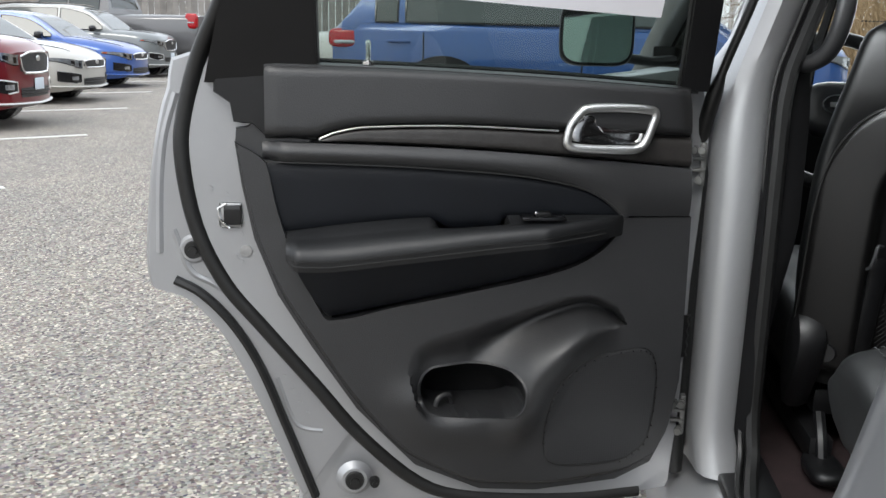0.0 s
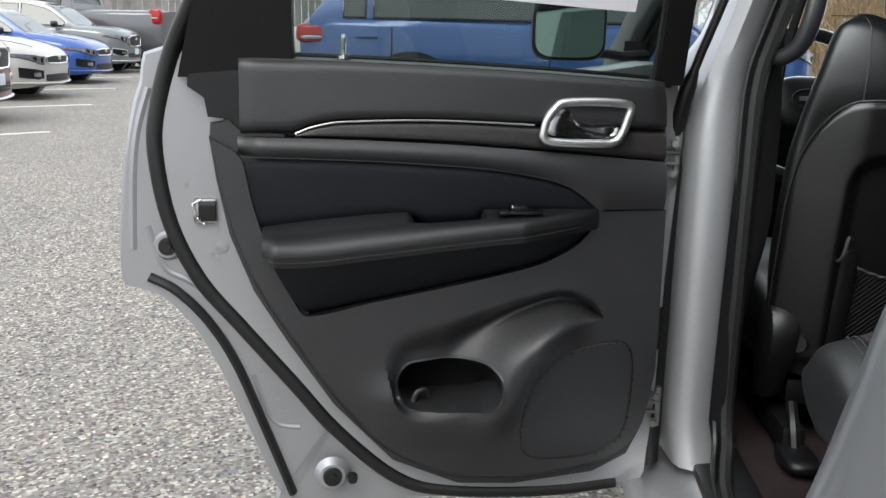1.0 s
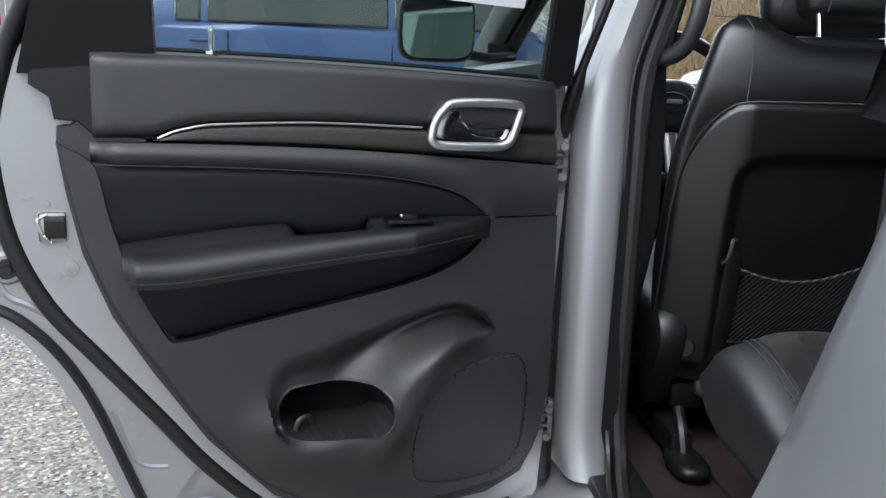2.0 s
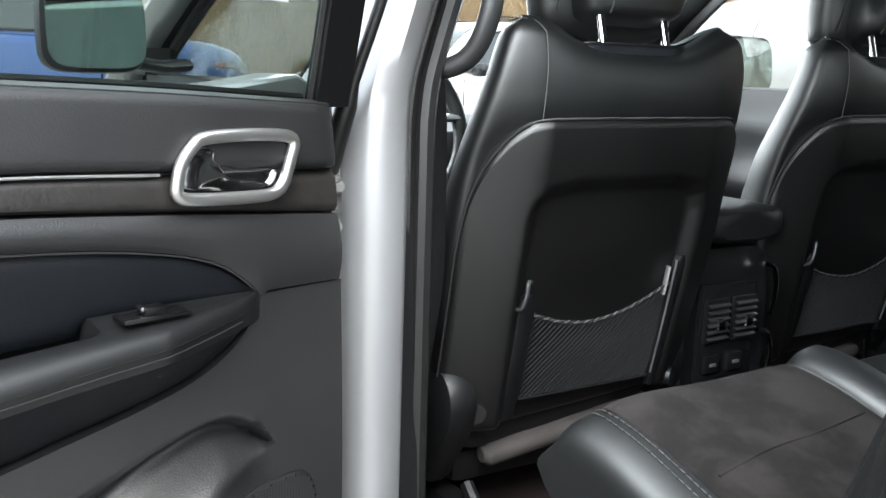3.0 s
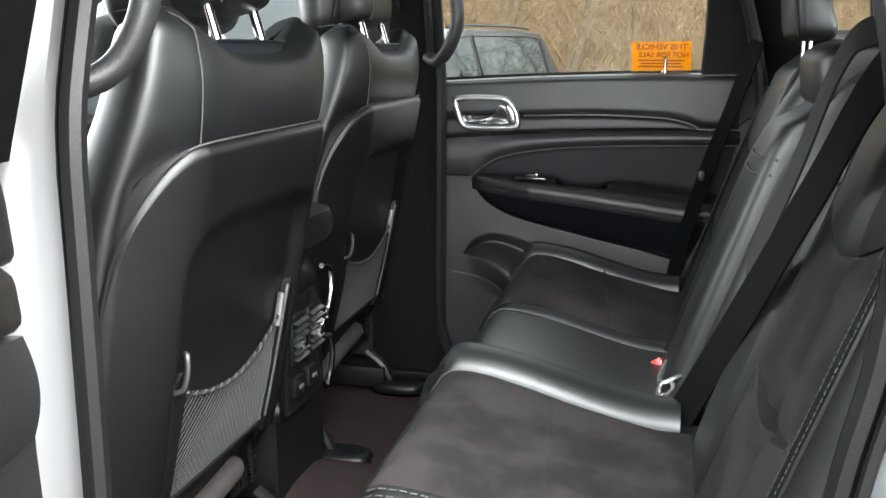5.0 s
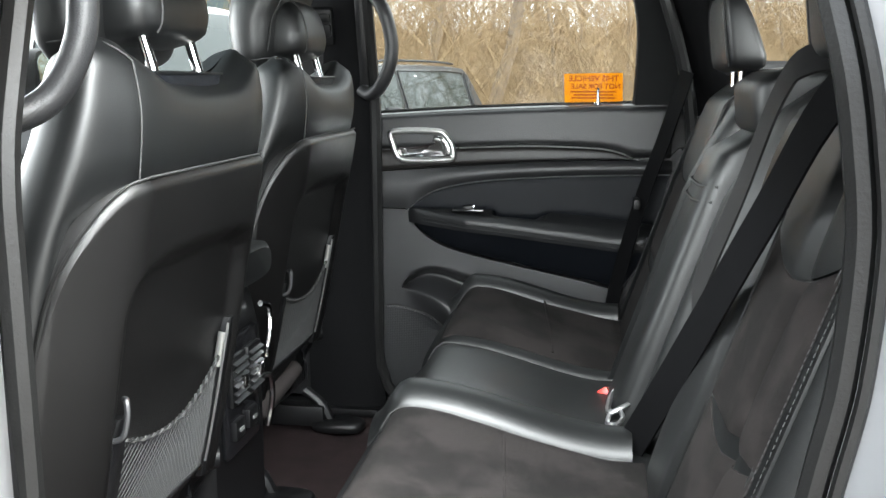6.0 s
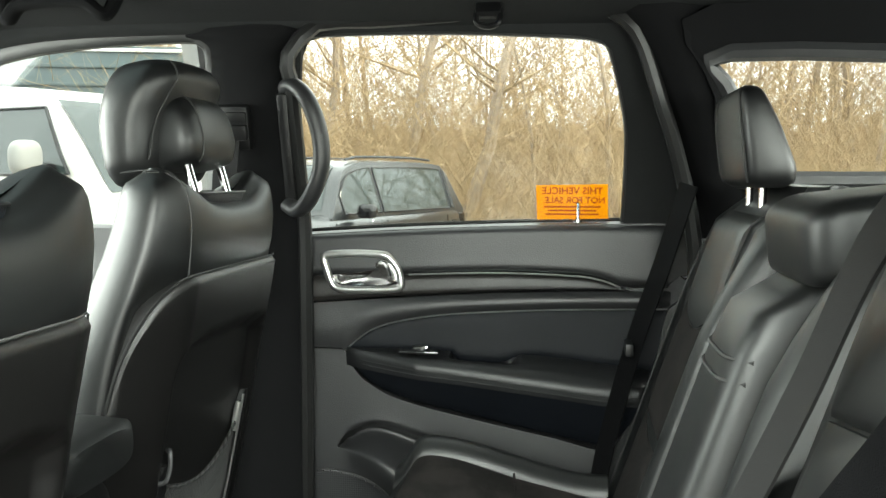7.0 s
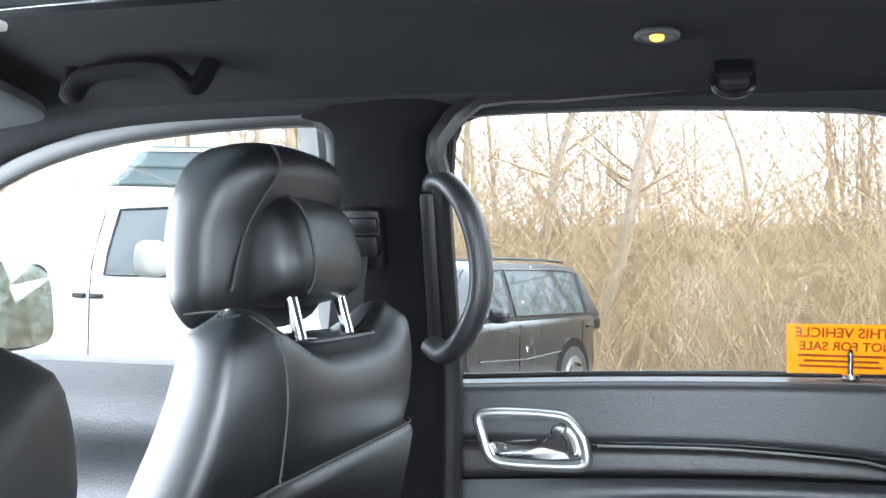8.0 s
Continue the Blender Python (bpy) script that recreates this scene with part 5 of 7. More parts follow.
    for y in np.linspace(0.215, 1.30, 14):
        t = (y - 0.215) / 1.085
        bulge = 0.015 * math.sin(math.pi * t)
        rings.append([(s * x, y, z) for x, z in ((0.80, 0.42), (0.905 + bulge, 0.42), (0.925 + bulge, 0.60), (0.932 + bulge, 0.85), (0.918 + bulge, 1.06), (0.885, 1.135), (0.80, 1.150))])
    loft(bm, rings)
    fd = thing("front_door", "closed silver front door with charcoal inner card", "car door", "front doors")
    part("door_shell", bm, SILVER, fd)
    bm = bmesh.new()
    def f(a, b):
        y, z = lerp(0.20, 1.18, a), lerp(0.46, 1.165, b)
        w = 0.735 - 0.03 * math.exp(-((z - 0.90) / 0.05) ** 2) - 0.006 * math.exp(-((z - 1.06) / 0.03) ** 2)
        return (s * w, y, z)
    grid(bm, f, 24, 34, thick=(s * 0.05, 0, 0))
    part("door_card", bm, PLASTIC, fd)
    bm = bmesh.new()
    def f(a, b):
        return (s * lerp(0.735, 0.80, b), lerp(0.20, 1.25, a), 1.165 + 0.006 * math.sin(math.pi * b))
    grid(bm, f, 10, 5, thick=(0, 0, -0.02))
    part("belt_top", bm, PLASTIC, fd)
    fwin = [(0.272, 1.165), (0.262, 1.38), (0.252, 1.49), (0.268, 1.518), (0.30, 1.526), (0.48, 1.520), (0.65, 1.500), (0.82, 1.450), (1.00, 1.350), (1.17, 1.23), (1.22, 1.165)]
    bm = bmesh.new()
    loft(bm, [[(s * (0.782 - lean(z)), y, z) for y, z in fwin], [(s * (0.786 - lean(z)), y, z) for y, z in fwin]])
    g = part("window_glass", bm, GLASS_FAR, fd, smooth=False)
    g.visible_shadow = False
    bm = bmesh.new()
    tube(bm, spline([(s * (0.770 - lean(z)), y, z) for y, z in fwin], 3), 0.017, 8, flat=0.8)
    part("window_frame", bm, RUBBER, fd)
    bm = bmesh.new()
    loft(bm, [[(s * (x - lean(z)), y, z) for x, y in ((0.78, 0.285), (0.80, 0.285), (0.805, 0.175), (0.775, 0.175))] for z in (1.16, 1.30, 1.45, 1.55)])
    part("frame_post", bm, PLASTIC_BLACK, fd, "satin black window post")
    bm = bmesh.new()
    prism(bm, [(s * 0.765, 1.16, 1.165), (s * 0.765, 1.25, 1.165), (s * 0.765, 1.16, 1.225)], (s * 0.06, 0, 0))
    part("mirror_sail", bm, PLASTIC_BLACK, fd)
    # door mirror
    mr = thing("door_mirror", "black door mirror with pale glass", "mirror", "door mirrors")
    c = Vector((s * (1.003 if s < 0 else 1.015), 0.82 if s < 0 else 1.12, 1.252 if s < 0 else 1.235))
    mx, mz = (0.092, 0.080) if s < 0 else (0.112, 0.090)
    bm = bmesh.new()
    rings = []
    for y, k in ((-0.045, 0.97), (-0.035, 1.0), (0.0, 1.0), (0.045, 0.86), (0.075, 0.55)):
        rings.append([(c.x + v.x, c.y + y, c.z + v.y) for v in superring(0, 0, 0, mx * k, mz * k, 4.5, 40)])
    loft(bm, rings)
    sh = part("mirror_shell", bm, PLASTIC_BLACK, mr)
    bm = bmesh.new()
    loft(bm, [[(c.x + v.x, c.y + y + (0.12 * (v.y - 0.079) if s > 0 else 0.10 * (v.y - 0.079) - 0.15 * (v.x + 0.100)), c.z + v.y) for v in superring(0, 0, 0, mx - 0.010, mz - 0.010, 4.5, 40)] for y in (-0.046, -0.049)])
    part("mirror_glass", bm, MIRROR, mr, smooth=False)
    bm = bmesh.new()
    tube(bm, [(s * 0.93, c.y + 0.03, 1.195), (s * 0.86, c.y + 0.06, 1.185), (s * 0.80, c.y + 0.10, 1.19)], 0.022, 10, flat=0.6)
    part("mirror_arm", bm, PLASTIC_BLACK, mr)

    # inner trims: B pillar, C pillar, rails
    bm = bmesh.new()
    rings = []
    for z in list(np.linspace(0.45, 1.44, 20)) + list(np.linspace(1.455, 1.55, 14)):
        l = lean(z) * 0.9 - 0.055 * smoothstep(1.40, 1.54, z)
        wide = 0.02 * smoothstep(1.1, 0.5, z)
        deep = 0.036 * smoothstep(1.30, 1.10, z) * smoothstep(0.68, 0.94, z) if s < 0 else 0.0
        fl = 0.055 * (1 - math.sqrt(max(0, 1 - min(1, max(0, (z - 1.462) / 0.056)) ** 2)))
        rings.append([(s * (0.712 - l), 0.098 - wide - fl, z), (s * (0.700 - l - deep * 0.6 - fl * 0.3), 0.104 - wide - fl * 0.6, z), (s * (0.686 - l - deep - fl * 0.3), 0.125 - wide - fl * 0.3, z), (s * (0.682 - l - deep - fl * 0.3), 0.16, z), (s * (0.686 - l - deep - fl * 0.3), 0.21 + fl * 0.6, z),
                      (s * (0.712 - l - fl * 0.3), 0.248 + wide + fl, z), (s * (0.78 - l), 0.268 + wide + fl * 1.2, z), (s * (0.78 - l), 0.11, z)])
    loft(bm, rings)
    part("b_pillar_trim", bm, PILLAR, body, "black pillar trim")
    bm = bmesh.new()
    rings = []
    for z in np.linspace(1.16, 1.55, 12):
        l = lean(z) * 0.9
        yw = curve([(1.16, -0.72), (1.27, -0.695), (1.42, -0.652), (1.48, -0.645), (1.56, -0.62)])(z)
        e1, e2 = (0.075, 0.048) if s < 0 else (0.002, 0.004)
        rings.append([(s * (0.74 - l), JAMB(z) - e1, z), (s * (0.712 - l), JAMB(z) - e2, z), (s * (0.688 - l), JAMB(z) - 0.03, z), (s * (0.684 - l), lerp(JAMB(z), yw, 0.6), z), (s * (0.700 - l), yw + 0.004, z), (s * (0.75 - l), yw, z)])
    loft(bm, rings)
    part("c_pillar_trim", bm, PILLAR, body, "black pillar trim")
    # quarter window, side wall and rail around it
    qw = [(-0.664, 1.474), (-1.20, 1.445), (-1.36, 1.37), (-1.40, 1.30), (-1.36, 1.268), (-0.725, 1.262), (-0.692, 1.28), (-0.668, 1.40)]
    qo = [(-0.628, 1.545), (-1.35, 1.51), (-1.62, 1.40), (-1.66, 1.28), (-1.62, 1.16), (-0.72, 1.16), (-0.665, 1.24), (-0.640, 1.40)]
    qw, qo = ([(p.x, p.y) for p in spline([(y, z, 0) for y, z in q], 4, closed=True)] for q in (qw, qo))
    bm = bmesh.new()
    loft(bm, [[(s * (0.735 - lean(z)), y, z) for y, z in qw], [(s * (0.708 - lean(z)), y, z) for y, z in qw], [(s * (0.690 - lean(z)), y, z) for y, z in qo], [(s * (0.80 - lean(z)), min(y, -0.772) if z < 1.3 and s < 0 else y, z) for y, z in qo]], ring_closed=True)
    part("quarter_trim", bm, PILLAR, body, "black quarter trim")
    # wide, lighter plastic tube imitates light falling on the window reveal
    bm = bmesh.new()
    tube(bm, spline([(s * (0.712 - lean(z)), y, z) for y, z in qw], 1, closed=True), 0.017, 8, closed=True)
    part("quarter_lit_surround", bm, PLASTIC, body, "window surround, lighter in place of light on its reveal")
    bm = bmesh.new()
    loft(bm, [[(s * (0.738 - lean(z)), y, z) for y, z in qw], [(s * (0.742 - lean(z)), y, z) for y, z in qw]])
    g = part("quarter_glass", bm, GLASS_FAR, body, smooth=False)
    g.visible_shadow = False
    bm = bmesh.new()
    box(bm, (s * 0.72, -1.42, 0.78), (0.06, 1.0, 0.78), 0.02)
    part("cargo_side", bm, PLASTIC_BLACK, body)
    bm = bmesh.new()
    rail = [(0.690, -1.68, 1.40), (0.672, -1.30, 1.51), (0.660, -0.90, 1.533), (0.650, -0.45, 1.556), (0.640, 0.05, 1.556), (0.640, 0.26, 1.552), (0.648, 0.62, 1.540), (0.672, 0.85, 1.480), (0.725, 1.15, 1.310), (0.775, 1.42, 1.130)]
    tube(bm, spline([(s * x, y, z) for x, y, z in rail], 6), 0.038, 10, flat=0.75)
    part("roof_rail", bm, HEADLINER, body, "black roof rail trim")
    bm = bmesh.new()
    tube(bm, spline([(s * (x + 0.045), y, z + 0.01) for x, y, z in rail], 6), 0.045, 10, flat=0.8)
    part("roof_side", bm, SILVER, body)

    # pillar grab handle and belt anchor
    gh = thing("grab_handle", "curved black grab handle on the door pillar", "handle", "pillar handles")
    bm = bmesh.new()
    ox, oy, oz = (-0.028, 0.018, -0.008) if s < 0 else (0.0, 0.0, 0.0)
    pts = spline([(ox + x, oy + y, oz + z) for x, y, z in [(s * 0.655, 0.118, 1.405), (s * 0.622, 0.092, 1.430), (s * 0.602, 0.055, 1.400), (s * 0.602, 0.034, 1.340), (s * 0.606, 0.034, 1.280), (s * 0.618, 0.058, 1.228), (s * 0.645, 0.088, 1.207), (s * 0.668, 0.112, 1.215)]], 6)
    tube(bm, pts, 0.0175, 12, flat=0.8)
    part("grip", bm, PLASTIC, gh)
    bm = bmesh.new()
    box(bm, (s * 0.652 + ox, 0.108 + oy, 1.315), (0.024, 0.022, 0.21), 0.008, Matrix.Rotation(radians(-s * 15), 4, "Y"))
    part("handle_base", bm, PLASTIC_BLACK, gh)
    ba = thing("belt_anchor", "black belt height adjuster with hanging webbing", "belt anchor", "belt anchors")
    bm = bmesh.new()
    tilt = Matrix.Rotation(radians(-s * 16), 4, "Y")
    box(bm, (s * 0.618, 0.195, 1.355), (0.028, 0.062, 0.082), 0.010, tilt)
    part("anchor_cover", bm, PLASTIC_BLACK, ba)
    bm = bmesh.new()
    box(bm, (s * 0.602, 0.190, 1.372), (0.016, 0.046, 0.020), 0.005, tilt)
    box(bm, (s * 0.605, 0.190, 1.345), (0.016, 0.046, 0.028), 0.005, tilt)
    part("adjuster", bm, PLASTIC_BLACK, ba)
    bm = bmesh.new()
    ribbon(bm, [(s * 0.606, 0.205, 1.335), (s * 0.630, 0.225, 1.20), (s * 0.635, 0.28, 0.95), (s * 0.66, 0.30, 0.60)], (0, 1, 0.1), 0.046)
    part("webbing", bm, WEBBING, ba)

# roof lining with sunroof opening, and the roof above
def roof_z(x, y):
    return 1.612 - 0.085 * (abs(x) / 0.65) ** 2.4 - 0.06 * smoothstep(0.5, 1.0, y) ** 2 * 1.2 - 0.05 * smoothstep(-0.9, -1.7, y)


for (nm, dz, material, lab, ph) in (("ceiling", 0.0, HEADLINER, "black fabric headliner around a sunroof", 0), ("roof_panel", 0.055, SILVER, "silver roof panel", 1)):
    bm = bmesh.new()
    xs = list(np.linspace(-0.66, -0.345, 8)) + list(np.linspace(-0.2, 0.2, 5)) + list(np.linspace(0.345, 0.66, 8))
    ys = list(np.linspace(-1.70, 0.20, 20)) + list(np.linspace(0.30, 0.70, 5)) + [0.78, 0.86]
    vv = {}
    for i, x in enumerate(xs):
        for j, y in enumerate(ys):
            vv[i, j] = bm.verts.new((x, y, roof_z(x, y) + dz))
    for i in range(len(xs) - 1):
        for j in range(len(ys) - 1):
            mx, my = (xs[i] + xs[i + 1]) / 2, (ys[j] + ys[j + 1]) / 2
            if abs(mx) < 0.345 and 0.20 < my < 0.70:
                continue
            bm.faces.new((vv[i, j], vv[i + 1, j], vv[i + 1, j + 1], vv[i, j + 1]))
    if nm == "ceiling":
        ceil = part(nm, bm, material, None, lab, kind="structure")
        tagged(ceil, category="headliner")
    else:
        part(nm, bm, material, body, lab)
sr = thing("sunroof", "closed glass sunroof with black frame", "sunroof")
bm = bmesh.new()
loop = [(-0.340, 0.205), (0.340, 0.205), (0.340, 0.695), (-0.340, 0.695)]
loft(bm, [[(x, y, 1.606) for x, y in loop], [(x * 0.975, 0.45 + (y - 0.45) * 0.97, 1.600) for x, y in loop], [(x * 0.975, 0.45 + (y - 0.45) * 0.97, 1.655) for x, y in loop], [(x * 1.02, 0.45 + (y - 0.45) * 1.02, 1.655) for x, y in loop]], ring_closed=True)
part("sunroof_frame", bm, PLASTIC_BLACK, sr)
bm = bmesh.new()
box(bm, (0, 0.45, 1.652), (0.67, 0.48, 0.005))
g = part("sunroof_glass", bm, glass_mat("dark_roof_glass", (0.35, 0.38, 0.38)), sr, smooth=False)
g.visible_shadow = False

bm = bmesh.new()
tube(bm, [(x * 1.012, 0.45 + (y - 0.45) * 1.012, 1.603) for x, y in loop], 0.0045, 8, closed=True)
part("sunroof_trim", bm, SATIN, sr, "pale trim line round the opening")
for sx in (-1, 1):
    vs = thing("sun_visor", "grey fabric sun visor folded up against the headliner", "sun visor", "sun visors")
    bm = bmesh.new()
    pillow(bm, (0, 0, 0), (0.165, 0.085, 0.011), 5.0, 40, 10, Matrix.Translation((sx * 0.415, 0.715, 1.541)) @ Matrix.Rotation(radians(-7), 4, "X") @ Matrix.Rotation(radians(sx * 9), 4, "Y"))
    part("visor_pad", bm, VISOR, vs)
    bm = bmesh.new()
    box(bm, (sx * 0.32, 0.52, 1.578), (0.030, 0.016, 0.012), 0.005)
    part("visor_clip", bm, PLATE_GREY, vs, "pale plastic clip")

# ceiling fittings
lp = thing("dome_lamp", "small round lit courtesy lamp in the headliner", "lamp")
c = Vector((0.480, -0.186, 1.566))
nrm = Vector((-0.06, 0, -1)).normalized()
bm = bmesh.new()
ringp = [c + Vector((math.cos(a) * 0.021, math.sin(a) * 0.021, 0.0)) for a in np.linspace(0, 2 * math.pi, 25)[:-1]]
tube(bm, ringp, 0.0035, 8, closed=True)
part("lamp_rim", bm, VISOR, lp, "thin grey rim")
bm = bmesh.new()
cyl(bm, c - nrm * 0.002, 0.019, 0.006, nrm, 24)
part("lamp_dish", bm, PLASTIC_BLACK, lp)
bm = bmesh.new()
pillow(bm, c + nrm * 0.001, (0.010, 0.008, 0.005), 2.2, 16, 8)
part("lamp_bulb", bm, LAMP_GLOW, lp, "warm glowing bulb")
hk = thing("coat_hook", "black coat hook folded against the headliner", "coat hook")
bm = bmesh.new()
box(bm, (0.560, -0.266, 1.545), (0.020, 0.046, 0.040), 0.010, Matrix.Rotation(radians(40), 4, "Y"))
part("hook_base", bm, PLASTIC_BLACK, hk)
bm = bmesh.new()
tube(bm, spline([(0.556, -0.285, 1.540), (0.540, -0.285, 1.518), (0.545, -0.266, 1.512), (0.540, -0.248, 1.518), (0.556, -0.248, 1.540)], 4), 0.005, 8)
part("hook_loop", bm, PLASTIC_BLACK, hk)
gr = thing("ceiling_handle", "black folding grab handle above the front window", "handle")
bm = bmesh.new()
pts = spline([(0.500, 0.548, 1.570), (0.478, 0.538, 1.530), (0.470, 0.512, 1.551), (0.468, 0.455, 1.558), (0.470, 0.398, 1.555), (0.478, 0.364, 1.534), (0.500, 0.352, 1.570)], 6)
tube(bm, pts, 0.015, 10, flat=0.8)
part("grip", bm, PILLAR, gr)

# floor, tunnel, cargo back wall
bm = bmesh.new()
def ffl(a, b):
    x, y = lerp(-0.72, 0.72, a), lerp(-1.72, 1.35, b)
    z = 0.430 + 0.055 * math.exp(-(x / 0.14) ** 4) + 0.10 * smoothstep(-0.12, -0.25, y) + 0.22 * smoothstep(-0.6, -0.75, y) + 0.25 * smoothstep(1.0, 1.35, y)
    return (x, y, z)
grid(bm, ffl, 40, 60)
fl = part("floor", bm, CARPET, None, "dark brown carpeted floor of the cabin", kind="structure")
tagged(fl, category="carpet")
mat_t = thing("floor_mat", "dark brown carpet mat in the rear footwell", "floor mat")
bm = bmesh.new()
def fm(a, b):
    x, y = lerp(-0.52, -0.16, a), lerp(-0.10, 0.22, b)
    return (x, y, 0.437 + 0.005 + 0.004 * math.sin(a * 9) * math.sin(b * 7) + 0.05 * smoothstep(0.12, 0.22, y) * 0)
grid(bm, fm, 16, 14, thick=(0, 0, -0.010))
part("carpet_surface", bm, CARPET, mat_t)
bm = bmesh.new()
box(bm, (0, -1.74, 0.85), (1.50, 0.05, 0.80), 0.02)
part("tailgate_trim", bm, PLASTIC_BLACK, body)
bm = bmesh.new()
prism(bm, [(-0.66, -1.72, 1.25), (0.66, -1.72, 1.25), (0.60, -1.66, 1.50), (-0.60, -1.66, 1.50)], (0, -0.005, 0))
g = part("rear_glass", bm, CLEAR, body, smooth=False)
g.visible_shadow = False

# centre console
co = thing("centre_console", "black centre console with chrome rear vents", "console")
bm = bmesh.new()
rings = []
for y, z1, hx in ((0.172, 0.84, 0.108), (0.185, 0.885, 0.118), (0.23, 0.91, 0.122), (0.55, 0.905, 0.120), (0.62, 0.86, 0.118), (1.0, 0.86, 0.13)):
    r = superring(0, 0, 0, hx, (z1 - 0.44) / 2, 6, 32)
    rings.append([Vector((0.005 + v.x, y, 0.44 + (z1 - 0.44) / 2 + v.y)) for v in r])
loft(bm, rings)
part("console_body", bm, PLASTIC_BLACK, co)
bm = bmesh.new()
rings = []
for y, k in ((0.135, 0.7), (0.15, 0.95), (0.20, 1.0), (0.48, 1.0), (0.52, 0.9)):
    r = superring(0, 0, 0, 0.112 * k, 0.036 * k, 3.2, 28)
    rings.append([Vector((0.005 + v.x, y, 0.935 + v.y)) for v in r])
loft(bm, rings)
part("armrest_lid", bm, LEATHER, co, "padded black leather lid")
bm = bmesh.new()
box(bm, (-0.005, 0.166, 0.725), (0.150, 0.016, 0.20), 0.010)
vp = part("vent_panel", bm, GLOSS_BLACK, co, "gloss black vent panel")
for k in range(2):
    bm = bmesh.new()
    box(bm, (-0.040 + 0.072 * k, 0.156, 0.755), (0.062, 0.010, 0.085), 0.005)
    vt = part("air_vent", bm, PLASTIC_BLACK, vp)
    for j in range(6):
        bm = bmesh.new()
        box(bm, (-0.040 + 0.072 * k, 0.149, 0.724 + j * 0.0125), (0.054, 0.010, 0.0025), 0.0, Matrix.Rotation(radians(25), 4, "X"))
        part("slat", bm, PLASTIC, vt)
    bm = bmesh.new()
    box(bm, (-0.040 + 0.072 * k, 0.144, 0.752), (0.017, 0.012, 0.020), 0.003)
    part("vent_knob", bm, CHROME, vt, "chrome vent knob")
for k in range(2):
    bm = bmesh.new()
    box(bm, (-0.045 + 0.06 * k, 0.156, 0.672), (0.040, 0.012, 0.034), 0.004)
    pt = part("usb_socket", bm, PLASTIC_BLACK, vp)
    bm = bmesh.new()
    box(bm, (-0.045 + 0.06 * k, 0.149, 0.672), (0.016, 0.004, 0.006), 0.001)
    part("socket_slot", bm, SATIN, pt)
for zc in (0.80, 0.67):
    bm = bmesh.new()
    tube(bm, spline([(0.075, 0.155, zc + 0.055), (0.100, 0.150, zc + 0.045), (0.112, 0.152, zc), (0.108, 0.160, zc - 0.05)], 6), 0.0055, 8)
    part("chrome_arc", bm, CHROME, co, "curved chrome accent")

# dashboard, steering wheel, windscreen, bonnet
da = thing("dashboard", "black dashboard with centre screen", "dashboard")
bm = bmesh.new()
rings = []
for x in np.linspace(-0.74, 0.74, 20):
    cowl = 0.05 * math.exp(-((x + 0.42) / 0.17) ** 4)
    rings.append([(x, 0.98, 0.62), (x, 0.94, 0.80), (x, 0.935 - cowl * 0.6, 0.98 + cowl), (x, 0.97, 1.045 + cowl), (x, 1.10, 1.065 + cowl * 0.5), (x, 1.45, 1.06), (x, 1.45, 0.60)])
loft(bm, rings)
part("dash_body", bm, PLASTIC_BLACK, da)
bm = bmesh.new()
box(bm, (0.03, 0.925, 0.94), (0.24, 0.03, 0.15), 0.01)
part("screen", bm, GLOSS_BLACK, da)
for x in (-0.62, 0.60):
    bm = bmesh.new()
    tube(bm, [(x + 0.05 * math.cos(a), 0.93, 0.96 + 0.05 * math.sin(a)) for a in np.linspace(0, 2 * math.pi, 17)[:-1]], 0.005, 6, closed=True)
    part("vent_ring", bm, CHROME, da)
sw = thing("steering_wheel", "black leather steering wheel with oval badge", "steering wheel")
tw = Matrix.Translation((-0.435, 0.740, 1.085)) @ Matrix.Rotation(radians(-24), 4, "X")
bm = bmesh.new()
tube(bm, [tw @ Vector((0.185 * math.cos(a), 0, 0.185 * math.sin(a))) for a in np.linspace(0, 2 * math.pi, 41)[:-1]], 0.017, 10, closed=True)
part("rim", bm, LEATHER, sw)
bm = bmesh.new()
pillow(bm, (0, 0, 0), (0.075, 0.035, 0.068), 3.0, 24, 12, tw)
hub = part("hub", bm, PLASTIC, sw)
for a in (0.05, math.pi - 0.05, -math.pi / 2):
    bm = bmesh.new()
    tube(bm, [tw @ Vector((0.06 * math.cos(a), 0, 0.06 * math.sin(a))), tw @ Vector((0.18 * math.cos(a), 0, 0.18 * math.sin(a)))], 0.018, 8, flat=0.5)
    part("spoke", bm, SATIN, sw, "satin silver spoke")
bm = bmesh.new()
tube(bm, [tw @ Vector((0.036 * math.cos(a), -0.037, 0.024 * math.sin(a))) for a in np.linspace(0, 2 * math.pi, 25)[:-1]], 0.0025, 6, closed=True)
part("badge_ring", bm, CHROME, hub)
bm = bmesh.new()
box(bm, (0, 0, 0), (0.040, 0.004, 0.012), 0.002, tw @ Matrix.Translation((0, -0.038, 0)))
part("badge_bar", bm, SATIN, hub)
ws = thing("windscreen", "raked clear windscreen", "windscreen", kind="structure")
bm = bmesh.new()
def fws(a, b):
    x = lerp(-1, 1, a)
    return (x * lerp(0.73, 0.60, b), lerp(1.50, 0.84, b) + 0.10 * (1 - x * x) * (1 - 0.3 * b), lerp(1.07, 1.545, b))
grid(bm, fws, 16, 8)
g = part("windscreen_glass", bm, CLEAR, ws)
g.visible_shadow = False
bm = bmesh.new()
def fbn(a, b):
    x = lerp(-1, 1, a)
    return (x * 0.86, lerp(1.50, 2.55, b) + 0.08 * (1 - x * x), 1.055 - 0.16 * b ** 1.6 - 0.05 * abs(x) ** 4)
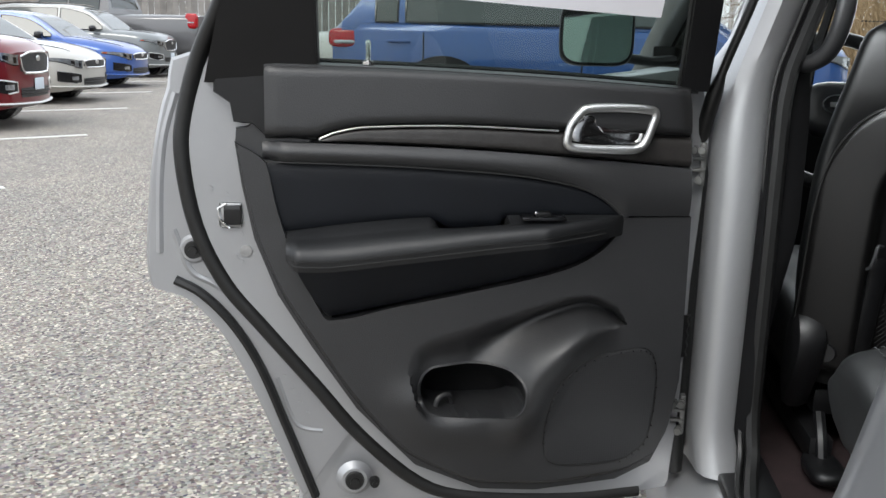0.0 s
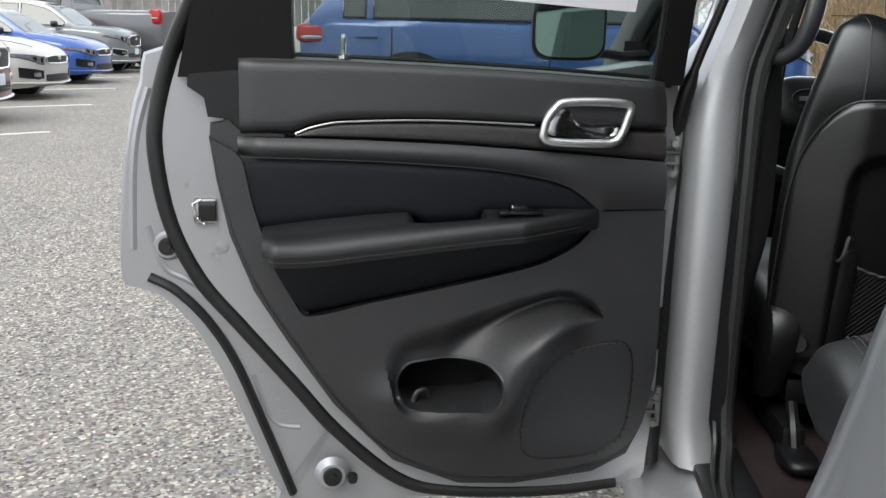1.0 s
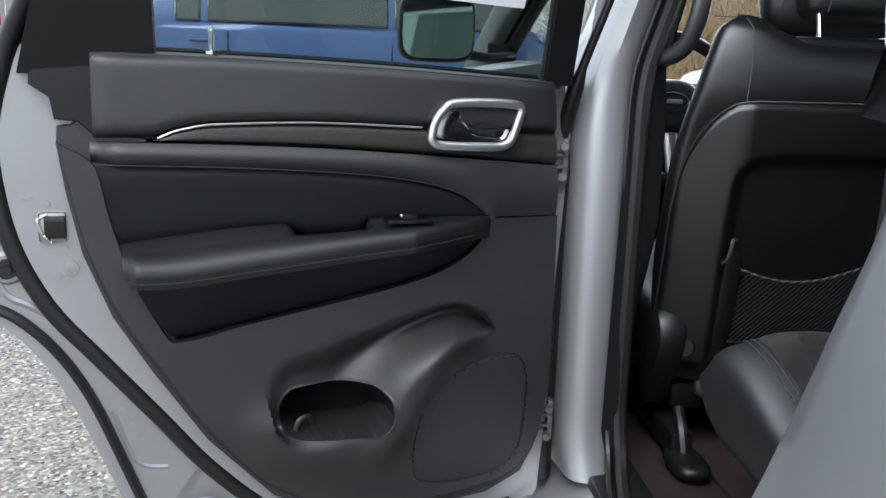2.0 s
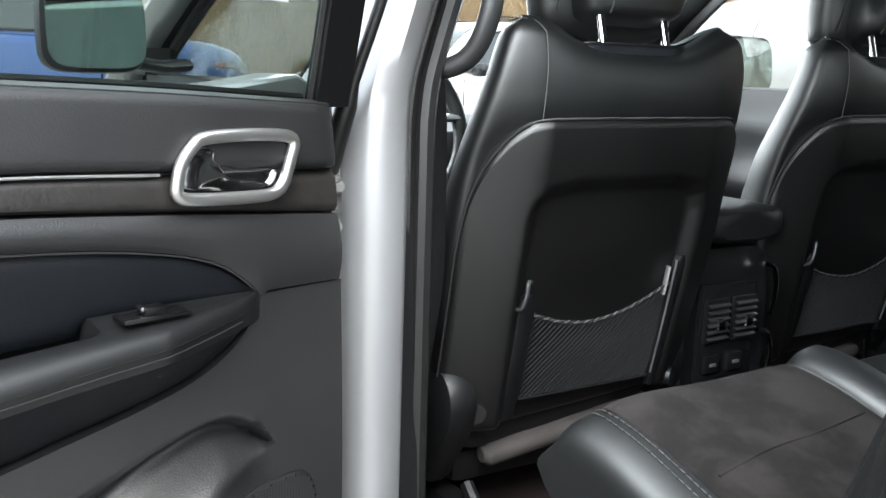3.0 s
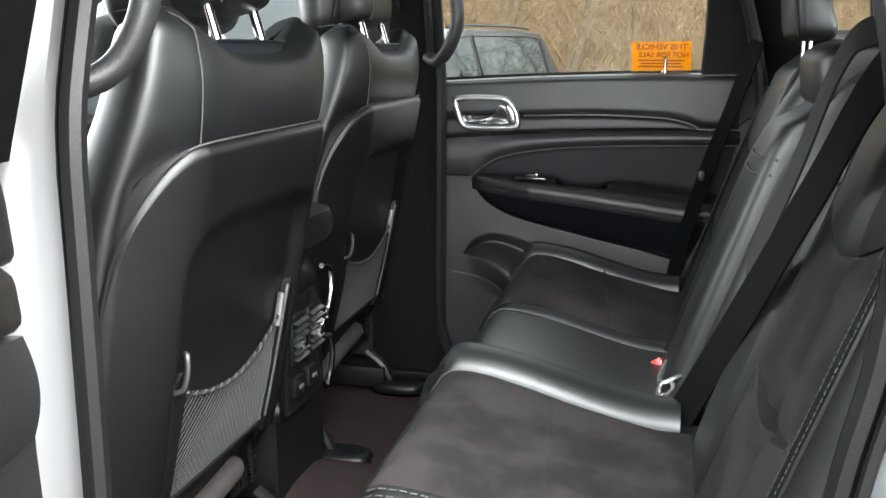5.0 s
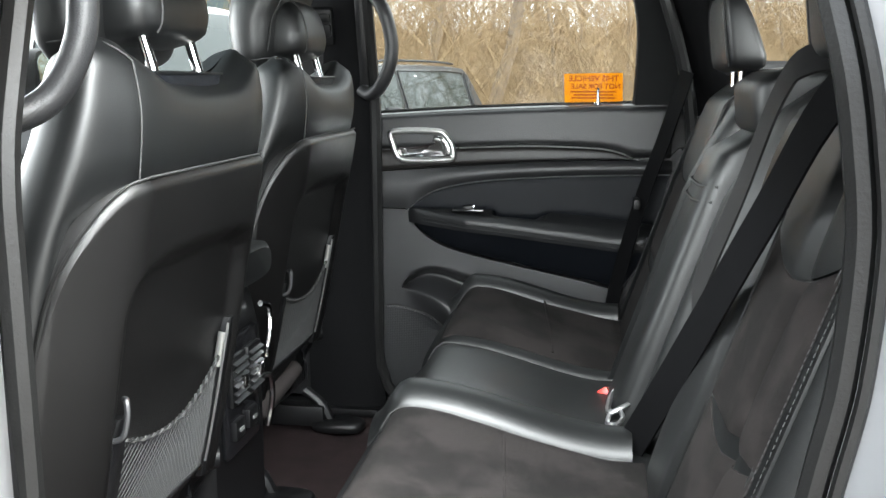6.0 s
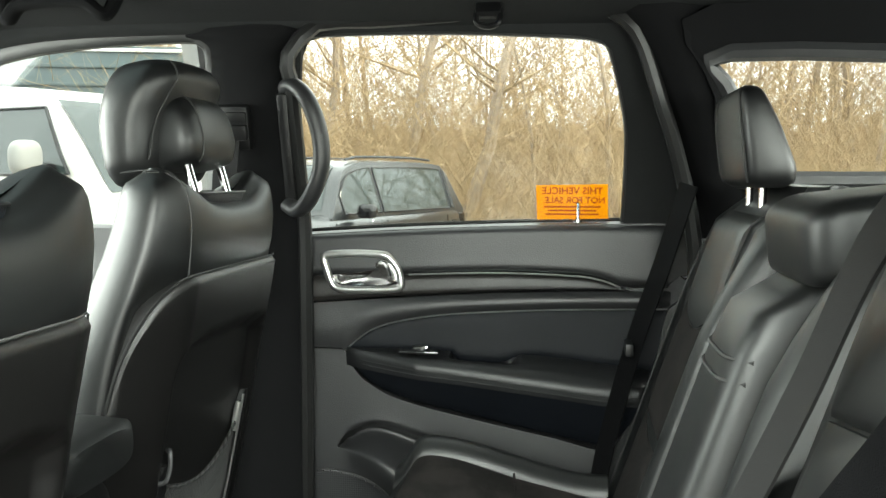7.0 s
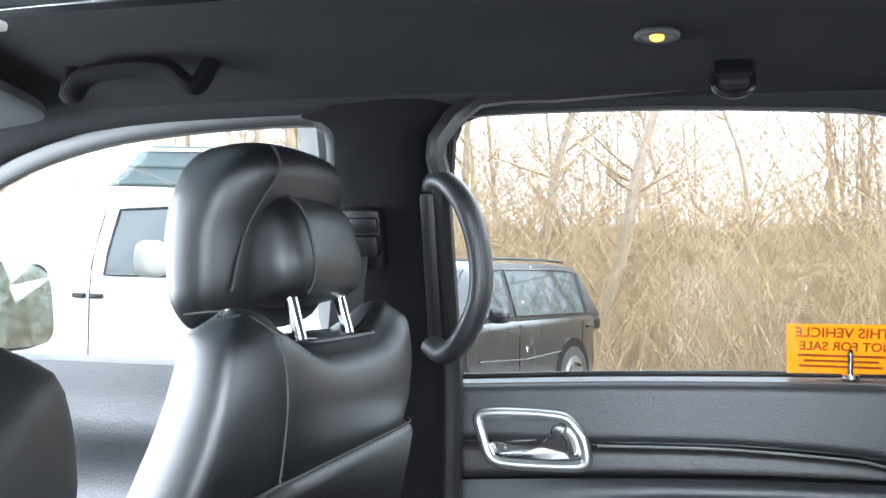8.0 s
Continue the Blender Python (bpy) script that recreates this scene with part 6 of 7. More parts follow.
grid(bm, fbn, 16, 12, thick=(0, 0, -0.3))
part("bonnet", bm, SILVER, body, "silver bonnet")
# nose below the bonnet, and the four wheels
bm = bmesh.new()
rings = []
for y, hw, zb in ((1.56, 0.90, 0.30), (1.62, 0.905, 0.30), (2.20, 0.90, 0.30), (2.50, 0.86, 0.32), (2.66, 0.74, 0.36)):
    zt = 0.66 if y > 2.3 else 0.72
    rings.append([(-hw * 0.94, y, zb), (-hw, y, zb + 0.10), (-hw, y, zt - 0.06), (-hw * 0.96, y, zt), (hw * 0.96, y, zt), (hw, y, zt - 0.06), (hw, y, zb + 0.10), (hw * 0.94, y, zb)])
loft(bm, rings)
part("front_wings", bm, SILVER, body)
for wx in (-0.80, 0.80):
    for wy in (1.92, -1.15):
        sg = 1 if wx > 0 else -1
        bm = bmesh.new()
        tube(bm, [(wx - sg * 0.12, wy, 0.37), (wx - sg * 0.10, wy, 0.37), (wx + sg * 0.09, wy, 0.37), (wx + sg * 0.112, wy, 0.37)], 0.37, 36, radii=[0.33, 0.37, 0.37, 0.34])
        wl = part("wheel", bm, RUBBER, body, "black tyre on a silver rim")
        bm = bmesh.new()
        tube(bm, [(wx + sg * 0.108, wy, 0.37), (wx + sg * 0.118, wy, 0.37)], 0.25, 28, radii=[0.25, 0.23])
        part("rim", bm, SATIN, wl)
im = thing("interior_mirror", "black interior mirror under the roof", "mirror")
bm = bmesh.new()
box(bm, (0.0, 0.90, 1.43), (0.22, 0.025, 0.065), 0.010)
part("mirror_case", bm, PLASTIC_BLACK, im)

# hinges on the open side
for k, z in enumerate((1.020, 0.545)):
    bm = bmesh.new()
    box(bm, (-0.832, 0.112, z), (0.010, 0.034, 0.078), 0.003)
    hg = part("door_hinge", bm, ZINC, body, "zinc steel door hinge")
    for dz in (-0.010, 0.010):
        bm = bmesh.new()
        box(bm, (-0.848, 0.108, z + dz), (0.040, 0.030, 0.007), 0.002)
        part("hinge_arm", bm, ZINC, hg)
    bm = bmesh.new()
    cyl(bm, (-0.866, 0.125, z), 0.008, 0.060, seg=14)
    part("hinge_pin", bm, ZINC, hg)
    for dz, dx in ((0.027, 0.0), (0.027, -0.014), (-0.026, -0.002)):
        bm = bmesh.new()
        cyl(bm, (-0.836 + dx, 0.088, z + dz), 0.0085, 0.006, (-0.3, -1, 0), 6)
        cyl(bm, (-0.838 + dx, 0.081, z + dz), 0.0065, 0.014, (-0.3, -1, 0), 12)
        part("bolt", bm, ZINC, hg)
bm = bmesh.new()
tube(bm, [(-0.845, 0.150, 0.80), (-0.870, 0.110, 0.80)], 0.012, 8)
part("check_strap", bm, PLASTIC_BLACK, body)
bm = bmesh.new()
tube(bm, [(-0.845, 0.108, lerp(0.66, 0.74, k / 8)) for k in range(9)], 0.012, 8, radii=[0.012 if k % 2 else 0.015 for k in range(9)])
part("wiring_boot", bm, RUBBER, body)

# window sheets
pp = thing("window_paper", "white paper sheet taped on the door glass", "paper")
pp.parent = None
bm = bmesh.new()
MD = Matrix.Translation((-HX, HY, 0)) @ Matrix.Rotation(radians(-OPEN), 4, "Z")
quad = [(0.098, 1.269), (0.455, 1.290), (0.455, 1.50), (0.086, 1.50)]
loft(bm, [[MD @ Vector((w + lean(z), -u, z)) for u, z in quad] for w in (0.0930, 0.0936)])
part("sheet", bm, PAPER, pp, smooth=False)


def mesh_text(name, body_text, size, m, material, parent):
    c = bpy.data.curves.new(name, "FONT")
    c.body, c.size, c.align_x, c.align_y, c.offset = body_text, size, "CENTER", "CENTER", 0.0004
    tmp = new(name + "_source", c)
    me = bpy.data.meshes.new_from_object(tmp.evaluated_get(bpy.context.evaluated_depsgraph_get()))
    bpy.data.objects.remove(tmp)
    me.transform(m)
    me.materials.append(material)
    ob = new(name, me)
    ob.parent = parent
    return ob


st = thing("window_sticker", "orange notice sticker on the far door glass", "sticker")
def on_glass(u, z, off):
    return Vector((HX - (0.0865 - off + lean(z)), HY - u, z))
bm = bmesh.new()
quad = [(0.500, 1.252), (0.632, 1.254), (0.634, 1.190), (0.502, 1.187)]
loft(bm, [[on_glass(u, z, o) for u, z in quad] for o in (0.0012, 0.0004)])
part("sticker_sheet", bm, ORANGE, st, smooth=False)
ax = (on_glass(0.50, 1.22, 0) - on_glass(0.632, 1.22, 0)).normalized()
az = (on_glass(0.56, 1.25, 0) - on_glass(0.56, 1.19, 0)).normalized()
for txt, z, sz, u in (("THIS VEHICLE", 1.241, 0.0185, 0.567), ("NOT FOR SALE", 1.2235, 0.0165, 0.572)):
    n = ax.cross(az)
    o = on_glass(u, z, -0.0008)
    mtx = Matrix(((ax.x, az.x, n.x, o.x), (ax.y, az.y, n.y, o.y), (ax.z, az.z, n.z, o.z), (0, 0, 0, 1)))
    mtx = mtx @ Matrix.Diagonal((-1, 1, 1, 1)) if n.x < 0 else mtx
    mesh_text("lettering", txt, sz, mtx, ORANGE_INK, st)
for z, wd in ((1.2115, 0.105), (1.2045, 0.09), (1.1975, 0.10)):
    bm = bmesh.new()
    loft(bm, [[on_glass(u, zz, o) for u, zz in ((0.567 - wd / 2, z + 0.0016), (0.567 + wd / 2, z + 0.0016), (0.567 + wd / 2, z - 0.0016), (0.567 - wd / 2, z - 0.0016))] for o in (-0.0004, -0.0010)])
    part("print_bar", bm, ORANGE_INK, st, smooth=False)


# ---------------------------------------------------------------- outside
def ground_z(x, y):
    return -0.035 * max(0.0, min(x, 26) - 1.5) + 0.28 * smoothstep(2.5, 5.0, y) * math.exp(-((x + 0.8) / 3.0) ** 2) + 0.010 * max(0.0, min(y, 45) - 0.5) * smoothstep(-2.0, -5.0, x)


ASPHALT = mat("worn_asphalt", (0.222, 0.206, 0.186), 0.92, grain=1.0, grain_scale=120, stain=0.16, stain_scale=1.3, tint=(0.200, 0.192, 0.181))
def add_aggregate(m):
    nt = m.node_tree
    b = nt.nodes["Principled BSDF"]
    tc = nt.nodes.new("ShaderNodeTexCoord")
    v = nt.nodes.new("ShaderNodeTexVoronoi")
    v.inputs["Scale"].default_value = 92
    nt.links.new(tc.outputs["Object"], v.inputs["Vector"])
    r = nt.nodes.new("ShaderNodeValToRGB")
    e = r.color_ramp.elements
    e[0].position, e[0].color = 0.0, (0.06, 0.06, 0.06, 1)
    e[1].position, e[1].color = 1.0, (3.2, 3.05, 2.85, 1)
    for p, c in ((0.28, 0.62), (0.72, 1.28)):
        q = e.new(p)
        q.color = (c, c * 0.98, c * 0.95, 1)
    nt.links.new(v.outputs["Color"], r.inputs["Fac"])
    mx = nt.nodes.new("ShaderNodeMix")
    mx.data_type, mx.blend_type = "RGBA", "MULTIPLY"
    mx.inputs[0].default_value = 1.0
    old = b.inputs["Base Color"].links[0].from_socket
    nt.links.new(old, mx.inputs[6])
    hue = nt.nodes.new("ShaderNodeMix")
    hue.data_type = "RGBA"
    hue.inputs[0].default_value = 0.16
    nt.links.new(r.outputs["Color"], hue.inputs[6])
    nt.links.new(v.outputs["Color"], hue.inputs[7])
    nt.links.new(hue.outputs[2], mx.inputs[7])
    nt.links.new(mx.outputs[2], b.inputs["Base Color"])
add_aggregate(ASPHALT)
bm = bmesh.new()
xs = [-900, -300, -100, -50] + list(np.linspace(-30, 30, 61)) + [50, 100, 300, 900]
vv = [[bm.verts.new((x, y, ground_z(x, y))) for x in xs] for y in xs]
for j in range(len(xs) - 1):
    for i in range(len(xs) - 1):
        bm.faces.new((vv[j][i], vv[j][i + 1], vv[j + 1][i + 1], vv[j + 1][i]))
gr = part("ground", bm, ASPHALT, None, "worn grey asphalt of the car park", kind="structure")
tagged(gr, category="asphalt")
LINE = mat("worn_white_line", (0.55, 0.55, 0.53), 0.85, grain=0.5, grain_scale=120, stain=0.2, stain_scale=8)
for k in range(-2, 4):
    e = Vector((-7.56, 12.15, 0)) + Vector((-1.20, 3.62, 0)) * k
    d = Vector((-0.72, -0.69, 0))
    n = Vector((-d.y, d.x, 0)) * 0.055
    bm = bmesh.new()
    rows = []
    for i in range(11):
        c = e + d * (0.5 * i)
        z = ground_z(c.x, c.y)
        rows.append([c + n + Vector((0, 0, z)), c + n + Vector((0, 0, z + 0.006)), c - n + Vector((0, 0, z + 0.006)), c - n + Vector((0, 0, z))])
    loft(bm, rows)
    tagged(part("parking_line", bm, LINE, None, "worn white painted parking line", kind="structure"), category="road marking", group="parking lines")

CAR_GLASS = mat("dark_car_glass", (0.032, 0.042, 0.042), 0.03, spec=0.6)
TYRE = mat("tyre_rubber", (0.02, 0.02, 0.02), 0.8, grain=0.3, grain_scale=60)
ALLOY = mat("alloy_rim", (0.45, 0.45, 0.46), 0.3, metal=1.0)
LENS = mat("headlamp_lens", (0.42, 0.44, 0.46), 0.10, metal=0.7, stain=0.5, stain_scale=18)
AMBER = mat("amber_marker_lens", (0.30, 0.05, 0.02), 0.15)
RED_LENS = mat("red_tail_lens", (0.30, 0.006, 0.010), 0.10)
PLATE = mat("plate_white", (0.6, 0.66, 0.72), 0.5)


def paint(name, c, metal=0.25):
    return mat(name, c, 0.28, metal=metal, coat=0.8, stain=0.05, stain_scale=2)


SPECS = {
    # length, half width, stations (x, bottom, waist, top of body), cabin (x, z) outline, wheels
    "sedan": dict(L=4.80, W=0.91, body=[(0.0, 0.26, 0.66, 0.70), (0.10, 0.20, 0.72, 0.78), (0.5, 0.17, 0.78, 0.89), (1.30, 0.17, 0.90, 0.99), (2.2, 0.17, 0.94, 0.99), (3.6, 0.17, 0.96, 1.00), (4.3, 0.20, 0.98, 1.08), (4.7, 0.25, 0.95, 1.07), (4.8, 0.36, 0.90, 0.98)],
                  cabin=[(1.25, 0.95), (2.05, 1.40), (2.55, 1.46), (3.10, 1.43), (3.55, 1.34), (4.25, 1.06)], wheels=(0.95, 3.80), R=0.33),
    "suv": dict(L=4.70, W=0.94, body=[(0.0, 0.28, 0.88, 0.93), (0.10, 0.24, 0.94, 1.01), (0.5, 0.22, 0.98, 1.08), (1.20, 0.22, 1.04, 1.12), (2.2, 0.22, 1.06, 1.10), (3.6, 0.22, 1.08, 1.12), (4.4, 0.25, 1.08, 1.14), (4.62, 0.30, 1.04, 1.12), (4.70, 0.42, 0.98, 1.06)],
                cabin=[(1.15, 1.08), (1.90, 1.58), (2.50, 1.68), (3.40, 1.68), (4.10, 1.62), (4.60, 1.12)], wheels=(0.92, 3.70), R=0.37),
    "boxy": dict(L=4.41, W=0.90, body=[(0.0, 0.32, 0.88, 0.94), (0.08, 0.24, 0.94, 1.02), (0.5, 0.22, 0.96, 1.06), (1.25, 0.22, 1.00, 1.08), (2.2, 0.22, 1.02, 1.08), (3.4, 0.22, 1.04, 1.08), (4.2, 0.25, 1.04, 1.10), (4.38, 0.30, 1.02, 1.08), (4.41, 0.42, 0.98, 1.02)],
                 cabin=[(1.22, 1.06), (1.75, 1.58), (2.2, 1.65), (3.3, 1.66), (4.05, 1.63), (4.36, 1.08)], wheels=(0.88, 3.52), R=0.36),
    "pickup": dict(L=5.80, W=1.00, body=[(0.0, 0.38, 0.98, 1.04), (0.10, 0.30, 1.04, 1.14), (0.5, 0.30, 1.08, 1.20), (1.40, 0.30, 1.16, 1.24), (2.2, 0.32, 1.20, 1.25), (3.6, 0.34, 1.24, 1.30), (3.7, 0.36, 1.30, 1.36), (5.6, 0.40, 1.30, 1.36), (5.80, 0.46, 1.30, 1.34)],
                   cabin=[(1.35, 1.22), (2.00, 1.80), (2.45, 1.90), (3.10, 1.90), (3.50, 1.82), (3.66, 1.28)], wheels=(1.05, 4.75), R=0.41),
}


def parked_car(kind, m, body_mat, label, roof_mat=None, tail=True):
    """A parked vehicle. Local frame: nose at x = 0, tail along +x, middle on y = 0."""
    sp = SPECS[kind]
    root = thing("car" if kind != "pickup" else "pickup_truck", label, "car" if kind != "pickup" else "truck", "parked cars", at=m)
    W, L = sp["W"], sp["L"]
    bm = bmesh.new()
    rings = []
    fb, fw, ft = (curve([(b[0], b[i]) for b in sp["body"]]) for i in (1, 2, 3))

    def plan(x):
        """Half width of the body, rounded in plan at nose and tail."""
        return W * (1 - 0.26 * max(0, 1 - x / 0.55) ** 2.6 - 0.16 * max(0, 1 - (L - x) / 0.5) ** 2.0)
    drop = 0.03

    def bow(x, y):
        """The nose is curved in plan."""
        return 0.20 * (y / W) ** 2 * max(0, 1 - x / 0.8)

    def nose(y, z, out=0.0):
        """A point on the nose and front corner, out from the skin."""
        q = max(0.0, 1 - abs(y) / W)
        x = 0.0 if q >= 0.26 else 0.55 * (1 - (q / 0.26) ** (1 / 2.6))
        turn = smoothstep(0.70, 0.98, abs(y) / W) * 1.25 + 0.35 * abs(y) / W
        return (x + bow(x, y) - math.cos(min(turn, 1.5)) * out, y + math.copysign(math.sin(min(turn, 1.5)) * out, y), z)

    def patch(name, outline, material, parent, out, label=""):
        """A panel on the nose given by its (y, z) outline of lower and upper edges."""
        lo, hi = curve(outline[0]), curve(outline[1])
        y0, y1 = outline[0][0][0], outline[0][-1][0]
        bm = bmesh.new()
        grid(bm, lambda a, b: nose(lerp(y0, y1, a), lerp(lo(lerp(y0, y1, a)), hi(lerp(y0, y1, a)), b), out), 22, 6)
        return part(name, bm, material, parent, label)

    def outline_bar(name, pts, r, material, parent, out, label=""):
        bm = bmesh.new()
        tube(bm, [nose(y, z, out) for y, z in pts], r, 6, closed=True)
        return part(name, bm, material, parent, label)
    for x in sorted({0.0, 0.02, 0.05, 0.08, 0.12, 0.16, 0.20, 0.26, 0.32, 0.40, 0.48, 0.58, 0.70} | {b[0] for b in sp["body"][3:]}):
        b, w, t = fb(x), fw(x) - drop * max(0, 1 - x / 0.35) ** 2, ft(x) - drop * max(0, 1 - x / 0.35) ** 2
        hw = plan(x)
        half = [(0.0, b), (hw * 0.88, b), (hw * 0.97, b + 0.08), (hw, b + 0.22), (hw * 0.985, lerp(b, w, 0.6)), (hw, w - 0.06), (hw * 0.97, w), (hw * 0.86, lerp(w, t, 0.75)), (hw * 0.6, t), (0.0, t + 0.015)]
        rings.append([(x + bow(x, y), y, z) for y, z in half] + [(x + bow(x, y), -y, z) for y, z in reversed(half[1:-1])])
    loft(bm, rings)
    part("body", bm, body_mat, root)
    cab = sp["cabin"]
    zt = max(z for _, z in cab)
    wt = lambda z: W * lerp(0.93, 0.70, (z - cab[0][1]) / (zt - cab[0][1]))
    xs = np.linspace(cab[0][0], cab[-1][0], 30)
    fz = curve(cab)
    bm = bmesh.new()
    rings = []
    for x in xs:
        t = fz(x)
        b = cab[0][1] - 0.06
        ring = []
        for k in range(5):
            z = lerp(b, t - 0.02, k / 4)
            ring.append((x, wt(max(z, cab[0][1])), z))
        ring += [(x, wt(t) * 0.85, t)]
        rings.append(ring + [(x, -y, z) for _, y, z in reversed(ring)])
    loft(bm, rings)
    part("cabin", bm, body_mat, root)
    tops = [x for x in xs if fz(x) > lerp(cab[0][1], zt, 0.86)]
    # roof skin
    bm = bmesh.new()
    loft(bm, [[(x, k * wt(fz(x)) * 1.03, fz(x) + 0.012 - 0.05 * abs(k) ** 4) for k in np.linspace(-1, 1, 13)] for x in np.linspace(tops[0], tops[-1], 16)], closed=False, cap=False)
    part("roof", bm, roof_mat or body_mat, root)
    # windscreen and rear window, lying on the sloping ends of the cabin
    for xa, xb, nm in ((cab[0][0] + 0.05, tops[0] - 0.03, "windscreen"), (tops[-1] + 0.04, cab[-1][0] - 0.05, "rear_window")):
        bm = bmesh.new()
        grid(bm, lambda a, b: (lerp(xa, xb, b), lerp(-1, 1, a) * (wt(fz(lerp(xa, xb, b))) * 0.85 - 0.03), fz(lerp(xa, xb, b)) + 0.010), 10, 8)
        part(nm, bm, CAR_GLASS, root)
    # side panes between the pillars
    n_side = 3 if kind != "pickup" else 2
    cuts = [cab[0][0] + 0.22] + list(np.linspace(tops[0] + 0.50, tops[-1] - 0.05, n_side - 1)) + [cab[-1][0] - 0.26]
    zs0 = cab[0][1] + 0.025
    for sy in (-1, 1):
        for xa, xb in zip(cuts, cuts[1:]):
            bm = bmesh.new()
            def pane(a, b):
                x = lerp(xa + 0.035, xb - 0.035, a)
                z = lerp(zs0, max(zs0 + 0.02, fz(x) - 0.085), b)
                return (x, sy * (wt(z) + 0.006), z)
            grid(bm, pane, 14, 6)
            part("side_window", bm, CAR_GLASS, root, "dark reflective side window")
            bm = bmesh.new()
            tube(bm, [pane(a, 0) for a in np.linspace(0, 1, 8)] + [pane(1, b) for b in np.linspace(0.2, 1, 5)] + [pane(a, 1) for a in np.linspace(1, 0, 12)] + [pane(0, b) for b in np.linspace(0.8, 0.2, 4)], 0.011, 5, closed=True)
            part("window_surround", bm, GLOSS_BLACK, root)
    for sy in (-1, 1):
        # handles, door gaps, mirror, roof rail
        if kind in ("boxy", "suv"):
            bm = bmesh.new()
            tube(bm, [(x, sy * wt(fz(x)) * 0.86, fz(x) + 0.035) for x in np.linspace(tops[0] + 0.15, tops[-1] - 0.1, 10)], 0.016, 6)
            part("roof_rail", bm, GLOSS_BLACK, root)
        for x in np.linspace(tops[0] + 0.15, tops[-1] - (0.25 if kind != "pickup" else 0.1), 2):
            bm = bmesh.new()
            box(bm, (x + 0.22, sy * (W * 0.995), cab[0][1] - 0.14), (0.20, 0.03, 0.028), 0.010)
            part("door_handle", bm, body_mat, root)
        for x in (tops[0] - 0.55, tops[0] + 0.50, tops[-1] - 0.25 if kind != "pickup" else tops[-1] + 0.05):
            bm = bmesh.new()
            tube(bm, [(x, sy * (W * 0.992), z) for z in (0.38, 0.6, 0.8, cab[0][1] - 0.06)], 0.006, 5)
            part("door_gap", bm, GLOSS_BLACK, root)
        bm = bmesh.new()
        pillow(bm, (cab[0][0] + 0.42, sy * (W + 0.10), cab[0][1] + 0.05), (0.07, 0.11, 0.075) if kind != "pickup" else (0.08, 0.13, 0.12), 3.2, 16, 10)
        part("door_mirror", bm, GLOSS_BLACK, root, "gloss black door mirror")
        # head and tail lamps
        zh = sp["body"][0][2] - (0.045 if kind == "sedan" else 0.07)
        k = sy * W
        def strip(ya, yb, grow, rise=0.075):
            ys = [lerp(ya, yb, i / 6) for i in range(7)]
            mid = [zh + rise * smoothstep(0.55, 1.0, y) for y in ys]
            half = [lerp(0.058, 0.016, smoothstep(0.62, 0.99, y)) + grow for y in ys]
            return [[(y * k, m - h) for y, m, h in zip(ys, mid, half)][::sy], [(y * k, m + h * 0.8) for y, m, h in zip(ys, mid, half)][::sy]]
        hl = patch("headlamp", strip(0.50, 0.992, 0.0), LENS, root, 0.006, "clear headlamp with two dark projectors")
        for ya, yb in ((0.545, 0.605), (0.70, 0.765)):
            patch("projector", strip(ya, yb, -0.020), GLOSS_BLACK, hl, 0.012)
        patch("lamp_edge", [[(y, z - 0.010) for y, z in strip(0.50, 0.99, 0.0)[0]], strip(0.50, 0.99, 0.0)[0]], GLOSS_BLACK, hl, 0.010)
        patch("lamp_brow", [strip(0.50, 0.99, 0.0)[1], [(y, z + 0.012) for y, z in strip(0.50, 0.99, 0.0)[1]]], LENS, hl, 0.010)
        patch("side_marker", strip(0.955, 0.985, -0.004), AMBER, hl, 0.012)
        bm = bmesh.new()
        tube(bm, [(x, sy * lerp(0.56, 0.80, smoothstep(0.15, 1.2, x)) * W, lerp(fw(x), ft(x), 0.90) + 0.008 - drop * max(0, 1 - x / 0.35) ** 2) for x in np.linspace(0.2, cab[0][0], 12)], 0.005, 5)
        part("bonnet_gap", bm, GLOSS_BLACK, root)
        # wing crease and lower body cladding
        bm = bmesh.new()
        tube(bm, [(x, sy * (W * 0.998), z0) for x, z0 in ((1.45, 0.66), (2.4, 0.63), (3.3, 0.67))], 0.010, 6)
        part("side_crease", bm, body_mat, root)
        zf = fb(0.1) + (0.20 if kind == "sedan" else 0.26)
        fo = lambda g: [[(0.55 * k, zf - 0.06 - g), (0.70 * k, zf - 0.075 - g), ((0.90 + g) * k, zf - 0.04 - g)][::sy], [(0.55 * k, zf + 0.05 + g), (0.75 * k, zf + 0.075 + g), ((0.90 + g) * k, zf + 0.10 + g)][::sy]]
        fgl = patch("fog_recess", fo(0.0), GLOSS_BLACK, root, 0.006)
        if kind != "pickup":
            outline_bar("fog_surround", [(y, z) for y, z in fo(0.0)[0]] + [(y, z) for y, z in fo(0.0)[1]][::-1], 0.010, SATIN if kind == "suv" else GLOSS_BLACK, fgl, 0.008)
        patch("fog_lamp", [[(0.62 * k, zf - 0.035), (0.76 * k, zf - 0.03)][::sy], [(0.62 * k, zf + 0.030), (0.76 * k, zf + 0.025)][::sy]], LENS, fgl, 0.014)
        zl = sp["body"][-2][2] - 0.08
        bm = bmesh.new()
        pillow(bm, (L - 0.12, sy * W * 0.84, zl), (0.15, 0.095, 0.085 if kind != "pickup" else 0.18), 4.0, 20, 14)
        tlp = part("tail_lamp", bm, RED_LENS if tail else GLOSS_BLACK, root, "red tail lamp" if tail else "smoked tail lamp")
        if tail:
            bm = bmesh.new()
            pillow(bm, (L - 0.12, sy * W * 0.85, zl - 0.035), (0.12, 0.092, 0.024), 4.0, 18, 10)
            part("reverse_lamp", bm, LENS, tlp)
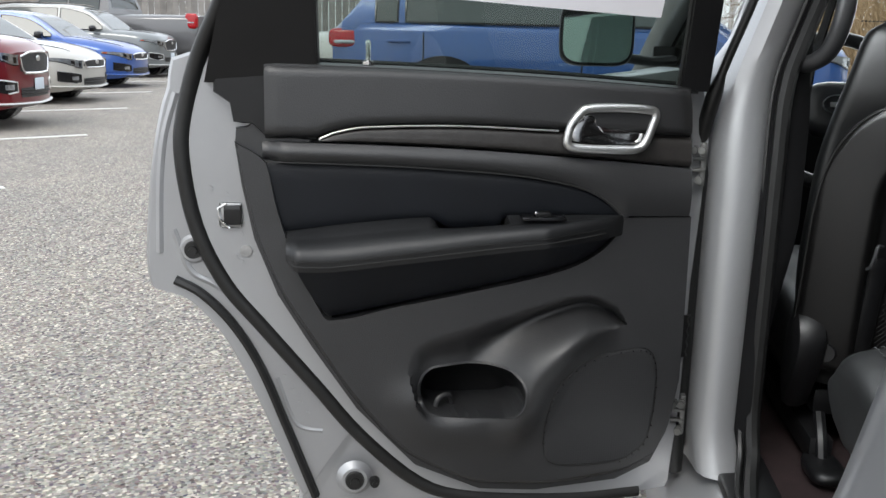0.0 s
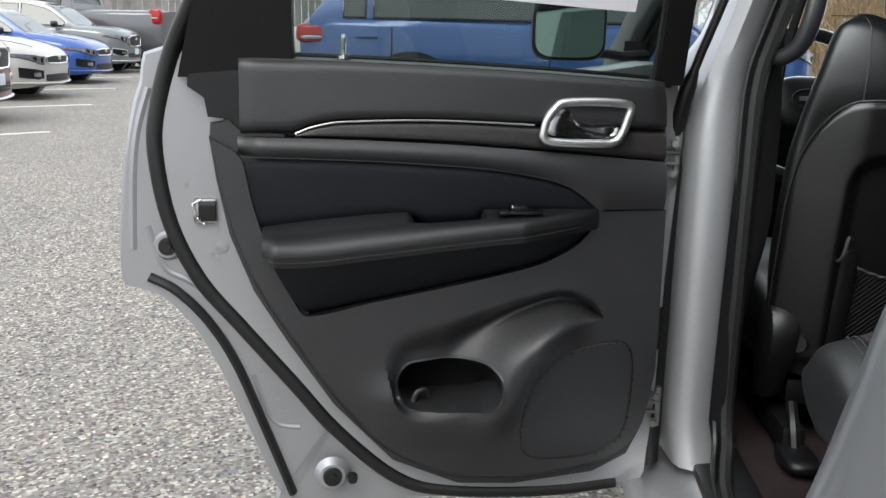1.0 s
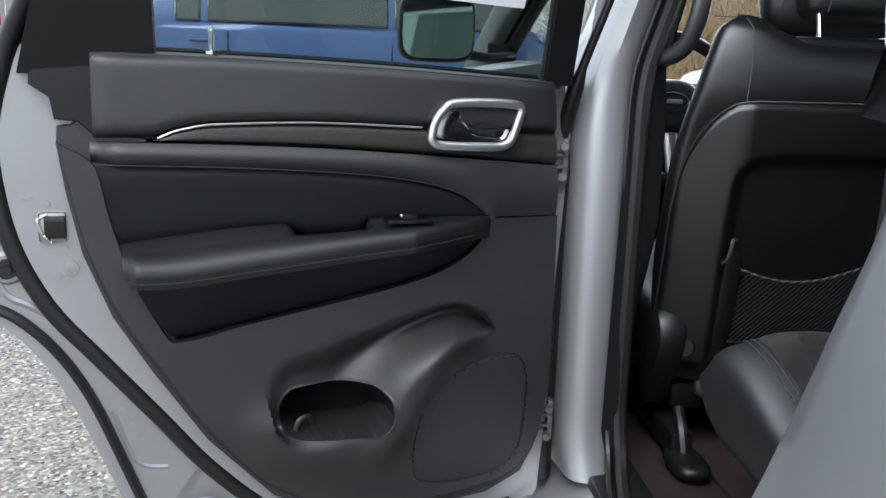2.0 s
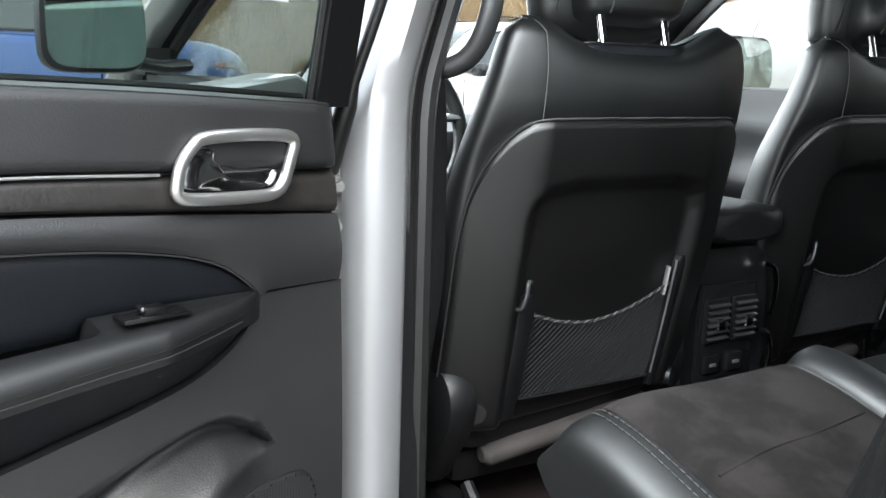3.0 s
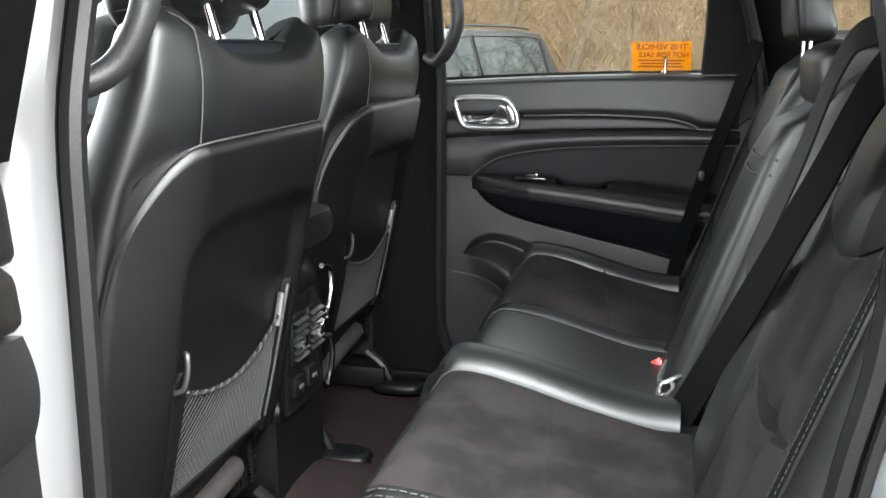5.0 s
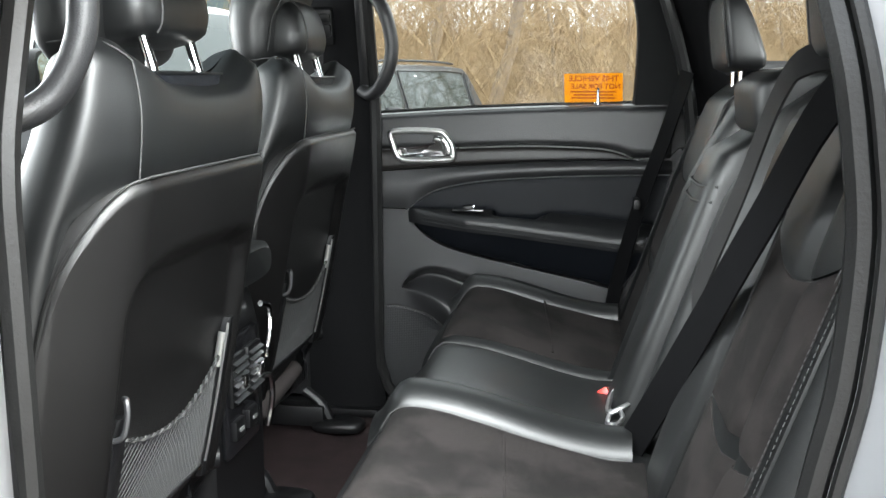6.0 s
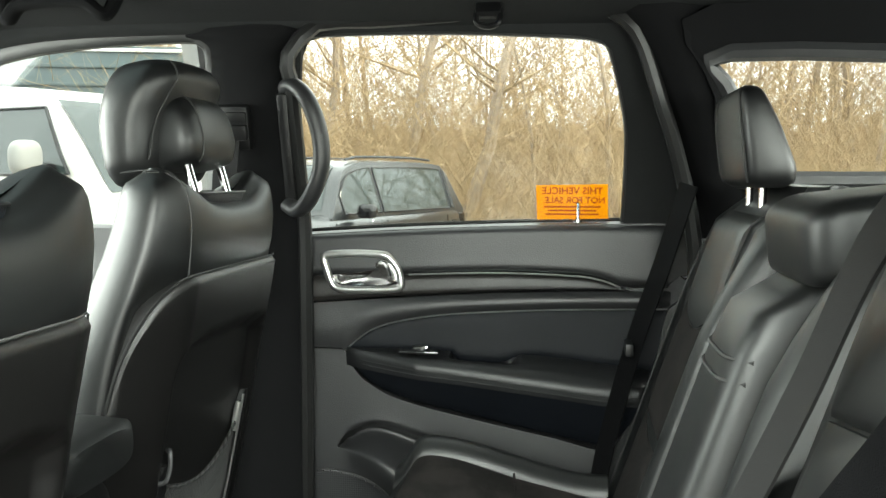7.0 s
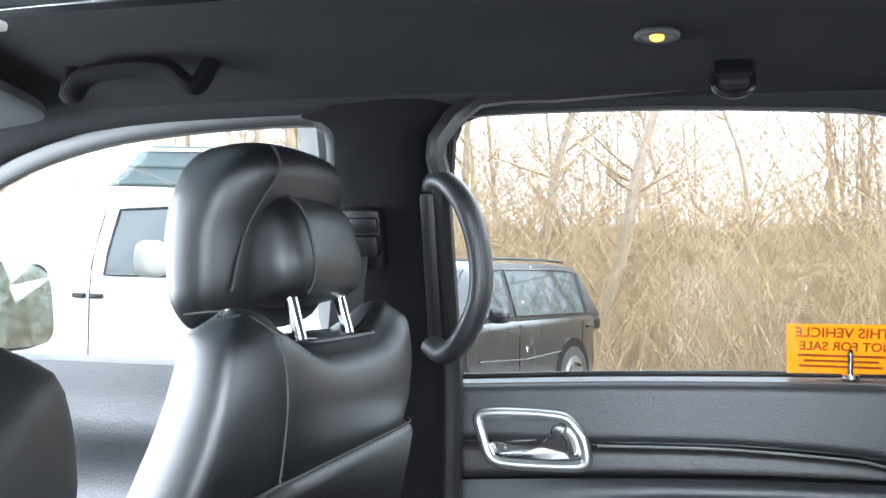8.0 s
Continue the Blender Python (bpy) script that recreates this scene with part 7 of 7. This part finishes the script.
        # wheels
        for wx in sp["wheels"]:
            R = sp["R"]
            bm = bmesh.new()
            cyl(bm, (wx, sy * (W - 0.10), R + 0.02), R + 0.065, 0.215, (0, 1, 0), 36)
            part("wheel_arch", bm, GLOSS_BLACK, root)
            bm = bmesh.new()
            tube(bm, [(wx, sy * (W - 0.215), R), (wx, sy * (W - 0.20), R), (wx, sy * (W - 0.01), R), (wx, sy * (W + 0.018), R)], R, 36, radii=[R * 0.9, R, R, R * 0.93])
            wh = part("wheel", bm, TYRE, root, "black tyre on alloy rim")
            bm = bmesh.new()
            tube(bm, [(wx, sy * (W + 0.010), R), (wx, sy * (W + 0.022), R)], R * 0.68, 30, radii=[R * 0.70, R * 0.64])
            part("rim", bm, ALLOY, wh)
            for k in range(5):
                a = 2 * math.pi * k / 5
                bm = bmesh.new()
                tube(bm, [(wx + math.cos(a + d) * R * 0.42, sy * (W + 0.024), R + math.sin(a + d) * R * 0.42) for d in np.linspace(-0.35, 0.35, 5)], R * 0.12, 6, flat=0.3)
                part("rim_gap", bm, GLOSS_BLACK, wh)
    # bumper face, pale chin, grille, bumper opening, plate
    patch("bumper_face", [[(-W * 0.80, fb(0) + 0.01), (W * 0.80, fb(0) + 0.01)], [(-W * 0.80, fw(0) - drop), (0.0, ft(0) - drop + 0.008), (W * 0.80, fw(0) - drop)]], body_mat, root, 0.002)
    bm = bmesh.new()
    zch = fb(0.1) + 0.05
    tube(bm, [nose(y * W, zch + 0.02 * abs(y), 0.004) for y in np.linspace(-0.985, 0.985, 31)], 0.028, 8, flat=0.6)
    part("chin_trim", bm, SATIN if kind != "sedan" else body_mat, root, "pale silver chin trim" if kind != "sedan" else "")
    zg = sp["body"][0][2] - (0.035 if kind == "sedan" else 0.10)
    gw, gh = (0.46, 0.062) if kind == "sedan" else (0.47, 0.125)
    lower, upper = [(-W * (gw - 0.10), zg - gh), (0.0, zg - gh), (W * (gw - 0.10), zg - gh)], [(-W * gw, zg + gh * 0.6), (0.0, zg + gh), (W * gw, zg + gh * 0.6)]
    lower = [(y * gw / (gw - 0.10), z + (0.02 if y else 0.0)) for y, z in lower]
    gl = patch("grille", [lower, upper], GRILLE, root, 0.006, "black mesh grille with bright surround")
    rim = [(-W * gw, zg + gh * 0.55), (-W * gw * 0.6, zg + gh * 0.92), (0.0, zg + gh), (W * gw * 0.6, zg + gh * 0.92), (W * gw, zg + gh * 0.55), (W * gw * 0.94, zg - gh * 0.5), (W * gw * 0.80, zg - gh), (0.0, zg - gh * 1.05), (-W * gw * 0.80, zg - gh), (-W * gw * 0.94, zg - gh * 0.5)]
    outline_bar("grille_surround", rim, 0.016 if kind != "sedan" else 0.012, CHROME, gl, 0.010)
    bm = bmesh.new()
    pillow(bm, nose(0.0, zg + gh * 0.35, 0.014), (0.010, 0.062, 0.036), 2.2, 16, 8)
    part("badge", bm, SATIN, gl, "plain oval badge")
    zi = fb(0.1) + (0.14 if kind == "sedan" else 0.19)
    patch("lower_intake", [[(-W * 0.48, zi - 0.055), (0, zi - 0.06), (W * 0.48, zi - 0.055)], [(-W * 0.52, zi + 0.05), (0, zi + 0.06), (W * 0.52, zi + 0.05)]], GRILLE, root, 0.006)
    for dz in (-0.02, 0.02):
        bm = bmesh.new()
        tube(bm, [nose(y * W, zi + dz, 0.010) for y in np.linspace(-0.48, 0.48, 13)], 0.006, 5)
        part("intake_bar", bm, GLOSS_BLACK, root)
    if kind != "sedan":
        bm = bmesh.new()
        box(bm, (-0.012, 0, zi + 0.09), (0.014, 0.28, 0.14), 0.006)
        part("plate", bm, PLATE, root, "pale plate")
    bm = bmesh.new()
    box(bm, (L * 0.5, 0, 0.27), (L * 0.80, W * 2.0, 0.10), 0.03)
    part("rocker", bm, GLOSS_BLACK, root)
    return root


def cargo_van(m, body_mat, label):
    """Full-size van. Local frame as for the cars."""
    root = thing("cargo_van", label, "van", "parked cars", at=m)
    W, L, N = 0.95, 5.2, 0.50
    TOPZ = curve([(N, 0.90), (N + 0.04, 1.06), (N + 0.12, 1.16), (0.78, 1.26), (1.05, 1.62), (1.28, 1.88), (1.50, 1.96), (2.2, 2.02), (4.6, 2.01), (5.1, 1.96), (5.2, 1.86)])
    def side(x, z):
        plan = W * (1 - 0.30 * max(0, 1 - (x - N) / 0.55) ** 2.2 - 0.05 * max(0, 1 - (L - x) / 0.2) ** 2)
        return plan * (1 - 0.05 * smoothstep(0.8, 0.3, z) - 0.16 * smoothstep(1.30, 2.05, z) ** 1.2)
    bm = bmesh.new()
    rings = []
    for x in [N, N + 0.02, N + 0.05, N + 0.09, N + 0.14, N + 0.2, 0.78, 0.9, 1.05, 1.2, 1.28, 1.4, 1.5, 1.8, 2.2, 3.0, 4.0, 4.6, 5.0, 5.1, 5.17, 5.2]:
        t = TOPZ(x)
        b = 0.30 + 0.12 * max(0, 1 - (x - N) / 0.15)
        zs = [lerp(b, t - 0.06, k / 9) for k in range(10)]
        half = [(0.0, b)] + [(side(x, z), z) for z in zs] + [(side(x, t) * 0.93, t - 0.018), (side(x, t) * 0.75, t), (0.0, t + 0.012)]
        rings.append([(x, y, z) for y, z in half] + [(x, -y, z) for y, z in reversed(half[1:-1])])
    loft(bm, rings)
    part("body", bm, body_mat, root)
    bm = bmesh.new()
    grid(bm, lambda a, b: (lerp(0.80, 1.27, b), lerp(-1, 1, a) * side(1.0, 1.6) * 0.86, TOPZ(lerp(0.80, 1.27, b)) + 0.012), 10, 8)
    part("windscreen", bm, CAR_GLASS, root)
    for sy in (-1, 1):
        bm = bmesh.new()
        def pane(a, b):
            z = lerp(1.40, 1.83, b)
            xa = lerp(0.98, 1.30, b)
            x = lerp(xa, 1.86, a)
            return (x, sy * (side(x, z) + 0.006), z)
        grid(bm, pane, 12, 8)
        part("side_window", bm, CAR_GLASS, root, "pale reflective door window")
        bm = bmesh.new()
        tube(bm, [pane(a, 0) for a in np.linspace(0, 1, 8)] + [pane(1, b) for b in (0.33, 0.66, 1)] + [pane(a, 1) for a in np.linspace(0.9, 0, 8)] + [pane(0, b) for b in (0.66, 0.33)], 0.012, 6, closed=True)
        part("window_surround", bm, GLOSS_BLACK, root)
        for x, z in ((1.93, 1.26), (2.12, 1.26)):
            bm = bmesh.new()
            box(bm, (x, sy * (side(x, z) + 0.012), z), (0.13, 0.03, 0.035), 0.010)
            part("door_handle", bm, GLOSS_BLACK, root)
        for x in (0.86, 2.02, 3.25):
            bm = bmesh.new()
            tube(bm, [(x, sy * (side(x, z) + 0.001), z) for z in np.linspace(0.42, 1.25 if x < 1 else 1.86, 8)], 0.006, 5)
            part("door_gap", bm, GLOSS_BLACK, root)
        bm = bmesh.new()
        pillow(bm, (1.12, sy * (W + 0.20), 1.50), (0.07, 0.10, 0.11), 3.0, 18, 12)
        part("door_mirror", bm, PLATE_GREY, root, "large pale grey door mirror")
        bm = bmesh.new()
        tube(bm, [(1.12, sy * (W - 0.02), 1.44), (1.12, sy * (W + 0.16), 1.46)], 0.025, 8)
        part("mirror_arm", bm, GLOSS_BLACK, root)
        bm = bmesh.new()
        box(bm, (N + 0.12, sy * W * 0.66, 0.92), (0.20, 0.30, 0.17), 0.04, Matrix.Rotation(radians(-sy * 20), 4, "Z"))
        part("headlamp", bm, LENS, root)
        bm = bmesh.new()
        box(bm, (L - 0.02, sy * W * 0.88, 1.15), (0.08, 0.12, 0.42), 0.03)
        part("tail_lamp", bm, RED_LENS, root)
        for wx in (1.08, 4.2):
            bm = bmesh.new()
            cyl(bm, (wx, sy * (W - 0.12), 0.39), 0.45, 0.245, (0, 1, 0), 36)
            part("wheel_arch", bm, GLOSS_BLACK, root)
            bm = bmesh.new()
            tube(bm, [(wx, sy * (W - 0.23), 0.37), (wx, sy * (W - 0.21), 0.37), (wx, sy * (W - 0.01), 0.37), (wx, sy * (W + 0.012), 0.37)], 0.37, 36, radii=[0.33, 0.37, 0.37, 0.34])
            wh = part("wheel", bm, TYRE, root)
            bm = bmesh.new()
            tube(bm, [(wx, sy * (W + 0.008), 0.37), (wx, sy * (W + 0.018), 0.37)], 0.24, 28, radii=[0.24, 0.21])
            part("rim", bm, ALLOY, wh)
    bm = bmesh.new()
    box(bm, (N + 0.02, 0, 0.86), (0.10, W * 1.0, 0.22), 0.04)
    part("grille", bm, GLOSS_BLACK, root)
    bm = bmesh.new()
    box(bm, (N + 0.03, 0, 0.52), (0.14, W * 1.4, 0.20), 0.05)
    part("bumper", bm, GLOSS_BLACK, root)
    return root


def car_at(x, y, heading):
    """Nose at x, y on the ground; heading: degrees from +x of the direction the nose points."""
    return Matrix.Translation((x, y, ground_z(x, y))) @ Matrix.Rotation(radians(heading + 180), 4, "Z")


RED = paint("red_car_paint", (0.13, 0.004, 0.009))
WHITE = paint("pearl_white_paint", (0.62, 0.62, 0.60), 0.1)
PEARL = paint("warm_pearl_paint", (0.44, 0.43, 0.40), 0.2)
BLUE = paint("blue_car_paint", (0.010, 0.055, 0.20))
BLUE2 = paint("light_blue_paint", (0.025, 0.085, 0.32))
GREY = paint("grey_car_paint", (0.16, 0.175, 0.18))
BLACKP = paint("black_car_paint", (0.018, 0.020, 0.022))
PICKUP = paint("dark_grey_truck_paint", (0.10, 0.10, 0.105))
parked_car("suv", car_at(-7.36, 9.34, 10), RED, "dark red crossover with chrome grille, nose to the lane")
parked_car("sedan", car_at(-8.54, 13.2, 5), PEARL, "pearl white sedan, nose to the lane")
parked_car("sedan", car_at(-9.55, 17.2, 5), BLUE2, "bright blue sedan, nose to the lane")
parked_car("suv", car_at(-10.6, 21.3, 5), GREY, "grey crossover with pale roof", roof_mat=WHITE)
parked_car("pickup", car_at(-16.95, 23.9, 178) @ Matrix.Scale(1.12, 4), PICKUP, "dark grey pickup truck parked side on")
blue = parked_car("suv", Matrix.Translation((1.55, 7.9, 0.28)) @ Matrix.Rotation(radians(4 + 180), 4, "Z"), BLUE, "deep blue family car parked side on")
parked_car("suv", car_at(-4.6, 18.0, 200), BLACKP, "black car parked far behind the blue one")
parked_car("boxy", car_at(7.2, 3.15, 162), BLACKP, "black boxy off-roader before the woods", tail=False)
cargo_van(car_at(4.98, 1.44, 250), WHITE, "white windowless cargo van in front of a trailer")
parked_car("suv", car_at(2.5, 8.3, 192), WHITE, "white crossover parked nose to nose with the blue car")
parked_car("sedan", car_at(0.2, 9.4, -25), PEARL, "pearl sedan ahead of the bonnet")

# enclosed trailer
tr = thing("trailer", "dark teal enclosed trailer with ribbed top", "trailer", at=Matrix.Translation((14.7, 8.3, ground_z(14.7, 8.3))) @ Matrix.Rotation(radians(-74), 4, "Z"))
TRAILER = mat("dark_teal_panel", (0.06, 0.085, 0.09), 0.4, metal=0.2, stain=0.15, stain_scale=2)
bm = bmesh.new()
box(bm, (0, 0, 2.25), (4.6, 2.3, 3.3), 0.05)
part("trailer_box", bm, TRAILER, tr)
for k, z in enumerate((2.95, 3.25, 3.55, 3.82)):
    bm = bmesh.new()
    box(bm, (0, -1.17, z), (4.6, 0.04, 0.06), 0.01)
    part("rib", bm, SATIN if k == 3 else TRAILER, tr)
for x in (-1.0, 0.9):
    bm = bmesh.new()
    cyl(bm, (x, -1.05, 0.36), 0.36, 0.22, (0, 1, 0), 28)
    part("wheel", bm, TYRE, tr)

# ---------------------------------------------------------------- woods
BARK = mat("bare_tree_bark", (0.27, 0.215, 0.165), 0.95, grain=0.6, grain_scale=40, stain=0.35, stain_scale=3)
TWIG = mat("dry_twigs", (0.30, 0.218, 0.125), 0.95, stain=0.4, stain_scale=0.6)
SCRUB = mat("tall_dry_scrub", (0.31, 0.222, 0.125), 0.95, stain=0.4, stain_scale=0.5)
BRUSH = mat("dry_brush", (0.31, 0.235, 0.165), 1.0, grain=0.5, grain_scale=30, stain=0.5, stain_scale=2.5)
rng = random.Random(11)


def limb(bm, p, d, length, r, depth, seg=4):
    pts, radii = [p], [r]
    n = 5
    for i in range(n):
        d = (d + Vector((rng.uniform(-1, 1), rng.uniform(-1, 1), rng.uniform(-0.4, 0.8))) * 0.16).normalized()
        p = p + d * length / n
        pts.append(p)
        radii.append(r * (1 - 0.75 * (i + 1) / n))
    tube(bm, pts, r, seg, radii=radii, cap=False)
    if depth > 0:
        for k in range(rng.randint(3, 5)):
            i = rng.randint(1, n - 1)
            q = pts[i]
            dd = (d + Vector((rng.uniform(-1, 1), rng.uniform(-1, 1), rng.uniform(-0.2, 0.9))) * 0.9).normalized()
            limb(bm, q, dd, length * rng.uniform(0.35, 0.6), max(0.004, radii[i] * 0.5), depth - 1, 3)


for k in range(34):
    x, y = rng.uniform(14, 22), -12 + 34 * (k + rng.random()) / 34
    base = Vector((x, y, ground_z(x, y) - 0.1))
    t = thing("tree", rng.choice(["bare leafless tree with grey-brown bark at the wood's edge", "slim bare tree with forked limbs at the wood's edge"]), "tree", "bare trees")
    h, r = rng.uniform(7, 12), rng.choice([0.035, 0.05, 0.06, 0.08, 0.15])
    leanv = Vector((rng.uniform(-0.12, 0.12), rng.uniform(-0.30, 0.30), 1)).normalized()
    bm = bmesh.new()
    pts, radii = [], []
    for i in range(9):
        pts.append(base + leanv * h * i / 8 + Vector((math.sin(i * 1.3 + k) * 0.10, math.cos(i * 1.7 + k) * 0.16, 0)) * (i / 4))
        radii.append(r * (1 - 0.85 * i / 8))
    tube(bm, pts, r, 8, radii=radii, cap=False)
    part("trunk", bm, BARK, t)
    bm = bmesh.new()
    for i in range(20):
        j = rng.randint(1, 7)
        q = pts[j].lerp(pts[j + 1], rng.random())
        a = rng.uniform(0, 2 * math.pi)
        limb(bm, q, Vector((math.cos(a), math.sin(a), rng.uniform(0.2, 1.2))).normalized(), rng.uniform(1.0, 2.6), radii[j] * 0.30 + 0.005, 2)
    part("crown", bm, TWIG, t)


def scrub(name, count, xa, xb, ya, yb, lo, hi, r, material, label, category, up=0.9):
    """Uncountable thin stems and twigs in one object."""
    verts, faces = [], []
    for k in range(count):
        x, y = rng.uniform(xa, xb), rng.uniform(ya, yb)
        p = Vector((x, y, ground_z(x, y) + (rng.uniform(0.0, hi * 0.7) if k % 3 == 0 else 0.0)))
        a = rng.uniform(0, 2 * math.pi)
        d = Vector((math.cos(a) * 0.6, math.sin(a) * 0.8, rng.uniform(0.1, 1.0) + up * (k % 3 > 0))).normalized()
        ln = rng.uniform(lo, hi)
        n = 4
        rows = []
        for i in range(n + 1):
            rr = r * (1 - 0.8 * i / n)
            side = Vector((-d.y, d.x, 0.01)).normalized()
            nrm = side.cross(d)
            rows.append(len(verts))
            for q in range(3):
                b = 2.0944 * q
                verts.append(p + side * math.cos(b) * rr + nrm * math.sin(b) * rr)
            d = (d + Vector((rng.uniform(-1, 1), rng.uniform(-1, 1), rng.uniform(-0.7, 0.6))) * 0.30).normalized()
            p = p + d * ln / n
        for u, v in zip(rows, rows[1:]):
            for q in range(3):
                w = (q + 1) % 3
                faces.append((u + q, u + w, v + w, v + q))
    me = bpy.data.meshes.new(name)
    me.from_pydata(verts, [], faces)
    me.materials.append(material)
    return tagged(new(name, me), label, category, kind="stuff")


scrub("thicket", 17000, 13.0, 22, -15, 26, 0.8, 4.6, 0.0075, TWIG, "tangle of dry brown saplings and brambles", "undergrowth")
scrub("dry_scrub", 17000, 22, 36, -30, 50, 2.5, 10.0, 0.014, SCRUB, "tall dry brown scrub deeper in the woods", "scrub", up=1.6)
bm = bmesh.new()
for k in range(130):
    x, y = rng.uniform(24, 42), rng.uniform(-34, 60)
    base = Vector((x, y, ground_z(x, y)))
    h = rng.uniform(8, 14)
    r = rng.uniform(0.05, 0.16)
    lv = Vector((rng.uniform(-0.1, 0.1), rng.uniform(-0.15, 0.15), 1))
    tube(bm, [base + lv * h * i / 4 for i in range(5)], r, 5, radii=[r * (1 - 0.2 * i) for i in range(5)], cap=False)
    for i in range(9):
        a = rng.uniform(0, 2 * math.pi)
        limb(bm, base + lv * h * rng.uniform(0.2, 0.9), Vector((math.cos(a), math.sin(a), 0.9)).normalized(), rng.uniform(1.5, 4), 0.025, 1)
part("far_woods", bm, BARK, None, "bare brown woods behind the thicket", kind="stuff")
tagged(bpy.data.objects["far_woods"], category="woods")
# brush bank closing the distance on that side
bm = bmesh.new()
def fbk(a, b):
    y = lerp(-60, 90, a)
    top = 4.6 + 0.9 * noise.noise(Vector((y * 0.23, 0, 3))) + 1.2 * noise.noise(Vector((y * 1.9, 0, 7))) + 0.8 * noise.noise(Vector((y * 5.1, 0, 9)))
    return (44 + 4 * b + 1.5 * noise.noise(Vector((y * 0.5, b * 3, 0))), y, -1.6 + (top + 1.0) * b)
grid(bm, fbk, 700, 8)
part("backdrop", bm, BRUSH, None, "brown brushy bank behind the woods", kind="structure")
tagged(bpy.data.objects["backdrop"], category="brush bank")
# trees and fence far ahead
bm = bmesh.new()
for k in range(70):
    a = rng.uniform(-0.9, 0.75)
    dist = rng.uniform(45, 75)
    base = Vector((math.sin(a) * dist, math.cos(a) * dist, 0))
    h = rng.uniform(7, 14)
    tube(bm, [base + Vector((0, 0, h * i / 3)) for i in range(4)], 0.2, 5, radii=[0.22, 0.17, 0.1, 0.04], cap=False)
    for i in range(14):
        b = rng.uniform(0, 2 * math.pi)
        limb(bm, base + Vector((0, 0, h * rng.uniform(0.25, 0.95))), Vector((math.cos(b), math.sin(b), 0.9)).normalized(), rng.uniform(2, 5), 0.05, 1)
part("far_trees", bm, BARK, None, "bare trees beyond the car park", kind="stuff")
tagged(bpy.data.objects["far_trees"], category="trees")
scrub("brush_row", 9000, 8.0, 34, 28, 44, 1.5, 7.5, 0.022, SCRUB, "tall dry brush along the far edge of the car park", "brush", up=1.6)
fe = thing("fence", "long grey board fence beyond the parked cars", "fence")
FENCE = mat("weathered_fence_board", (0.20, 0.19, 0.18), 0.9, grain=0.5, grain_scale=60, stain=0.3, stain_scale=2, vary=0.2)
for k in range(120):
    x = -34 + k * 0.30
    y = 37.5 - 0.10 * x
    bm = bmesh.new()
    box(bm, (x, y, ground_z(x, y) + 1.7), (0.27, 0.03, 3.4), 0.0)
    part("board", bm, FENCE, fe, smooth=False)
